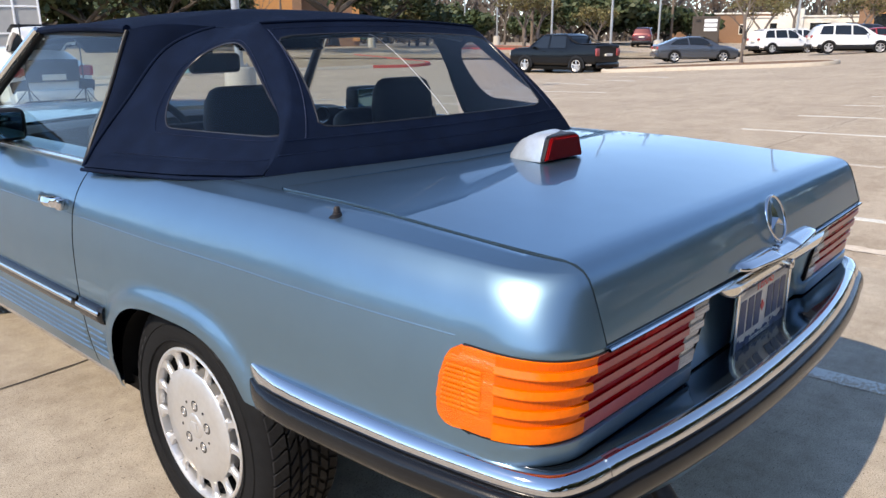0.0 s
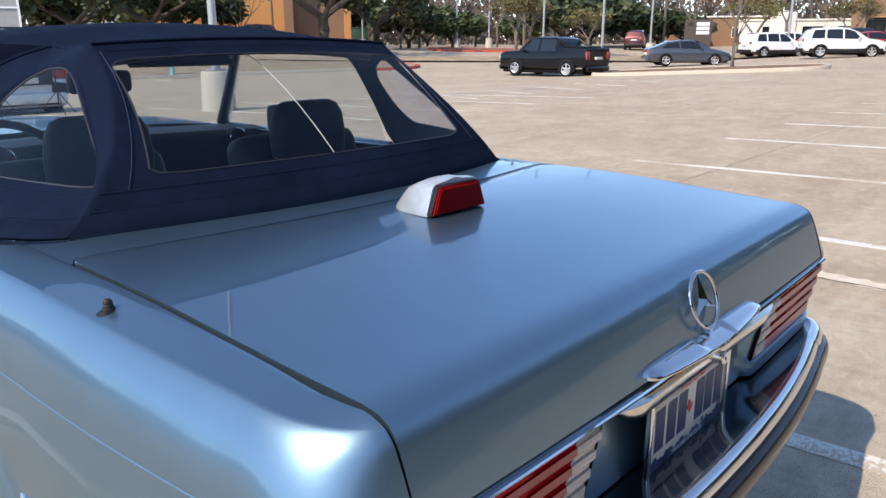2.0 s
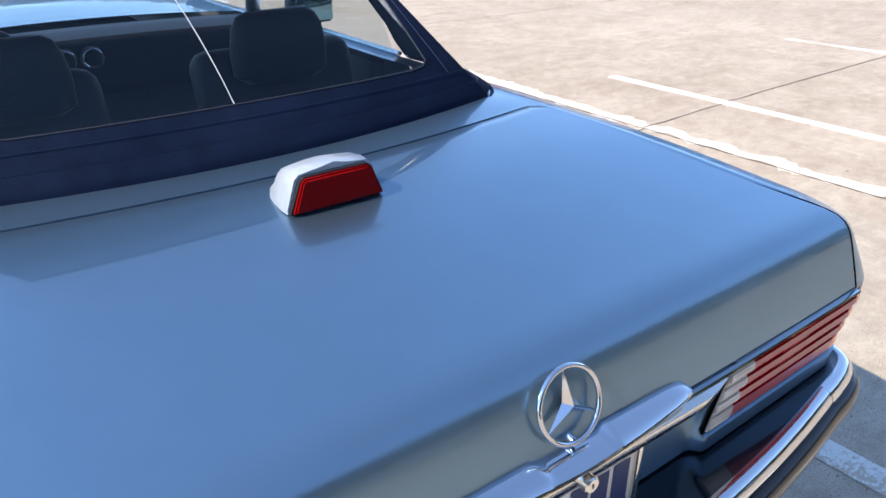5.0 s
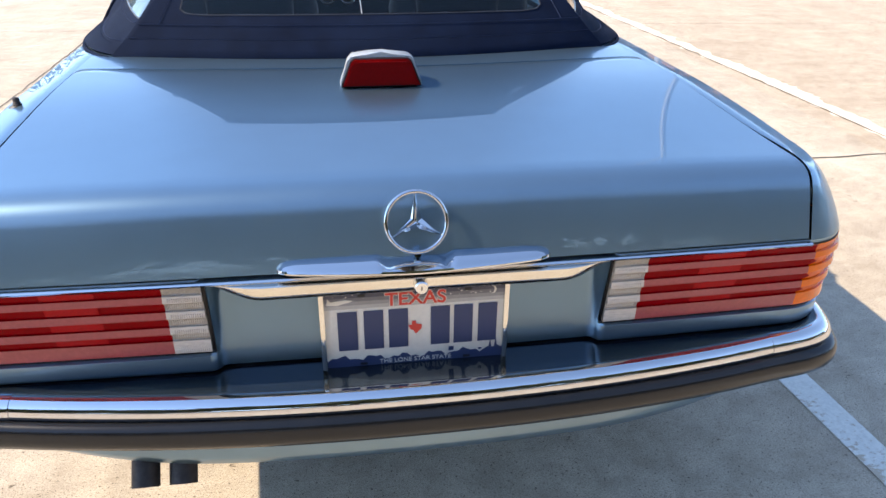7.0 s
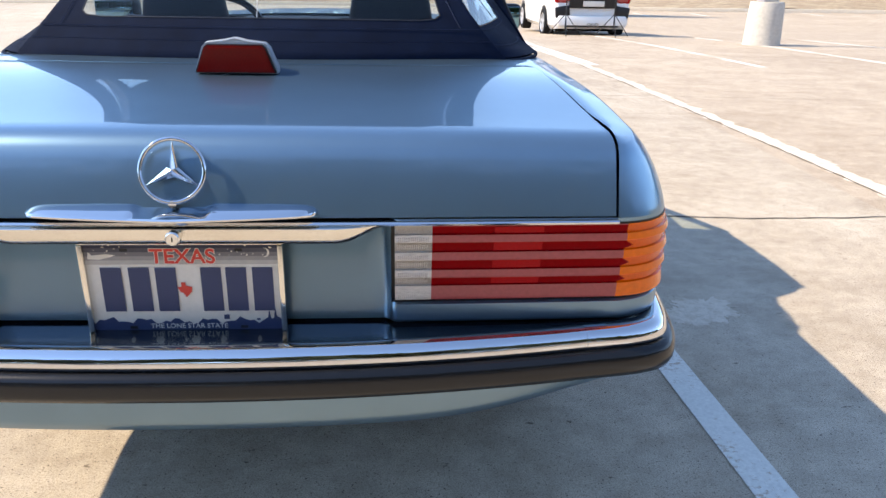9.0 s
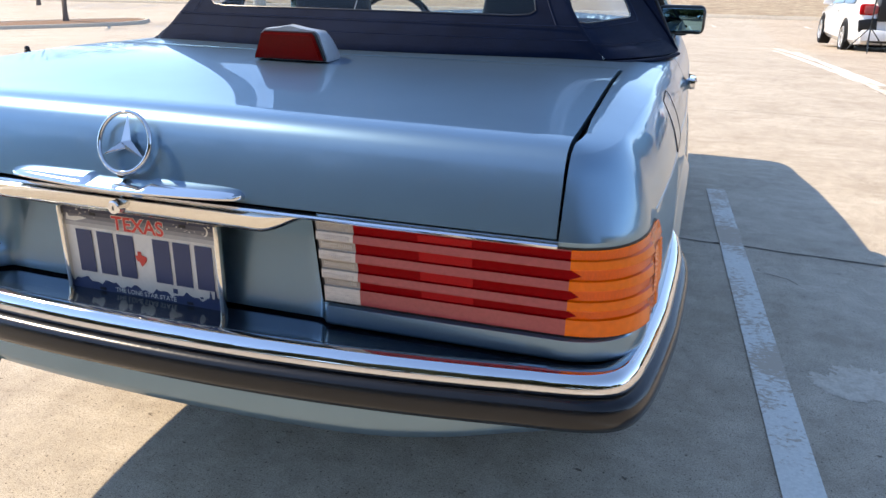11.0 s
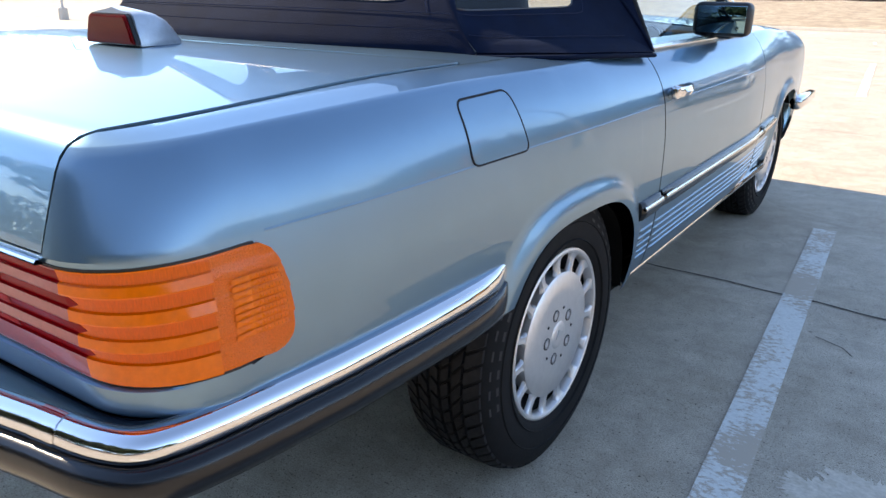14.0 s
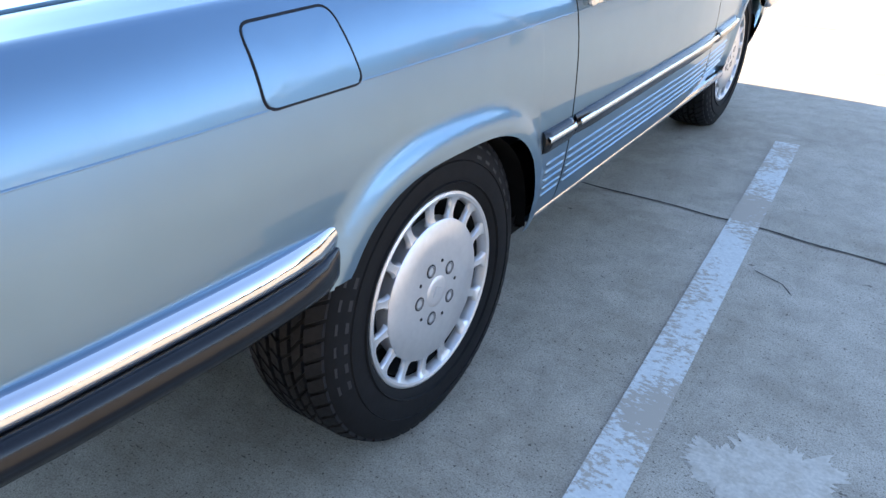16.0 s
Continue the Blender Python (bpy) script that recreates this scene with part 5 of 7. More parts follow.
# ---------------------------------------------------------------- cabin
bm = bmesh.new()
rows = []
for x in np.linspace(-0.72, 0.72, 15):
    b = 0.02 * (1 - (x / 0.72) ** 2)
    rows.append([(x, 2.62, 0.90), (x, 2.50, 0.925 + b), (x, 2.34, 0.935 + b), (x, 2.26, 0.925 + b), (x, 2.235, 0.895), (x, 2.24, 0.80), (x, 2.30, 0.70), (x, 2.40, 0.45)])
grid(bm, rows)
dash = part("dashboard", bm, M_DASH, car, "dark blue dashboard")
for i, (cx, cz, r) in enumerate(((-0.16, 0.885, 0.036), (-0.075, 0.885, 0.036), (0.01, 0.885, 0.036), (0.56, 0.905, 0.040), (-0.44, 0.905, 0.05), (-0.33, 0.905, 0.05))):
    bm = bmesh.new()
    lathe(bm, [(0.0, -0.004), (r * 0.75, -0.004), (r * 0.8, -0.016), (r, -0.016), (r * 1.05, 0.01)], 28, "y", (cx, 2.232, cz))
    part("dial", bm, M_BLACK, dash)
    bm = bmesh.new()
    lathe(bm, [(r * 0.80, -0.018), (r * 0.90, -0.020), (r * 0.96, -0.017)], 28, "y", (cx, 2.232, cz))
    part("dial_ring", bm, M_SATIN, dash)
for s in (-1, 1):
    bm = bmesh.new()
    m = Matrix.Rotation(radians(-14), 4, "X")
    box(bm, (s * 0.36, 1.53, 0.72), (0.48, 0.13, 0.56), 0.05, m, 3)
    seat = part("seat_backrest", bm, M_SEAT, car, "dark leather bucket seat")
    bm = bmesh.new()
    rows = []
    for z, w, d in ((0.915, 0.10, 0.03), (0.935, 0.135, 0.045), (1.00, 0.138, 0.05), (1.06, 0.128, 0.048), (1.09, 0.112, 0.035), (1.10, 0.09, 0.018)):
        rows.append([(s * 0.335 + w * math.copysign(abs(math.cos(a)) ** 0.55, math.cos(a)), 1.475 + d * math.copysign(abs(math.sin(a)) ** 0.7, math.sin(a)), z) for a in [k * math.tau / 28 for k in range(28)]])
    vs = grid(bm, rows, close_v=True)
    bm.faces.new(vs[0])
    bm.faces.new(vs[-1][::-1])
    part("headrest", bm, M_SEAT, seat)
    bm = bmesh.new()
    box(bm, (s * 0.36, 1.80, 0.50), (0.48, 0.50, 0.16), 0.05, None, 3)
    part("seat_cushion", bm, M_SEAT, seat)
    bm = bmesh.new()
    box(bm, (s * 0.70, 2.05, 0.70), (0.06, 1.0, 0.42), 0.02)
    part("door_card", bm, M_SEAT, car)
    bm = bmesh.new()
    box(bm, (s * 0.30, 2.18, 1.20), (0.42, 0.12, 0.012), 0.005, Matrix.Rotation(radians(25), 4, "X"))
    part("sun_visor", bm, M_SEAT, car)
bm = bmesh.new()
rows = []
hub = Vector((-0.36, 2.06, 0.86))
tilt = Matrix.Rotation(radians(-22), 3, "X")
for k in range(40):
    a = k * math.tau / 40
    rows.append([hub + tilt @ Vector(((0.19 + 0.014 * math.cos(b)) * math.cos(a), 0.014 * math.sin(b), (0.19 + 0.014 * math.cos(b)) * math.sin(a))) for b in [j * math.tau / 8 for j in range(8)]])
grid(bm, rows, close_u=True, close_v=True)
steer = part("steering_wheel", bm, M_BLACK, car)
bm = bmesh.new()
box(bm, hub, (0.34, 0.03, 0.06), 0.012, tilt.to_4x4())
box(bm, hub + tilt @ Vector((0, 0, -0.09)), (0.07, 0.02, 0.16), 0.008, tilt.to_4x4())
box(bm, hub + Vector((0, 0.12, -0.05)), (0.07, 0.22, 0.07), 0.01)
part("steering_spokes", bm, M_BLACK, steer)
bm = bmesh.new()
box(bm, (0.0, 2.17, 1.135), (0.22, 0.035, 0.06), 0.016, None, 3)
part("inside_mirror", bm, M_BLACK, car)
bm = bmesh.new()
box(bm, (0, 2.2, 1.175), (0.02, 0.02, 0.07), 0.004)
part("mirror_stem", bm, M_BLACK, car)
bm = bmesh.new()
grid(bm, [[(x, y, z) for x in (-0.70, 0, 0.70)] for y, z in ((0.85, 0.905), (1.0, 0.90), (1.22, 0.895), (1.25, 0.70), (1.40, 0.45), (2.4, 0.42))])
part("rear_shelf", bm, M_DASH, car)
bm = bmesh.new()
tube(bm, spline([(-0.013, 0.925, 1.012), (-0.018, 1.0, 1.085), (-0.028, 1.09, 1.165), (-0.04, 1.19, 1.235), (-0.05, 1.24, 1.255)], 4), 0.0011, 6)
part("lamp_wire", bm, M_WIRE, car, "thin white wire inside the rear window")

# ---------------------------------------------------------------- added brake lamp on the lid
brake = thing("brake_lamp", "add-on red brake lamp wrapped in silver tape", "lamp", at=(0, 0, 0))
zb = lid_point(0, 0.56) + 0.002
bm = bmesh.new()
rows = []
for y, w0, w1, h in ((0.566, 0.088, 0.064, 0.066), (0.585, 0.089, 0.064, 0.068), (0.62, 0.086, 0.060, 0.064), (0.65, 0.080, 0.055, 0.050), (0.675, 0.068, 0.045, 0.032), (0.688, 0.050, 0.035, 0.016)):
    ring = []
    for x, z in ((-w0, 0.0), (-w0, 0.008), (-w1 - 0.008, h - 0.010), (-w1, h - 0.002), (-w1 * 0.4, h + 0.003), (0.0, h + 0.004 + 0.004 * (y < 0.6)), (w1 * 0.4, h + 0.002), (w1, h - 0.002), (w1 + 0.008, h - 0.010), (w0, 0.008), (w0, 0.0), (0, 0.0)):
        ring.append((x, y, zb + z))
    rows.append(ring)
vs = grid(bm, rows, close_v=True)
bm.faces.new(vs[0])
bm.faces.new(vs[-1][::-1])
part("housing", bm, M_TAPE, brake, "housing wrapped in creased silver tape")
bm = bmesh.new()
prism(bm, [(-0.086, zb + 0.002), (0.086, zb + 0.002), (0.0855, zb + 0.008), (0.066, zb + 0.056), (0.058, zb + 0.062), (-0.058, zb + 0.062), (-0.066, zb + 0.056), (-0.0855, zb + 0.008)], 0.556, 0.568, "xz")
bezel = part("bezel", bm, M_BLACK, brake, smooth=False)
bm = bmesh.new()
vsl = prism(bm, [(-0.083, zb + 0.004), (0.083, zb + 0.004), (0.064, zb + 0.055), (0.057, zb + 0.060), (-0.057, zb + 0.060), (-0.064, zb + 0.055)], 0.549, 0.557, "xz")
es = [e for e in bm.edges if all(abs(v.co.y - 0.549) < 1e-5 for v in e.verts)]
bmesh.ops.bevel(bm, geom=es, offset=0.003, segments=2, affect="EDGES")
part("lens", bm, M_DARKRED, brake)
bm = bmesh.new()
for k in range(26):
    x = -0.052 + 0.104 * k / 25
    box(bm, (x, 0.5485, zb + 0.056), (0.0022, 0.0012, 0.0022))
part("lens_ridge", bm, M_REFLEX, brake, smooth=False)

# antenna stub on the left fender
ant = thing("antenna_stub", "short chrome antenna stub on a black base", "antenna")
ax, ay = -0.746, 0.566
az = 0.910
bm = bmesh.new()
lathe(bm, [(0.0, az - 0.022), (0.015, az - 0.022), (0.0145, az + 0.001), (0.011, az + 0.004), (0.008, az + 0.006)], 20, "z", (ax, ay, 0))
part("base", bm, M_BLACK, ant)
bm = bmesh.new()
lathe(bm, [(0.0078, az + 0.005), (0.0078, az + 0.008), (0.0062, az + 0.009), (0.0066, az + 0.012), (0.0055, az + 0.013), (0.006, az + 0.017), (0.0038, az + 0.021), (0.0, az + 0.022)], 18, "z", (ax, ay, 0))
part("mast_tip", bm, M_EXHAUST, ant)

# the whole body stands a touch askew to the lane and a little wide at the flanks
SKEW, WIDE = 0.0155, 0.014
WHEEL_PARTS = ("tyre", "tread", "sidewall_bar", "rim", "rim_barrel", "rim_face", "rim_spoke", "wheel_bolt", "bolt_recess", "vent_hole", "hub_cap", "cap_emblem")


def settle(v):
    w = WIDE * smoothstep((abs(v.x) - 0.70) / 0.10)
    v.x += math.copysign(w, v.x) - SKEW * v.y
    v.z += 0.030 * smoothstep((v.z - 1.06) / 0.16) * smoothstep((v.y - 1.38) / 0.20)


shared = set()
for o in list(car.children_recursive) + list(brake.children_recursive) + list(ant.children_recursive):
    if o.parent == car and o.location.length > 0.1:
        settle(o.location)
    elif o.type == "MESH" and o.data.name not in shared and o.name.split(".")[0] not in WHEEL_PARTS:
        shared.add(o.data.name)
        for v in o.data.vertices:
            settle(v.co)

# ================================================================ the lot
def lot_z(x, y):
    """Level round the car, draining away further off."""
    r = math.hypot(x, y - 1.5)
    dip = y - 1.5 if y < 21.5 else max(3.0, 20.0 - 0.8 * (y - 21.5))
    return (0.0178 * x - 0.0471 * dip) * smoothstep((r - 3.5) / 32.0) * (1.0 if r < 60 else 60 / r)


def concrete(name, base, second, stain):
    m = bpy.data.materials.new(name)
    m.use_nodes = True
    n, l = m.node_tree.nodes, m.node_tree.links
    b = n["Principled BSDF"]
    b.inputs["Roughness"].default_value = 0.85
    tc = n.new("ShaderNodeTexCoord")

    def noise_node(scale, detail=8, rough=0.6, stretch=None):
        t = n.new("ShaderNodeTexNoise")
        t.inputs["Scale"].default_value, t.inputs["Detail"].default_value, t.inputs["Roughness"].default_value = scale, detail, rough
        if stretch:
            mp = n.new("ShaderNodeMapping")
            mp.inputs["Scale"].default_value = stretch
            l.new(tc.outputs["Object"], mp.inputs["Vector"])
            l.new(mp.outputs[0], t.inputs["Vector"])
        else:
            l.new(tc.outputs["Object"], t.inputs["Vector"])
        return t

    def ramp(src, p0, p1, c0, c1):
        r = n.new("ShaderNodeValToRGB")
        r.color_ramp.elements[0].position, r.color_ramp.elements[1].position = p0, p1
        r.color_ramp.elements[0].color, r.color_ramp.elements[1].color = (*c0, 1), (*c1, 1)
        l.new(src, r.inputs["Fac"])
        return r.outputs["Color"]

    def mul(a, c, f=1.0):
        x = n.new("ShaderNodeMix")
        x.data_type, x.blend_type = "RGBA", "MULTIPLY"
        x.inputs["Factor"].default_value = f
        l.new(a, x.inputs["A"])
        l.new(c, x.inputs["B"])
        return x.outputs["Result"]
    col = ramp(noise_node(0.35, 10).outputs["Fac"], 0.35, 0.68, base, second)
    col = mul(col, ramp(noise_node(2.2, 12, 0.7).outputs["Fac"], 0.30, 0.62, stain, (1, 1, 1)))
    col = mul(col, ramp(noise_node(11, 12, 0.75).outputs["Fac"], 0.32, 0.60, (0.78, 0.765, 0.75), (1.05, 1.05, 1.05)))
    col = mul(col, ramp(noise_node(26, 3, 0.55, (0.7, 1.5, 1.0)).outputs["Fac"], 0.275, 0.305, (0.36, 0.34, 0.32), (1.0, 1.0, 1.0)))
    col = mul(col, ramp(noise_node(90, 8, 0.8, (1.0, 2.6, 1.0)).outputs["Fac"], 0.34, 0.60, (0.87, 0.87, 0.87), (1.04, 1.04, 1.04)))
    col = mul(col, ramp(noise_node(150, 2, 0.5).outputs["Fac"], 0.31, 0.37, (0.26, 0.24, 0.22), (1.0, 1.0, 1.0)))
    col = mul(col, ramp(noise_node(260, 3, 0.7).outputs["Fac"], 0.32, 0.54, (0.50, 0.49, 0.48), (1.0, 1.0, 1.0)))
    # long faint drag marks, and the browner slabs beyond the seam
    col = mul(col, ramp(noise_node(1.1, 10, 0.72, (0.35, 2.2, 1.0)).outputs["Fac"], 0.30, 0.50, (0.85, 0.83, 0.81), (1.0, 1.0, 1.0)))
    sx = n.new("ShaderNodeSeparateXYZ")
    l.new(tc.outputs["Object"], sx.inputs[0])
    gt = n.new("ShaderNodeMath")
    gt.operation = "GREATER_THAN"
    gt.inputs[1].default_value = 2.88
    l.new(sx.outputs["X"], gt.inputs[0])
    col = mul(col, ramp(gt.outputs[0], 0.0, 1.0, (1.0, 1.0, 1.0), (0.98, 0.94, 0.90)))
    l.new(col, b.inputs["Base Color"])
    bp = n.new("ShaderNodeBump")
    bp.inputs["Strength"].default_value, bp.inputs["Distance"].default_value = 0.5, 0.004
    l.new(noise_node(140, 8, 0.8, (1.0, 2.2, 1.0)).outputs["Fac"], bp.inputs["Height"])
    l.new(bp.outputs[0], b.inputs["Normal"])
    return m


M_CONCRETE = concrete("lot_concrete", (0.52, 0.447, 0.350), (0.61, 0.535, 0.428), (0.78, 0.75, 0.71))


def axis_samples():
    a = list(np.arange(-12, 12.01, 0.5)) + [v * q for q in (-1, 1) for v in (14, 16, 18, 20, 23, 26, 30, 34, 38, 42, 46, 52, 60, 70, 90, 150, 300, 700)]
    return sorted(a)


bm = bmesh.new()
grid(bm, [[(x, y, lot_z(x, y)) for y in axis_samples()] for x in axis_samples()])
ground = tagged(part("ground", bm, M_CONCRETE, None), "wide worn concrete parking lot in sunlight", "ground", kind="structure")

def worn_line():
    """White paint rubbed off in patches along the brushed grain of the concrete."""
    m = material("worn_white_line", (0.65, 0.64, 0.585), 0.8, vary=0.12, scale=32)
    n, l = m.node_tree.nodes, m.node_tree.links
    shader = n["Principled BSDF"]
    paint = shader.inputs["Base Color"].links[0].from_socket
    tc = n.new("ShaderNodeTexCoord")
    outs = []
    for scale, detail, rough, stretch in ((62, 6, 0.72, (0.75, 1.25, 1.0)), (1.5, 6, 0.6, (1.0, 0.8, 1.0))):
        mp = n.new("ShaderNodeMapping")
        mp.inputs["Scale"].default_value = stretch
        t = n.new("ShaderNodeTexNoise")
        t.inputs["Scale"].default_value, t.inputs["Detail"].default_value, t.inputs["Roughness"].default_value = scale, detail, rough
        l.new(tc.outputs["Object"], mp.inputs["Vector"])
        l.new(mp.outputs[0], t.inputs["Vector"])
        outs.append(t.outputs["Fac"])
    add = n.new("ShaderNodeMath")
    add.operation = "MULTIPLY_ADD"
    add.inputs[1].default_value = 1.5
    l.new(outs[1], add.inputs[0])
    l.new(outs[0], add.inputs[2])
    mr = n.new("ShaderNodeMapRange")
    mr.inputs["From Min"].default_value, mr.inputs["From Max"].default_value = 1.29, 1.36
    l.new(add.outputs[0], mr.inputs["Value"])
    mix = n.new("ShaderNodeMix")
    mix.data_type = "RGBA"
    l.new(mr.outputs[0], mix.inputs["Factor"])
    l.new(paint, mix.inputs["A"])
    mix.inputs["B"].default_value = (0.46, 0.385, 0.30, 1)
    l.new(mix.outputs["Result"], shader.inputs["Base Color"])
    return m


M_LINE = worn_line()
M_CRACK = material("dark_crack", (0.055, 0.047, 0.04), 0.95, vary=0.3, scale=20)
M_JOINT = material("pale_joint", (0.655, 0.575, 0.475), 0.9, vary=0.14, scale=14, second=(0.56, 0.47, 0.37), mix=(0.42, 0.60))
# sunlight thrown back onto the ground, put into a paler colour
M_SUNPATCH = material("pale_reflected_sunlight", (0.575, 0.505, 0.41), 0.9, vary=0.14, scale=30, second=(0.50, 0.43, 0.34), mix=(0.44, 0.60))
M_KERB = material("kerb_concrete", (0.48, 0.42, 0.34), 0.9, vary=0.15, scale=3)
M_REDKERB = material("red_painted_kerb", (0.42, 0.07, 0.05), 0.8, vary=0.25, scale=4)
M_DIRT = material("dry_grass_and_dirt", (0.27, 0.20, 0.13), 0.95, vary=0.35, scale=1.2, second=(0.36, 0.29, 0.19), mix=(0.4, 0.62), bump=0.6, bump_scale=9)
M_MULCH = material("brown_mulch", (0.19, 0.11, 0.06), 0.95, vary=0.35, scale=5, bump=0.5, bump_scale=25)
M_PILLAR = material("pole_base_concrete", (0.50, 0.46, 0.40), 0.85, vary=0.12, scale=5, bump=0.2, bump_scale=60)
M_POLE = material("galvanised_pole", (0.42, 0.43, 0.44), 0.45, 0.5, vary=0.1, scale=4)
M_WOODPOLE = material("weathered_wood_pole", (0.16, 0.12, 0.09), 0.85, vary=0.2, scale=4)
M_BARK = material("oak_bark", (0.075, 0.06, 0.048), 0.9, vary=0.3, scale=6, bump=0.6, bump_scale=22)
M_GREYBARK = material("grey_bark", (0.17, 0.14, 0.12), 0.9, vary=0.25, scale=6)
M_OAK = material("live_oak_leaves", (0.035, 0.055, 0.022), 0.6, rand=0.2, vary=0.35, scale=0.9, second=(0.075, 0.09, 0.035), mix=(0.38, 0.66))
M_OLIVE = material("olive_leaves", (0.115, 0.105, 0.04), 0.7, rand=0.15, vary=0.35, scale=1.2, second=(0.17, 0.14, 0.055), mix=(0.4, 0.65))
M_BROWN = material("brown_dry_leaves", (0.16, 0.085, 0.045), 0.8, rand=0.15, vary=0.35, scale=1.2, second=(0.22, 0.13, 0.07), mix=(0.4, 0.65))
M_TWIG = material("bare_twigs", (0.10, 0.083, 0.07), 0.9, vary=0.3, scale=0.3, second=(0.15, 0.12, 0.095), mix=(0.4, 0.65))
M_ORANGE = material("orange_stucco", (0.52, 0.25, 0.09), 0.9, vary=0.08, scale=1.2, bump=0.2, bump_scale=30)
M_TAN = material("brown_brick", (0.24, 0.14, 0.085), 0.9, vary=0.15, scale=2.5, bump=0.2, bump_scale=18)
M_WHITEWALL = material("white_wall", (0.72, 0.68, 0.60), 0.8, vary=0.06, scale=1.0)
M_GREYWALL = material("grey_metal_wall", (0.34, 0.34, 0.33), 0.6, vary=0.08, scale=0.8)
M_DARKGLASS = material("dark_window_glass", (0.012, 0.014, 0.016), 0.05, spec=0.8)
M_SIGNDARK = material("brown_sign_stone", (0.075, 0.06, 0.05), 0.8, vary=0.15, scale=4)
M_WHITE = material("white_sign_panel", (0.78, 0.78, 0.78), 0.5)
M_GREENBOX = material("green_utility_box", (0.025, 0.06, 0.045), 0.5, vary=0.1, scale=4)
M_TRIPOD = material("black_tripod", (0.01, 0.01, 0.01), 0.4)

EYE = Vector((-1.1, -0.42, 0))


def spot(az, d, lift=0.0):
    """A place on the lot, by bearing in degrees from +x and metres."""
    x, y = EYE.x + d * math.cos(radians(az)), EYE.y + d * math.sin(radians(az))
    return Vector((x, y, lot_z(x, y) + lift))


# painted stall lines, each a thin worn strip
def stall_line(x0, y0, x1, y1, w=0.10, name="parking_line", label="worn white parking stall line on concrete"):
    b = bmesh.new()
    a, c = Vector((x0, y0, 0)), Vector((x1, y1, 0))
    d = (c - a).normalized()
    s = Vector((-d.y, d.x, 0)) * w / 2
    n = max(2, int((c - a).length / 0.5))
    rows = []
    for k in range(n + 1):
        p = a.lerp(c, k / n)
        rows.append([(q.x, q.y, lot_z(q.x, q.y) + h) for q, h in ((p - s, 0.001), (p - s, 0.004), (p + s, 0.004), (p + s, 0.001))])
    grid(b, rows)
    return tagged(part(name, b, M_LINE, None, smooth=False), label, "road marking", "parking stall lines", "structure")


stall_line(1.035, 3.41, 1.335, -1.35)
for x0, x1 in ((3.93, 4.25), (6.36, 6.95), (8.95, 9.7), (11.3, 12.3), (13.6, 14.7), (15.85, 17.1), (18.2, 19.5), (20.6, 22.0), (-1.62, -1.5), (-4.3, -4.2), (-7.0, -6.9)):
    stall_line(x0, 3.45, x1, -1.35)
for x in (-4.7, -2.1, 0.5, 2.95, 5.28, 7.60, 9.95, 12.3, 14.7):
    stall_line(x, 9.0, x - 0.62, 16.0)
for x in (2.75,):
    stall_line(x, 9.4, x - 0.55, 15.0)
for x in (-4, -1.2, 1.6, 4.9, 7.5, 10.4, 12.8, 15.2, 17.6):
    stall_line(x, 27.4, x - 0.55, 31.4)
for x in (13.0, 15.4, 17.8, 20.2, 22.6):
    stall_line(x, 11.2, x + 1.3, 13.8)


# joints and cracks between the slabs
def crack(pts, w, mat=M_CRACK, name="slab_joint", jitter=0.006, label="dark joint between concrete slabs", lift=0.003):
    run = resample(pts, max(6, int(sum((Vector(b) - Vector(a)).length for a, b in zip(pts, pts[1:])) / 0.04)))
    b = bmesh.new()
    rows = []
    for i, p in enumerate(run):
        d = (run[min(i + 1, len(run) - 1)] - run[max(0, i - 1)]).normalized()
        s = Vector((-d.y, d.x, 0))
        off = s * (jitter * noise.noise(p * 6.0) * 2)
        ww = w * (0.55 + 0.9 * abs(noise.noise(p * 11.0 + Vector((5, 0, 0)))))
        rows.append([((p + off + s * ww * q).x, (p + off + s * ww * q).y, lot_z(p.x, p.y) + lift) for q in (-0.5, 0.5)])
    grid(b, rows)
    return tagged(part(name, b, mat, None, smooth=False), label, "joint", "slab joints", "structure")


crack([(-12, 2.1, 0), (-4, 2.28, 0), (-0.9, 2.37, 0), (0.5, 2.46, 0), (1.1, 2.456, 0), (1.5, 2.42, 0), (2.1, 2.37, 0), (3.1, 2.40, 0)], 0.014)
crack([(1.21, 2.14, 0), (1.30, 2.10, 0), (1.33, 2.05, 0)], 0.006)
crack([(3.1, 2.42, 0), (4.4, 2.48, 0), (8.4, 2.55, 0), (16, 2.6, 0)], 0.010)
crack([(-12, -2.6, 0), (12, -2.7, 0)], 0.010)
crack([(-12, 6.6, 0), (3.0, 6.3, 0), (5.2, 6.12, 0), (14, 6.2, 0)], 0.010)
crack([(-2.2, -9, 0), (-2.15, 2, 0), (-2.3, 12, 0)], 0.010)
crack([(3.10, 2.24, 0), (2.96, 5.16, 0), (2.72, 9.4, 0), (2.5, 15, 0)], 0.014)
crack([(3.5, -6, 0), (3.10, 2.24, 0)], 0.012)
crack([(3.56, -6, 0), (3.16, 2.2, 0), (3.02, 5.16, 0), (2.78, 9.4, 0), (2.56, 15, 0)], 0.17, M_JOINT, "slab_edge", 0.035, "pale broken edge of a concrete slab", 0.0022)
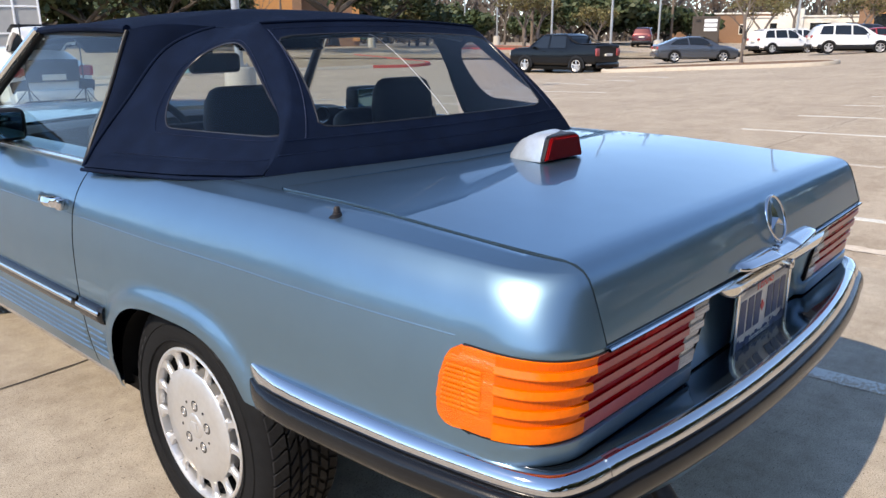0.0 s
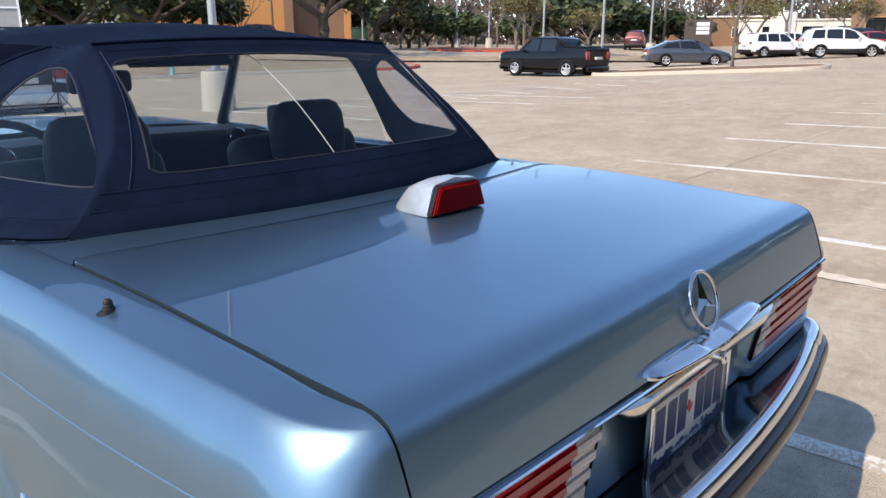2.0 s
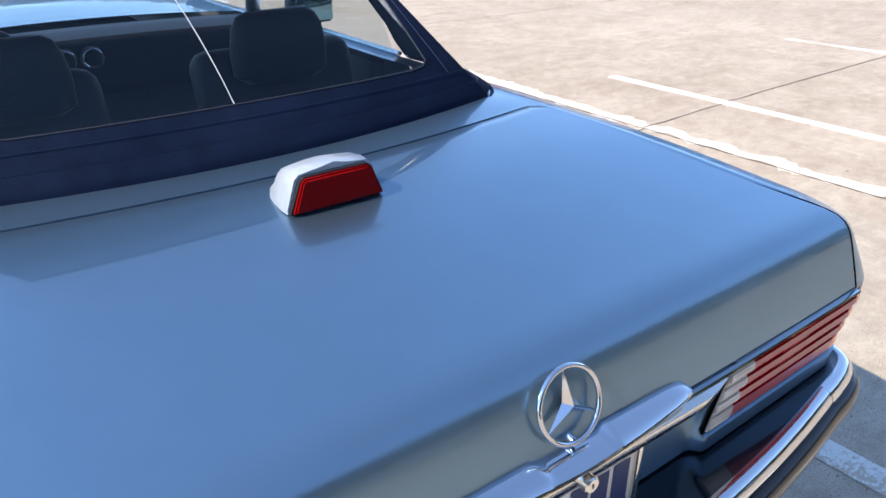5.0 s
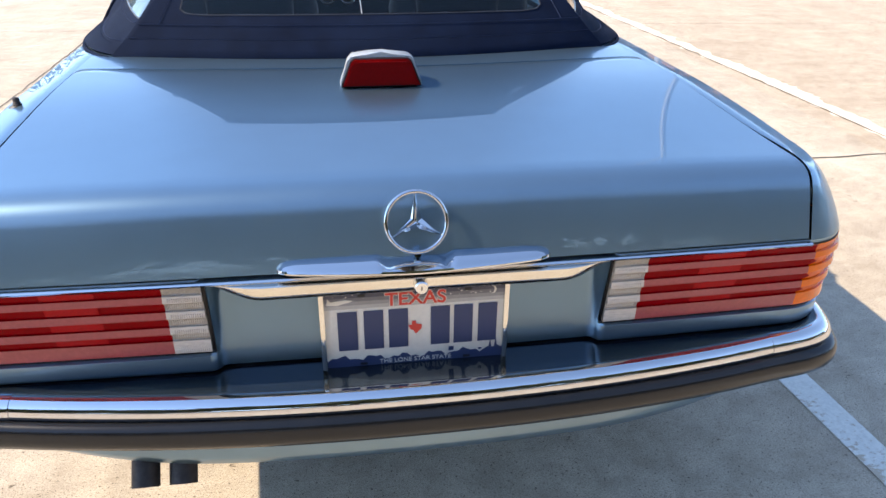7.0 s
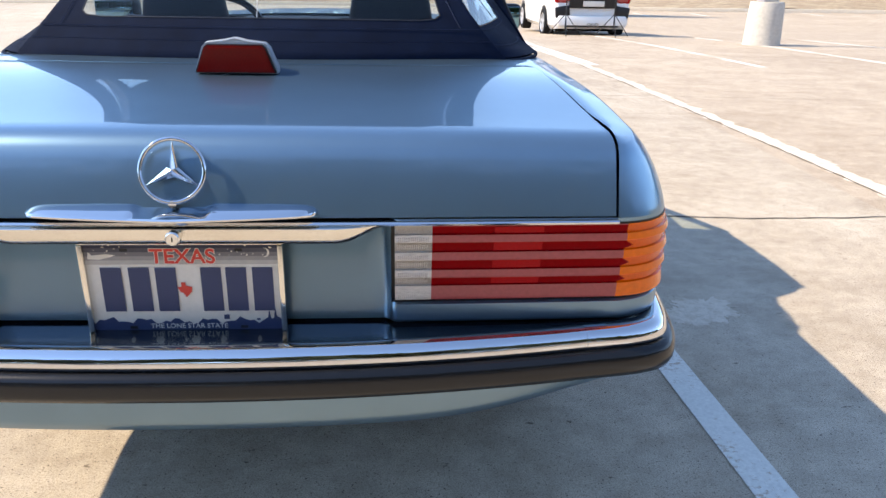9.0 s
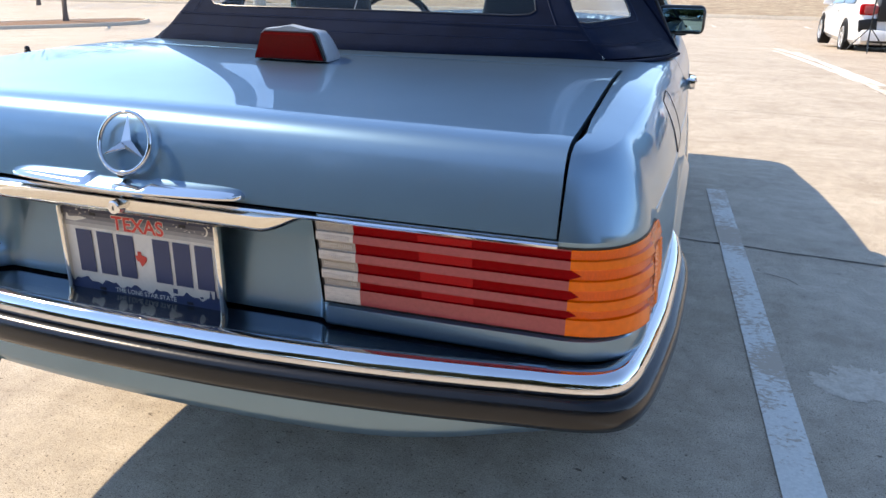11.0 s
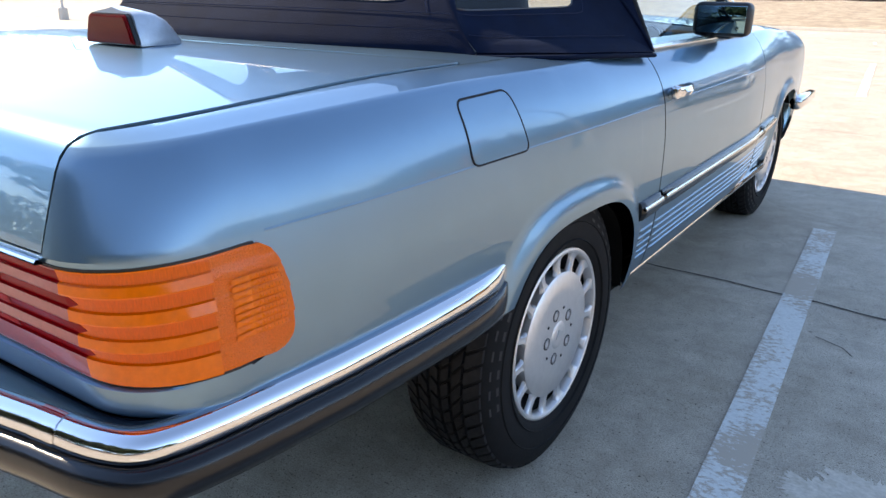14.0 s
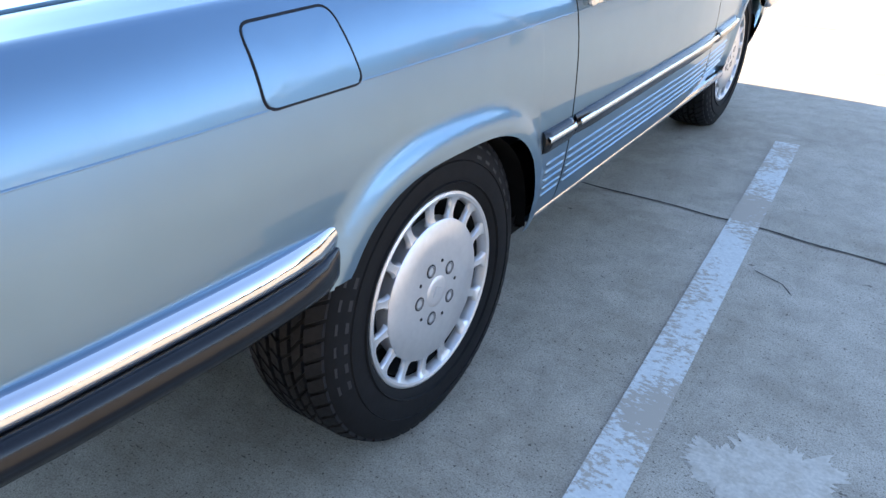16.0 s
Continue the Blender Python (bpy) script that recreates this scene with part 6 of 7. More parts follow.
def pale_patch(cx, cy, rx, ry, seed):
    """A thin, paler film with a ragged edge, painted for sunlight reflected onto the concrete."""
    b = bmesh.new()
    rows = []
    for k in range(180):
        a = k * math.tau / 180
        e = 1 + sum(h * noise.noise(Vector((math.cos(a) * f, math.sin(a) * f, seed))) for h, f in ((0.5, 1.6), (0.30, 6.0), (0.24, 17.0)))
        rows.append([(cx + rx * e * q * math.cos(a), cy + ry * e * q * math.sin(a), lot_z(cx, cy) + 0.0024 - 0.0012 * q) for q in (1.0, 0.6, 0.2, 0.01)])
    grid(b, rows, close_u=True)
    return tagged(part("pale_patch", b, M_SUNPATCH, None, smooth=False), "paler patch of reflected sunlight coloured onto the concrete", "stain", "", "structure")


pale_patch(1.37, 1.27, 0.09, 0.07, 3.0)
pale_patch(1.47, 1.32, 0.09, 0.11, 7.0)
crack([(2.9, 10.5, 0), (9, 10.4, 0), (18, 10.6, 0)], 0.010)
crack([(-12, 12.0, 0), (2.8, 12.0, 0)], 0.010)


# kerbs, islands and the dry strip along the far side
def kerb(pts, name="kerb", mat=M_KERB, h=0.15, w=0.16, label="pale concrete kerb along the lot", closed=False):
    run = resample(pts, max(4, int(sum((Vector(b) - Vector(a)).length for a, b in zip(pts, pts[1:])) / 0.6)))
    b = bmesh.new()
    rows = []
    for i, p in enumerate(run):
        d = (run[min(i + 1, len(run) - 1)] - run[max(0, i - 1)]).normalized()
        s = Vector((-d.y, d.x, 0))
        z = lot_z(p.x, p.y)
        rows.append([(p.x + s.x * q, p.y + s.y * q, z + hh) for q, hh in ((-w / 2 - 0.015, -0.03), (-w / 2, h - 0.03), (-w / 2 + 0.03, h), (w / 2 - 0.02, h), (w / 2, h - 0.02), (w / 2, -0.03))])
    vs = grid(b, rows)
    if not closed:
        b.faces.new(vs[0])
        b.faces.new(vs[-1][::-1])
    return tagged(part(name, b, mat, None), label, "kerb", "", "structure")


def fill(pts, name, mat, lift, label, category="ground"):
    b = bmesh.new()
    c = sum((Vector(p) for p in pts), Vector()) / len(pts)
    vs = [b.verts.new((p[0], p[1], lot_z(p[0], p[1]) + lift)) for p in pts]
    mid = [b.verts.new((c.x + (p[0] - c.x) * 0.5, c.y + (p[1] - c.y) * 0.5, lot_z(c.x + (p[0] - c.x) * 0.5, c.y + (p[1] - c.y) * 0.5) + lift + 0.03)) for p in pts]
    cv = b.verts.new((c.x, c.y, lot_z(c.x, c.y) + lift + 0.05))
    for i in range(len(vs)):
        j = (i + 1) % len(vs)
        b.faces.new((vs[i], vs[j], mid[j], mid[i]))
        b.faces.new((mid[i], mid[j], cv))
    return tagged(part(name, b, mat, None), label, category, "", "structure")


front = [(-60, 42, 0), (-30, 39, 0), (-8, 36.5, 0), (5, 33.8, 0), (12, 31.6, 0), (19.0, 30.6, 0), (25.3, 29.1, 0)]
kerb(front)
end = spline([(25.3, 29.1, 0), (27.4, 28.4, 0), (29.4, 28.9, 0), (30.2, 30.8, 0), (31.0, 37.0, 0)], 5)
kerb([tuple(p) for p in end], "red_kerb", M_REDKERB, label="kerb end painted faded red")
b = bmesh.new()
run = resample(front + [tuple(p) for p in end[1:14]], 60)
rows = []
for p in run:
    row = []
    for k in range(9):
        t = k / 8
        y = p.y + 0.1 + t * (60 - p.y)
        row.append((p.x * (1 + 0.25 * t), y, lot_z(p.x, p.y) + 0.13 + 0.9 * t + 0.10 * noise.noise(Vector((p.x * 0.4, y * 0.4, 0)))))
    rows.append(row)
grid(b, rows)
tagged(part("verge", b, M_DIRT, None), "strip of dry grass and bare dirt behind the kerb", "ground", kind="structure")


def island(c, ang, length, width, label="raised kerbed island with brown mulch", red=False):
    u = Vector((math.cos(radians(ang)), math.sin(radians(ang)), 0))
    v = Vector((-u.y, u.x, 0))
    ring = []
    for k in range(36):
        a = k * math.tau / 36
        ring.append(c + u * (length / 2) * math.copysign(abs(math.cos(a)) ** 0.45, math.cos(a)) + v * (width / 2) * math.copysign(abs(math.sin(a)) ** 0.7, math.sin(a)))
    kerb([tuple(p) for p in ring + ring[:2]], "island_kerb", M_REDKERB if red else M_KERB, label="kerb round a planted island")
    fill([c + (p - c) * 0.97 for p in ring], "island_bed", M_MULCH, 0.12, label)


island(Vector((31.0, 13.2, lot_z(31.0, 13.2))), -76, 9.6, 4.6)
island(spot(133.6, 36), 30, 7.5, 2.8)
island(spot(37.5, 62), -45, 12, 4.0, red=True)
island(spot(102, 60), 10, 16, 3.0)
bmx = spot(20.5, 60)
fill([tuple(bmx + Vector((math.cos(a) * 30, math.sin(a) * 3.5 + math.cos(a) * -18, 0))) for a in [k * math.tau / 24 for k in range(24)]], "far_verge", M_DIRT, 0.10, "dry grass verge beyond the parked cars")


# ---------------------------------------------------------------- lamp posts and poles
def lamp_post(p, h=9.0, base_h=0.80, base_r=0.33, label="grey lamp post on a round concrete base", arm=True, turn=0.0):
    t = thing("lamp_post", label, "lamp post", "lamp posts", p)
    b = bmesh.new()
    lathe(b, [(0.0, -0.05), (base_r * 1.06, -0.05), (base_r * 1.04, 0.1), (base_r * 0.98, base_h * 0.8), (base_r * 0.95, base_h - 0.03), (base_r * 0.92, base_h), (0.0, base_h + 0.01)], 32, "z")
    part("base", b, M_PILLAR, t)
    b = bmesh.new()
    tube(b, [(0, 0, base_h), (0, 0, base_h + h * 0.5), (0, 0, base_h + h)], [0.085, 0.075, 0.06], 14)
    part("post", b, M_POLE, t)
    b = bmesh.new()
    box(b, (0, 0, base_h + 0.03), (0.30, 0.30, 0.04), 0.008)
    foot = part("foot_plate", b, M_POLE, t)
    for sx in (-0.11, 0.11):
        for sy in (-0.11, 0.11):
            b = bmesh.new()
            lathe(b, [(0.0, 0.05), (0.02, 0.05), (0.02, 0.0)], 8, "z", (sx, sy, base_h + 0.04))
            part("anchor_bolt", b, M_POLE, foot)
    b = bmesh.new()
    box(b, (math.cos(turn) * 0.5, math.sin(turn) * 0.5, base_h + h), (0.9 if abs(math.cos(turn)) > 0.5 else 0.3, 0.3 if abs(math.cos(turn)) > 0.5 else 0.9, 0.12), 0.03)
    part("lamp_head", b, M_POLE, t)
    return t


near = Vector((7.33, 13.5, lot_z(7.33, 13.5)))
lamp_post(near)
for az, d, h in ((30.3, 50, 9), (26.9, 64, 9), (41.0, 75, 9), (34.6, 58, 9), (38.6, 72, 8), (17.8, 60, 9), (48.0, 66, 9), (120, 42, 9), (150, 60, 9), (-20, 40, 9), (-5, 55, 9), (2, 22, 9)):
    lamp_post(spot(az, d), h, 0.8, 0.33)


def utility_pole(p, h=9.0):
    t = thing("utility_pole", "weathered wooden utility pole with a crossarm", "utility pole", "utility poles", p)
    b = bmesh.new()
    tube(b, [(0, 0, -0.1), (0, 0, h)], [0.15, 0.10], 10)
    part("pole", b, M_WOODPOLE, t)
    b = bmesh.new()
    box(b, (0, 0, h - 0.5), (1.6, 0.1, 0.12), 0.01)
    part("crossarm", b, M_WOODPOLE, t)
    return t


wire_pts = [spot(az, d) for az, d in ((66, 84), (54.5, 76), (43.8, 72), (36, 70), (26, 82), (14, 92))]
for p in wire_pts:
    utility_pole(p, 9.0)
for i, (a, c) in enumerate(zip(wire_pts, wire_pts[1:])):
    for dz in (8.4, 5.6):
        b = bmesh.new()
        tube(b, [a.lerp(c, t) + Vector((0, 0, dz - 1.2 * 4 * t * (1 - t))) for t in np.linspace(0, 1, 12)], 0.025, 4)
        part("power_line", b, M_BLACK, None)
        o = bpy.context.scene.collection.objects[-1]
        tagged(o, "thin black overhead power line between wooden poles", "cable", "power lines")


# ---------------------------------------------------------------- trees
def grow(bm, p, d, length, r, depth, rng, tips, n_child=3, spread=0.6, sides=6):
    q = p + d * length * 0.55 + Vector((rng.uniform(-1, 1), rng.uniform(-1, 1), rng.uniform(-0.3, 0.6))) * length * 0.06
    e = q + (d + Vector((rng.uniform(-1, 1), rng.uniform(-1, 1), rng.uniform(-0.2, 0.5))) * 0.18).normalized() * length * 0.5
    tube(bm, [p, q, e], [r, r * 0.82, r * 0.62], sides, cap=False)
    tips.append((e, depth))
    if depth == 0:
        return
    for k in range(n_child):
        a = k * math.tau / n_child + rng.uniform(-0.6, 0.6)
        side = Vector((math.cos(a), math.sin(a), rng.uniform(-0.1, 0.5)))
        grow(bm, e if k else q.lerp(e, 0.7), (d * 0.75 + side * spread).normalized(), length * rng.uniform(0.62, 0.82), r * 0.58, depth - 1, rng, tips, n_child, spread, max(3, sides - 1))


def leaf_cloud(bm, centres, count, size, rng, spread):
    for _ in range(count):
        c = rng.choice(centres)
        v = Vector((rng.gauss(0, 1), rng.gauss(0, 1), rng.gauss(0, 0.75))) * spread
        p = c + v
        u = Vector((rng.uniform(-1, 1), rng.uniform(-1, 1), rng.uniform(-0.6, 0.6))).normalized()
        w = u.orthogonal().normalized()
        w.rotate(Matrix.Rotation(rng.uniform(0, math.tau), 3, u))
        s = size * rng.uniform(0.6, 1.35)
        bm.faces.new([bm.verts.new(p + x) for x in (u * s, w * s * 0.6, -u * s, -w * s * 0.6)])


def tree(p, h, kind, seed, label, trunk_h=None, width=1.0, leaves=2600, leaf=0.16, name="tree"):
    rng = random.Random(seed)
    t = thing(name, label, "tree", "trees round the lot", p)
    trunk_h = trunk_h or h * 0.28
    tips = []
    b = bmesh.new()
    r = h * (0.032 if kind in ("oak", "olive") else 0.016)
    bark = M_BARK if kind in ("oak",) else M_GREYBARK
    tube(b, [(0, 0, -0.1), (0.03 * h * 0.3, 0, trunk_h * 0.5), (0, 0.02, trunk_h)], [r * 1.35, r * 1.05, r], 9)
    n = 4 if kind == "oak" else 3
    depth = 3 if kind in ("bare", "brown") else 2
    for k in range(n):
        a = k * math.tau / n + rng.uniform(-0.4, 0.4)
        up = 0.75 if kind == "oak" else 1.3
        grow(b, Vector((0, 0, trunk_h * rng.uniform(0.85, 1.0))), Vector((math.cos(a) * width, math.sin(a) * width, up)).normalized(), h * 0.26, r * 0.6, depth, rng, tips, 3, 0.55 * width)
    part("trunk", b, bark, t)
    if kind == "bare":
        b = bmesh.new()
        ends = [q for q, d in tips if d == 0]
        for q in ends:
            for _ in range(5):
                d = Vector((rng.gauss(0, 0.6), rng.gauss(0, 0.6), rng.uniform(0.0, 1.0))).normalized()
                e = q + d * h * rng.uniform(0.05, 0.10)
                s = d.orthogonal().normalized() * 0.008
                b.faces.new([b.verts.new(x) for x in (q - s, q + s, e)])
                for _k in range(2):
                    m2 = q.lerp(e, rng.uniform(0.3, 0.8))
                    e2 = m2 + (d + Vector((rng.gauss(0, 0.6), rng.gauss(0, 0.6), rng.gauss(0, 0.4)))).normalized() * h * 0.04
                    b.faces.new([b.verts.new(x) for x in (m2 - s * 0.7, m2 + s * 0.7, e2)])
        part("twigs", b, M_TWIG, t, smooth=False, kind="stuff")
        return t
    b = bmesh.new()
    cs = [q for q, d in tips if d <= 1]
    leaf_cloud(b, cs, leaves, leaf, rng, h * (0.055 if kind == "oak" else 0.045))
    part("crown", b, {"oak": M_OAK, "olive": M_OLIVE, "brown": M_BROWN}[kind], t, smooth=False, kind="stuff")
    return t


OAK = "dark green live oak with a dense spreading crown"
for i, (az, d, h, w) in enumerate(((50.9, 55, 12.0, 1.3), (62.9, 60, 10.5, 1.4), (67.6, 62, 10, 1.4), (60.2, 70, 8.5, 1.2), (47.0, 64, 8.5, 1.3), (44.6, 72, 6.6, 1.2), (41.3, 78, 6.4, 1.4), (33.0, 76, 7.8, 1.2), (31.2, 80, 8.4, 1.3), (28.4, 84, 6.6, 1.2), (26.4, 86, 6.2, 1.2), (71.5, 66, 9, 1.3), (36.2, 96, 5.6, 1.3), (43.2, 90, 6, 1.2), (48.8, 84, 8, 1.3), (64.8, 82, 9, 1.3), (24.6, 92, 5.4, 1.2))):
    tree(spot(az, d, 0.5 if az > 45 else 0.0), h, "oak", 10 + i, OAK, h * (0.17 if d < 65 else 0.10), w, 4200 if d < 65 else 5200, 0.22 if d < 65 else 0.32, "live_oak")
# unseen oaks out of view, added to darken what the tail reflects
for i, (x, y, h) in enumerate(((-26, -27, 10), (-17, -20, 13), (-9, -18, 13), (-1, -17, 13.5), (7, -17, 13), (15, -18.5, 13), (23, -19, 13), (30, -17, 13.5), (36, -11, 13), (24, -33, 12), (5, -35, 12))):
    tree(Vector((x, y, lot_z(x, y))), h, "oak", 120 + i, OAK, h * 0.10, 1.35, 5600, 0.032 * h, "live_oak")
for i, (az, d, h) in enumerate(((36.6, 63, 5.2), (35.6, 64, 5.0), (31.3, 58, 3.9), (19.9, 68, 5.4), (14.0, 70, 4.8), (45.2, 70, 3.4))):
    tree(spot(az, d), h, "olive", 40 + i, "small tree with thin olive-yellow leaves", h * 0.3, 1.0, 1500, 0.10, "small_tree")
tree(Vector((33.2, 12.9, lot_z(33.2, 12.9) + 0.12)), 4.4, "brown", 60, "slender tree with dry brown leaves on the island", 2.1, 0.8, 700, 0.08, "small_tree")
tree(spot(21.0, 70), 6.0, "brown", 61, "tree with dry brown leaves beyond the lot", 1.6, 1.0, 1100, 0.10, "small_tree")
for i, (az, d, h) in enumerate(((56.7, 62, 5.5), (38.0, 74, 6), (39.6, 80, 6), (24.0, 78, 8), (18.0, 84, 9), (133.0, 36, 7.5), (135, 52, 7), (146, 58, 7), (128, 60, 7), (160, 50, 7))):
    tree(spot(az, d, 0.1), h, "bare", 80 + i, "bare winter tree with fine grey branches", h * 0.3, 0.9, 0, 0.1, "bare_tree")

# far belt of winter woods, past counting
rng = random.Random(5)
b = bmesh.new()
for k in range(680):
    a = k * math.tau / 680 + rng.uniform(-0.004, 0.004)
    d = rng.uniform(105, 150)
    c = Vector((math.cos(a) * d, math.sin(a) * d, lot_z(math.cos(a) * d, math.sin(a) * d)))
    h = rng.uniform(7.0, 10.5)
    tube(b, [c, c + Vector((rng.uniform(-0.5, 0.5), 0, h * 0.7))], [0.16, 0.05], 4, cap=False)
    for _ in range(190):
        q = c + Vector((rng.gauss(0, 1.9), rng.gauss(0, 1.9), h * rng.uniform(0.0, 1.0) ** 1.35))
        u = Vector((rng.gauss(0, 0.5), rng.gauss(0, 0.5), 1)).normalized() * rng.uniform(0.6, 1.8)
        s = u.orthogonal().normalized() * rng.uniform(0.10, 0.42)
        s.rotate(Matrix.Rotation(rng.uniform(0, math.tau), 3, u.normalized()))
        b.faces.new([b.verts.new(x) for x in (q - s, q + s, q + u)])
tagged(part("far_woods", b, M_TWIG, None, smooth=False), "distant belt of bare winter woods", "woods", kind="stuff")


# ---------------------------------------------------------------- buildings and street furniture
def wall_building(name, label, p, ang, w, depth, h, mat, windows=(), step=None, trim=M_WHITEWALL):
    t = thing(name, label, "building", "", p)
    t.rotation_euler = (0, 0, radians(ang))
    b = bmesh.new()
    box(b, (0, depth / 2, h / 2 - 0.3), (w, depth, h + 0.6), 0.04)
    part("wall", b, mat, t, smooth=False)
    b = bmesh.new()
    box(b, (0, depth / 2, h + 0.08), (w + 0.3, depth + 0.3, 0.18), 0.03)
    part("roof_edge", b, trim, t, smooth=False)
    if step:
        sx, sw, sh, sm = step
        b = bmesh.new()
        box(b, (sx, depth / 2, sh / 2), (sw, depth + 0.5, sh), 0.04)
        part("raised_front", b, sm, t, smooth=False)
    for cx, cz, ww, hh in windows:
        b = bmesh.new()
        box(b, (cx, -0.02, cz), (ww + 0.16, 0.08, hh + 0.16), 0.02)
        f = part("window", b, trim, t, smooth=False)
        b = bmesh.new()
        box(b, (cx, -0.055, cz), (ww, 0.03, hh), 0.01)
        part("pane", b, M_DARKGLASS, f, smooth=False)
    return t


wall_building("orange_building", "tall orange stucco building with one dark window", spot(55.5, 76, 0.5), -38, 6.6, 10, 11.0, M_ORANGE, ((0.6, 6.6, 1.5, 2.2),), (2.9, 0.9, 10.8, M_TAN), M_TAN)
wall_building("brick_building", "brown brick wing with an orange end bay", spot(51.0, 77.5, 0.5), -38, 5.8, 9, 10.5, M_TAN, (), (2.6, 0.7, 10.4, M_ORANGE), M_TAN)
wall_building("tan_wing", "low tan stucco wing shaded by live oaks", spot(60.0, 76, 0.4), -30, 6.6, 8, 4.6, M_ORANGE, ((-1.6, 2.2, 1.2, 1.4), (1.4, 2.2, 1.2, 1.4)), None, M_TAN)
wall_building("white_building", "low white shop building with a stepped front", spot(17.0, 92), -73, 13.0, 10, 2.9, M_WHITEWALL, ((-3, 1.6, 2.0, 1.4), (1, 1.6, 2.0, 1.4), (4.2, 1.6, 1.6, 1.4)), (-2.0, 2.6, 3.8, M_WHITEWALL))
wall_building("brick_shop", "red brick shop building at the lot's edge", spot(10.5, 78), -80, 10.0, 8, 6.0, M_TAN, ((-3, 1.8, 1.6, 1.8), (0, 1.8, 1.6, 1.8), (3, 1.8, 1.6, 1.8)), None, M_ORANGE)
wall_building("grey_building", "low grey metal-clad building behind the oaks", spot(63.5, 92), -28, 16.0, 8, 4.6, M_GREYWALL, ((-4, 2, 1.5, 1.2), (0, 2, 1.5, 1.2), (4, 2, 1.5, 1.2)))
wall_building("dark_house", "low dark house with a shallow roof", spot(22.5, 96), -68, 12.0, 8, 3.2, M_TAN, ((-3, 1.5, 1.4, 1.0), (2.5, 1.5, 1.4, 1.0)))

sp = spot(23.7, 66)
sign = thing("pylon_sign", "brown stone pylon sign with three white panels", "sign", "", sp)
sign.rotation_euler = (0, 0, radians(-62))
b = bmesh.new()
box(b, (0, 0, 1.35), (2.1, 0.5, 2.7), 0.04)
part("body", b, M_SIGNDARK, sign, smooth=False)
for k in range(3):
    b = bmesh.new()
    box(b, (0.35, -0.27, 2.35 - 0.34 * k), (1.0, 0.06, 0.27), 0.01)
    part("panel", b, M_WHITE, sign, smooth=False)
for k in range(2):
    b = bmesh.new()
    box(b, (-0.6, -0.26, 2.42 - 0.14 * k), (0.42, 0.03, 0.06))
    part("sign_bar", b, M_BLACK, sign, smooth=False)

ub = thing("utility_box", "dark green utility cabinet on the verge", "utility box", "", spot(48.25, 72, 0.7))
b = bmesh.new()
box(b, (0, 0, 0.55), (1.5, 0.9, 1.2), 0.04, Matrix.Rotation(radians(-40), 4, "Z"))
part("body", b, M_GREENBOX, ub)
b = bmesh.new()
box(b, (0, 0, 1.17), (1.6, 1.0, 0.08), 0.03, Matrix.Rotation(radians(-40), 4, "Z"))
part("lid", b, M_GREENBOX, ub)

hy = thing("fire_hydrant", "pale blue-green fire hydrant on the dirt verge", "hydrant", "", Vector((15.6, 30.6, lot_z(15.6, 30.6) + 0.16)))
b = bmesh.new()
lathe(b, [(0.0, 0.0), (0.16, 0.0), (0.16, 0.05), (0.10, 0.06), (0.095, 0.5), (0.13, 0.52), (0.12, 0.62), (0.06, 0.70), (0.0, 0.74)], 18, "z")
hyd = material("hydrant_paint", (0.25, 0.45, 0.48), 0.5, vary=0.15, scale=8)
part("body", b, hyd, hy)
b = bmesh.new()
tube(b, [(-0.17, 0, 0.42), (0.17, 0, 0.42)], 0.055, 10)
part("outlet", b, hyd, hy)

# white lattice screen standing beyond the hatchback
sc = thing("lattice_screen", "tall white framed lattice screen", "screen", "", Vector((7.6, 29.4, lot_z(7.6, 29.4))))
sc.rotation_euler = (0, 0, radians(-25))
for k in range(5):
    b = bmesh.new()
    box(b, (-1.6 + 0.8 * k, 0, 1.9), (0.07, 0.07, 3.9), 0.01)
    part("upright", b, M_WHITE, sc, smooth=False)
for k in range(5):
    b = bmesh.new()
    box(b, (0, 0, 0.1 + 0.92 * k), (3.27, 0.055, 0.06), 0.01)
    part("rail", b, M_WHITE, sc, smooth=False)
for k in range(4):
    b = bmesh.new()
    box(b, (-1.2 + 0.8 * k, 0.02, 1.9), (0.73, 0.01, 3.7))
    part("infill_panel", b, M_GREYWALL, sc, smooth=False)


# ---------------------------------------------------------------- parked vehicles
def vehicle_wheel(parent, c, r, side, alloy=True):
    b = bmesh.new()
    w = 0.11
    lathe(b, [(r * 0.64, w), (r * 0.72, w + 0.012), (r * 0.92, w + 0.006), (r, w - 0.03), (r, -w), (r * 0.64, -w)], 28)
    if side < 0:
        bmesh.ops.rotate(b, matrix=Matrix.Rotation(math.pi, 3, "Z"), verts=b.verts[:])
    bmesh.ops.translate(b, vec=c, verts=b.verts[:])
    ty = part("tyre", b, M_TYRE, parent)
    b = bmesh.new()
    lathe(b, [(r * 0.60, w - 0.005), (r * 0.65, w + 0.006), (r * 0.67, w), (r * 0.62, -0.02), (0.0, -0.03)], 28)
    for k in range(5):
        a = k * math.tau / 5
        vs = box(b, (w - 0.012, 0, r * 0.33), (0.024, r * 0.17, r * 0.62), 0.006)
        bmesh.ops.rotate(b, matrix=Matrix.Rotation(a, 3, "X"), verts=vs)
    lathe(b, [(0.0, w + 0.004), (r * 0.13, w + 0.002), (r * 0.16, w - 0.02)], 16)
    if side < 0:
        bmesh.ops.rotate(b, matrix=Matrix.Rotation(math.pi, 3, "Z"), verts=b.verts[:])
    bmesh.ops.translate(b, vec=c, verts=b.verts[:])
    part("rim", b, M_ALLOY, ty)


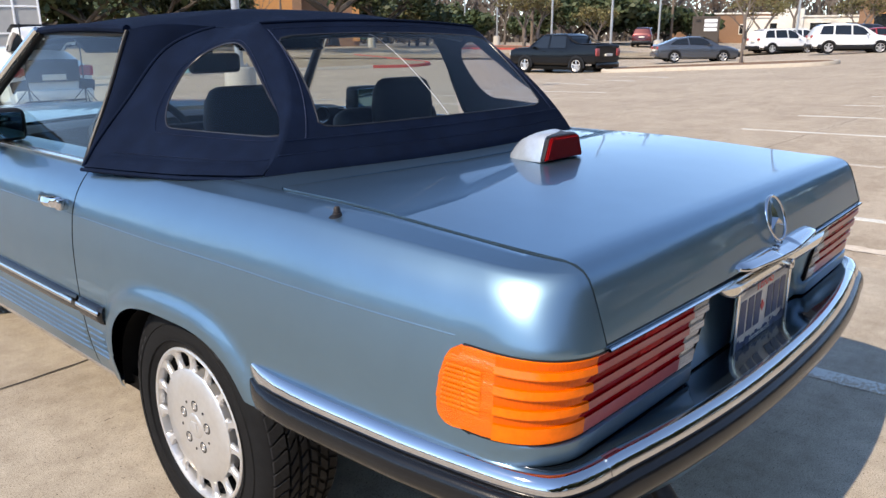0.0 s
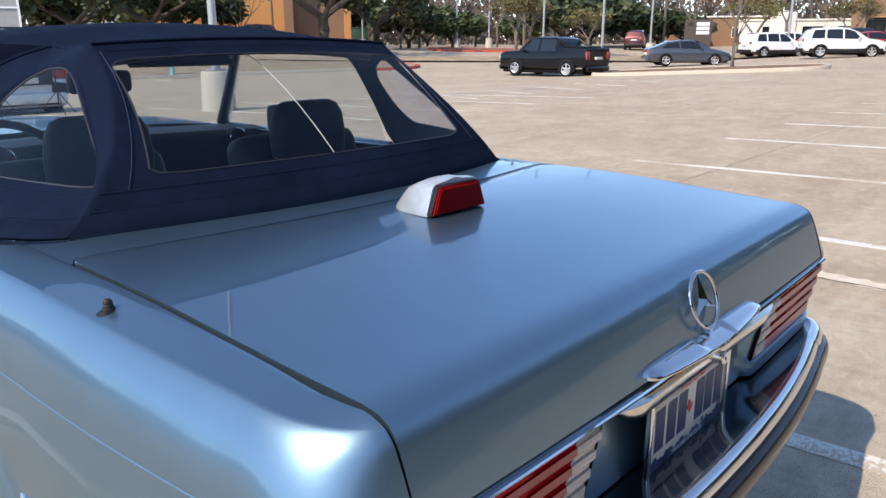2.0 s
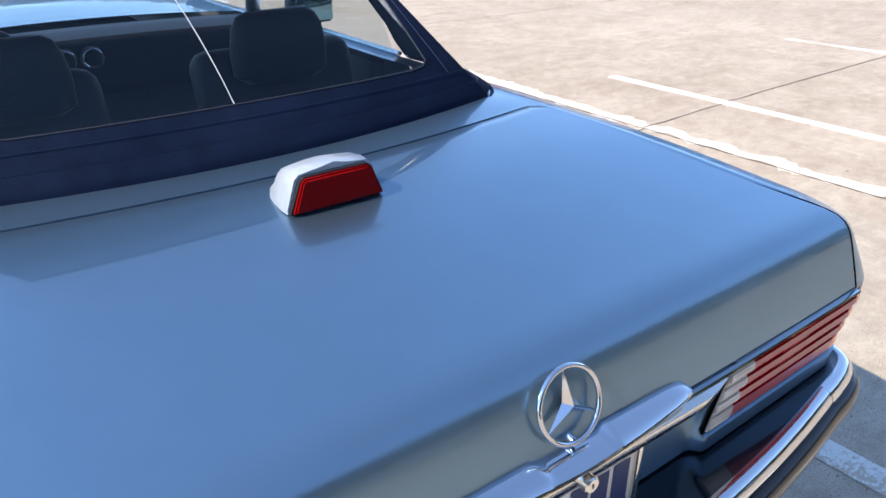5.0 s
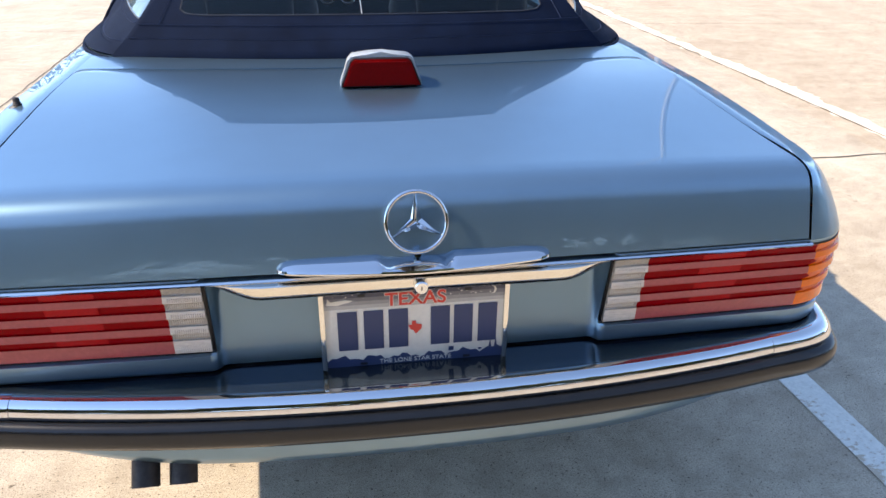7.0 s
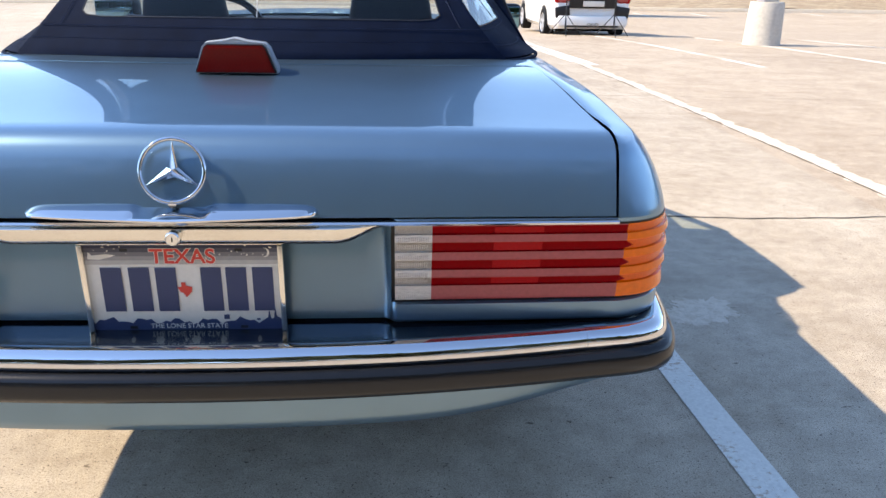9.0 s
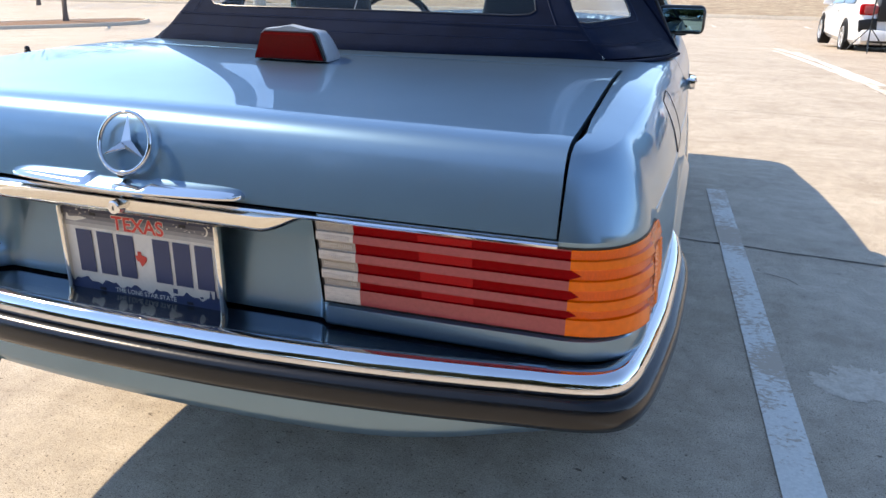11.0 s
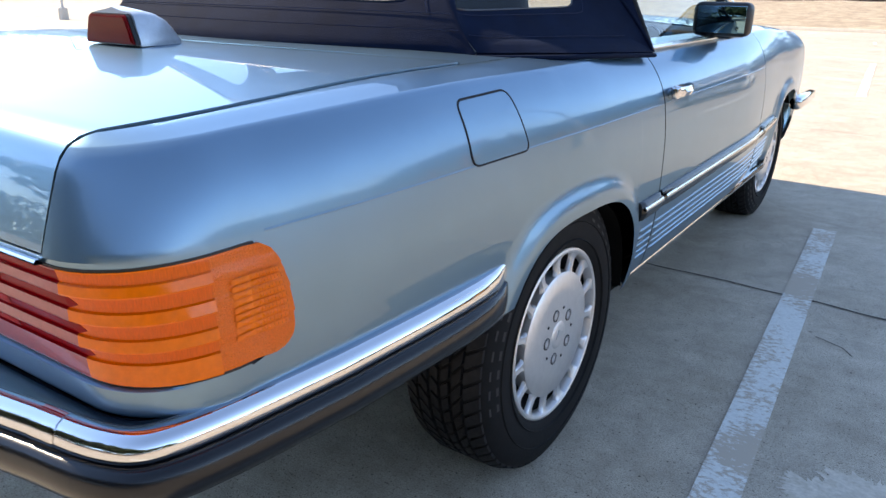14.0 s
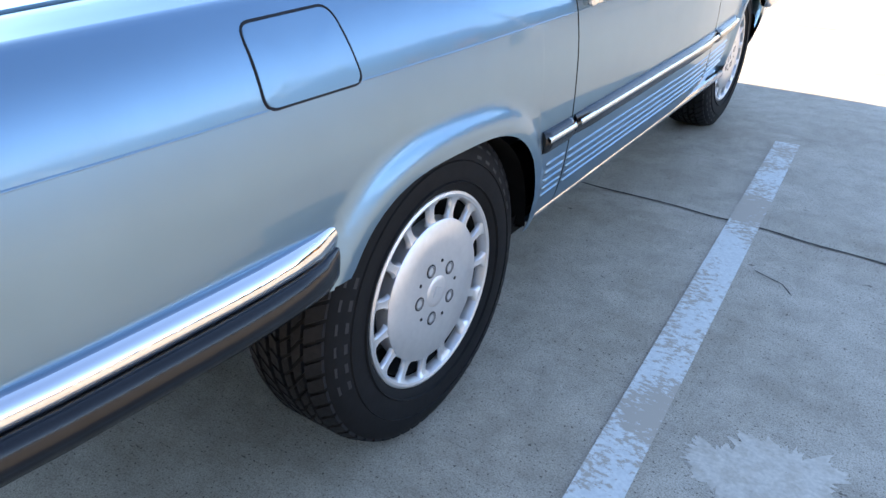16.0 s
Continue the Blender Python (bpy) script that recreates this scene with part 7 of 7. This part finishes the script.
def vehicle(name, label, p, heading, L, W, stations, wheels, r, paint, side_windows, screens, rear_z, front_z, group="parked cars", cladding=0.0, rear_style="car", open_rear=False):
    """Nose towards +y. stations: y, belt height, belt half-width share, top height, top half-width share, low height."""
    t = thing(name, label, "car", group, p)
    t.rotation_euler = (0, 0, radians(heading - 90))
    hw = W / 2

    def ring(st):
        y, zb, wb, zt, wt, zl = st
        pts = [(0, zl), (hw * wb * 0.90, zl), (hw * wb * 0.985, zl + 0.10), (hw * wb, zl + (zb - zl) * 0.45), (hw * wb * 0.985, zb - 0.10), (hw * wb * 0.955, zb), (hw * wt + (hw * wb * 0.955 - hw * wt) * 0.12, zt - (zt - zb) * 0.14), (hw * wt * 0.93, zt - 0.015), (hw * wt * 0.6, zt + 0.012), (0, zt + 0.02)]
        full_r = [(x, z) for x, z in pts] + [(-x, z) for x, z in reversed(pts[1:-1])]
        return [(x, y, z) for x, z in full_r]

    def at(y, k):
        """Point k on the right-hand half of the ring at y."""
        ys = [s[0] for s in stations]
        st = [y] + [float(np.interp(y, ys, [s[i] for s in stations])) for i in range(1, 6)]
        return ring(st)[k]
    b = bmesh.new()
    vs = grid(b, [ring(s) for s in stations], close_v=True)
    b.faces.new(vs[0])
    b.faces.new(vs[-1][::-1])
    body = part("body", b, paint, t, angle=32)
    for s in (1, -1):
        for ya, yb, yc, yd in side_windows:
            b = bmesh.new()
            rows = []
            for q in np.linspace(0, 1, 6):
                lo, hi = at(ya + (yb - ya) * q, 5), at(yd + (yc - yd) * q, 6)
                lo, hi = Vector(lo), Vector(hi)
                lo.z += 0.035
                rows.append([(s * (v.x + 0.008), v.y, v.z) for v in (lo, lo.lerp(hi, 0.5), hi)])
            grid(b, rows)
            part("side_window", b, M_DARKGLASS, t)
        for y in wheels:
            b = bmesh.new()
            x = at(y, 3)[0]
            rr = r * 1.17
            rows = [[(s * (x + 0.006), y + rr * math.cos(a), r + rr * math.sin(a)) for a in np.linspace(-0.25, math.pi + 0.25, 20)], [(s * (x + 0.006), y + 0.5 * r * math.cos(a), r + 0.5 * r * math.sin(a)) for a in np.linspace(-0.25, math.pi + 0.25, 20)]]
            grid(b, rows)
            part("wheel_arch", b, M_BLACK, t)
            vehicle_wheel(t, (s * (x - 0.085), y, r), r, s)
        b = bmesh.new()
        x, y, z = at(stations[0][0] + 0.02, 4)
        box(b, (s * (x - 0.12), stations[0][0] + 0.03, rear_z), (0.26, 0.16, 0.16 if rear_style == "car" else 0.34), 0.03)
        part("tail_light", b, M_RED, t)
        b = bmesh.new()
        x, y, z = at(stations[-1][0] - 0.05, 4)
        box(b, (s * (x - 0.14), stations[-1][0] - 0.07, front_z), (0.30, 0.18, 0.12), 0.03)
        part("headlight", b, M_CLEAR, t)
        b = bmesh.new()
        ym = side_windows[-1][1] - 0.18
        x, y, z = at(ym, 5)
        box(b, (s * (x + 0.12), ym, z + 0.06), (0.20, 0.09, 0.12), 0.03)
        part("door_mirror", b, paint, t)
        for ya in [w[0] for w in side_windows[-2:]]:
            x, y, z = at(ya + 0.25, 4)
            b = bmesh.new()
            box(b, (s * (x + 0.012), ya + 0.25, z - 0.02), (0.03, 0.17, 0.03), 0.008)
            part("door_handle", b, paint, t)
        if cladding:
            b = bmesh.new()
            ys = np.linspace(stations[0][0] + 0.05, stations[-1][0] - 0.05, 14)
            grid(b, [[(s * (at(y, 2)[0] + o), y, at(y, 2)[2] + dz) for o, dz in ((0.0, -0.1), (0.014, -0.08), (0.016, cladding), (0.0, cladding + 0.02))] for y in ys])
            part("cladding", b, M_BLACK, t)
    for (ya, za, wa), (yb, zb, wb2) in screens:
        b = bmesh.new()
        rows = []
        for q in np.linspace(0, 1, 5):
            y, z, w = ya + (yb - ya) * q, za + (zb - za) * q, (wa + (wb2 - wa) * q) * hw
            n = Vector((0, zb - za, -(yb - ya))).normalized() * (0.018 if (zb - za) * 1 > 0 else -0.018)
            n = n if n.z > 0 else -n
            rows.append([(x * w, y + n.y, z + n.z + 0.012 * (1 - x * x)) for x in np.linspace(-1, 1, 7)])
        grid(b, rows)
        part("windscreen", b, M_DARKGLASS, t)
    b = bmesh.new()
    y0 = stations[0][0]
    box(b, (0, y0 - 0.02, 0.42), (W * 0.86, 0.16, 0.24), 0.05)
    part("rear_bumper", b, M_BLACK if cladding else paint, t)
    b = bmesh.new()
    box(b, (0, stations[-1][0] + 0.01, 0.42), (W * 0.84, 0.16, 0.26), 0.05)
    part("front_bumper", b, M_BLACK, t)
    b = bmesh.new()
    box(b, (0, y0 - 0.05, rear_z - 0.12), (0.50, 0.10, 0.12), 0.01)
    part("plate_bar", b, M_PLATE, t)
    b = bmesh.new()
    box(b, (0, 0, 0.26), (W * 0.84, L * 0.92, 0.16), 0.02)
    part("underbody", b, M_UNDER, t)
    return t


def car_paint(name, c, metal=0.4):
    return material(name, c, 0.3, metal, vary=0.03, scale=2.0, coat=1.0)


P_WHITE, P_GREY, P_BLACK = car_paint("white_car_paint", (0.78, 0.78, 0.77), 0.0), car_paint("grey_car_paint", (0.075, 0.085, 0.105)), material("black_truck_paint", (0.005, 0.006, 0.008), 0.25, vary=0.03, scale=2.0, coat=0.25, spec=0.25)
P_RED, P_MAROON, P_NAVY = car_paint("red_car_paint", (0.32, 0.02, 0.02), 0.1), car_paint("maroon_car_paint", (0.10, 0.018, 0.018)), car_paint("dark_blue_car_paint", (0.02, 0.025, 0.04))
SEDAN = [(-2.30, 0.86, 0.80, 0.90, 0.72, 0.34), (-2.22, 0.92, 0.90, 0.98, 0.78, 0.28), (-1.95, 0.96, 0.96, 1.03, 0.74, 0.24), (-1.35, 0.96, 0.99, 1.27, 0.66, 0.22), (-0.55, 0.95, 1.0, 1.41, 0.66, 0.21), (0.10, 0.93, 1.0, 1.41, 0.68, 0.21), (0.70, 0.91, 1.0, 1.22, 0.70, 0.22), (1.15, 0.88, 0.99, 0.96, 0.76, 0.23), (1.80, 0.80, 0.96, 0.86, 0.74, 0.24), (2.18, 0.68, 0.88, 0.74, 0.70, 0.26), (2.31, 0.58, 0.72, 0.62, 0.60, 0.32)]
SUV = [(-2.28, 0.95, 0.82, 1.02, 0.74, 0.40), (-2.20, 1.04, 0.93, 1.16, 0.78, 0.34), (-2.00, 1.06, 0.97, 1.52, 0.70, 0.30), (-1.70, 1.06, 0.99, 1.65, 0.70, 0.28), (-0.60, 1.05, 1.0, 1.70, 0.71, 0.27), (0.10, 1.03, 1.0, 1.67, 0.72, 0.27), (0.65, 1.02, 1.0, 1.44, 0.74, 0.28), (1.15, 1.00, 0.99, 1.09, 0.80, 0.29), (1.80, 0.92, 0.97, 0.99, 0.78, 0.30), (2.15, 0.80, 0.92, 0.86, 0.74, 0.34), (2.30, 0.68, 0.78, 0.72, 0.66, 0.40)]
SED_WIN = [(-1.62, -0.62, -0.66, -1.22), (-0.54, 0.72, 0.32, -0.58)]
SED_SCR = [((-1.90, 1.03, 0.72), (-1.08, 1.36, 0.58)), ((1.12, 0.97, 0.76), (0.34, 1.37, 0.60))]
SUV_WIN = [(-1.90, -1.18, -1.16, -1.72), (-1.08, -0.22, -0.24, -1.06), (-0.14, 0.78, 0.42, -0.16)]
SUV_SCR = [((-2.14, 1.18, 0.72), (-1.86, 1.60, 0.62)), ((1.12, 1.10, 0.78), (0.36, 1.60, 0.64))]


def sedan(name, label, p, heading, paint):
    return vehicle(name, label, p, heading, 4.6, 1.80, SEDAN, (-1.36, 1.34), 0.325, paint, SED_WIN, SED_SCR, 0.80, 0.66)


def suv(name, label, p, heading, paint):
    return vehicle(name, label, p, heading, 4.6, 1.86, SUV, (-1.35, 1.35), 0.36, paint, SUV_WIN, SUV_SCR, 0.98, 0.80, cladding=0.14)


sedan("grey_sedan", "dark grey four-door sedan parked beyond the island", Vector((40.5, 18.4, lot_z(40.5, 18.4))), -50, P_GREY)
suv("white_suv", "white crossover parked with its rear to the lot", Vector((54.5, 18.3, lot_z(54.5, 18.3))), -38, P_WHITE)
suv("white_suv", "white crossover with grey lower cladding", Vector((47.8, 12.2, lot_z(47.8, 12.2))), -62, P_WHITE)
suv("dark_suv", "dark blue sport utility parked in the far row", spot(13.2, 60), -68, P_NAVY)
sedan("red_sedan", "red sedan parked in the far row", spot(12.6, 56), -66, P_RED)
sedan("dark_sedan", "dark grey sedan parked at the row's end", spot(8.9, 46), -68, P_GREY)
suv("white_van", "white truck parked behind the crossovers", spot(17.4, 64), -60, P_WHITE)
suv("maroon_suv", "maroon sport utility near the far road", spot(27.8, 72), 20, P_MAROON)
sedan("white_sedan", "white sedan parked far across the lot", spot(66.8, 64, 0.4), 150, P_WHITE)
sedan("white_sedan", "white sedan parked far across the lot", spot(67.9, 68, 0.4), 150, P_WHITE)
suv("red_truck", "dark red truck beside the orange building", spot(56.2, 66, 0.5), 150, P_MAROON)

# pickup: cab and open bed
TRUCK = [(-2.62, 1.18, 0.94, 1.28, 0.91, 0.56), (-2.57, 1.24, 0.98, 1.33, 0.93, 0.48), (-1.2, 1.22, 1.0, 1.36, 0.92, 0.42), (-1.12, 1.18, 1.0, 1.42, 0.86, 0.40), (-0.98, 1.15, 1.0, 1.72, 0.79, 0.40), (-0.75, 1.15, 1.0, 1.82, 0.78, 0.39), (0.40, 1.14, 1.0, 1.82, 0.78, 0.39), (0.62, 1.14, 1.0, 1.76, 0.78, 0.39), (1.40, 1.13, 1.0, 1.20, 0.86, 0.40), (2.25, 1.10, 0.98, 1.17, 0.88, 0.42), (2.52, 1.02, 0.95, 1.08, 0.84, 0.46), (2.62, 0.86, 0.86, 0.92, 0.78, 0.52)]
pickup = vehicle("pickup_truck", "black four-door pickup truck parked by the island", Vector((29.73, 20.28, lot_z(29.73, 20.28))), 86, 5.25, 1.97, TRUCK, (-1.58, 1.52), 0.39, P_BLACK, [(-0.92, 0.04, 0.02, -0.84), (0.14, 1.10, 0.66, 0.12)], [((1.36, 1.24, 0.82), (0.70, 1.72, 0.72)), ((-1.10, 1.36, 0.76), (-1.00, 1.66, 0.70))], 1.00, 0.88, rear_style="truck")
b = bmesh.new()
box(b, (0, -1.88, 1.375), (1.50, 1.25, 0.03), 0.01)
part("bed", b, M_BLACK, pickup)
for s in (1, -1):
    b = bmesh.new()
    tube(b, [(s * 0.80, -1.02, 1.68), (s * 0.84, -1.30, 1.50), (s * 0.86, -1.70, 1.36)], [0.07, 0.06, 0.03], 8)
    part("cab_buttress", b, P_BLACK, pickup)

# white hatchback with its tailgate up
HATCH = [(-2.22, 0.90, 0.84, 0.80, 0.80, 0.30), (-2.15, 0.96, 0.94, 0.99, 0.80, 0.24), (-1.95, 1.00, 0.98, 1.06, 0.74, 0.22), (-1.55, 0.99, 1.0, 1.34, 0.70, 0.20), (-1.15, 0.98, 1.0, 1.40, 0.69, 0.20), (-0.30, 0.96, 1.0, 1.43, 0.68, 0.19), (0.30, 0.94, 1.0, 1.38, 0.69, 0.19), (0.85, 0.92, 1.0, 1.14, 0.72, 0.20), (1.20, 0.89, 0.99, 0.95, 0.76, 0.21), (1.85, 0.80, 0.96, 0.86, 0.74, 0.22), (2.18, 0.68, 0.88, 0.74, 0.70, 0.24), (2.30, 0.58, 0.72, 0.62, 0.60, 0.30)]
hp = Vector((4.62, 18.8, lot_z(4.62, 18.8)))
hatch = vehicle("white_hatchback", "white sporty hatchback with its tailgate raised", hp, 92, 4.5, 1.88, HATCH, (-1.36, 1.34), 0.335, P_WHITE, SED_WIN, [((1.14, 0.97, 0.76), (0.40, 1.38, 0.60))], 0.92, 0.66)
b = bmesh.new()
box(b, (0, -2.10, 0.93), (1.10, 0.42, 0.46), 0.03)
part("boot_opening", b, M_BLACK, hatch)
b = bmesh.new()
rows = []
for q, (y, z, w) in enumerate(((-1.55, 1.40, 0.60), (-1.90, 1.62, 0.64), (-2.25, 1.80, 0.66), (-2.48, 1.74, 0.64), (-2.58, 1.60, 0.60))):
    rows.append([(x * w, y, z + 0.04 * (1 - x * x)) for x in np.linspace(-1, 1, 9)])
    
grid(b, rows)
under_rows = [[(x, y + 0.01, z - 0.07) for x, y, z in r] for r in rows]
grid(b, under_rows)
for j in (0, -1):
    for i in range(len(rows) - 1):
        b.faces.new([b.verts.new(v) for v in (rows[i][j], rows[i + 1][j], under_rows[i + 1][j], under_rows[i][j])])
b.faces.new([b.verts.new(v) for v in rows[-1]] + [b.verts.new(v) for v in reversed(under_rows[-1])])
gate = part("tailgate", b, P_WHITE, hatch, "raised white tailgate with dark glass")
b = bmesh.new()
grid(b, [[(x * 0.86, y, z - 0.012) for x, y, z in r] for r in under_rows[:4]])
part("tailgate_glass", b, M_DARKGLASS, gate)
b = bmesh.new()
box(b, (0, -1.95, 1.80), (1.25, 0.30, 0.05), 0.02, Matrix.Rotation(radians(-25), 4, "X"))
part("spoiler", b, M_BLACK, gate)
for s in (1, -1):
    b = bmesh.new()
    tube(b, [(s * 0.60, -1.62, 1.36), (s * 0.62, -1.95, 1.66)], 0.014, 6)
    part("gas_strut", b, M_BLACK, hatch)
    b = bmesh.new()
    box(b, (s * 0.70, -2.24, 0.62), (0.34, 0.06, 0.24), 0.03, Matrix.Rotation(radians(s * 8), 4, "Y"))
    part("bumper_vent", b, M_BLACK, hatch)
    b = bmesh.new()
    box(b, (s * 0.74, -2.20, 0.92), (0.30, 0.10, 0.22), 0.05)
    part("tail_light", b, M_REFLEX, hatch)
b = bmesh.new()
box(b, (0, -2.26, 0.40), (1.30, 0.10, 0.24), 0.03)
part("diffuser", b, M_BLACK, hatch)
for x in (-0.09, 0.0, 0.09):
    b = bmesh.new()
    lathe(b, [(0.042, 0.0), (0.042, -0.10), (0.036, -0.10), (0.036, 0.0)], 16, "y", (x, -2.28, 0.34))
    part("exhaust_tip", b, M_CHROME, hatch)
bag = thing("gear_bag", "black gear bag lying in the hatchback's boot", "bag", "", hp + Vector((0.05, -2.05, 0.90)))
b = bmesh.new()
rows = []
for z, w, d in ((0.0, 0.34, 0.16), (0.06, 0.37, 0.18), (0.14, 0.35, 0.17), (0.20, 0.28, 0.12), (0.23, 0.16, 0.06)):
    rows.append([(w * math.cos(a) + 0.02 * noise.noise(Vector((a * 2, z * 20, 1))), d * math.sin(a), z + 0.02 * noise.noise(Vector((a * 3, z * 9, 4)))) for a in [k * math.tau / 24 for k in range(24)]])
vs = grid(b, rows, close_v=True)
b.faces.new(vs[0])
b.faces.new(vs[-1][::-1])
part("bag_body", b, M_BLACK, bag)

for x, y in ((3.95, 15.9), (5.0, 15.75)):
    tp = thing("light_stand", "thin black folding light stand standing on the lot", "tripod", "light stands", Vector((x, y, lot_z(x, y))))
    b = bmesh.new()
    tube(b, [(0, 0, 0.12), (0, 0, 1.75)], 0.013, 6)
    part("column", b, M_TRIPOD, tp)
    for k in range(3):
        a = k * math.tau / 3 + 0.4
        b = bmesh.new()
        tube(b, [(0, 0, 0.48), (math.cos(a) * 0.42, math.sin(a) * 0.42, 0.012)], 0.010, 6)
        part("leg", b, M_TRIPOD, tp)
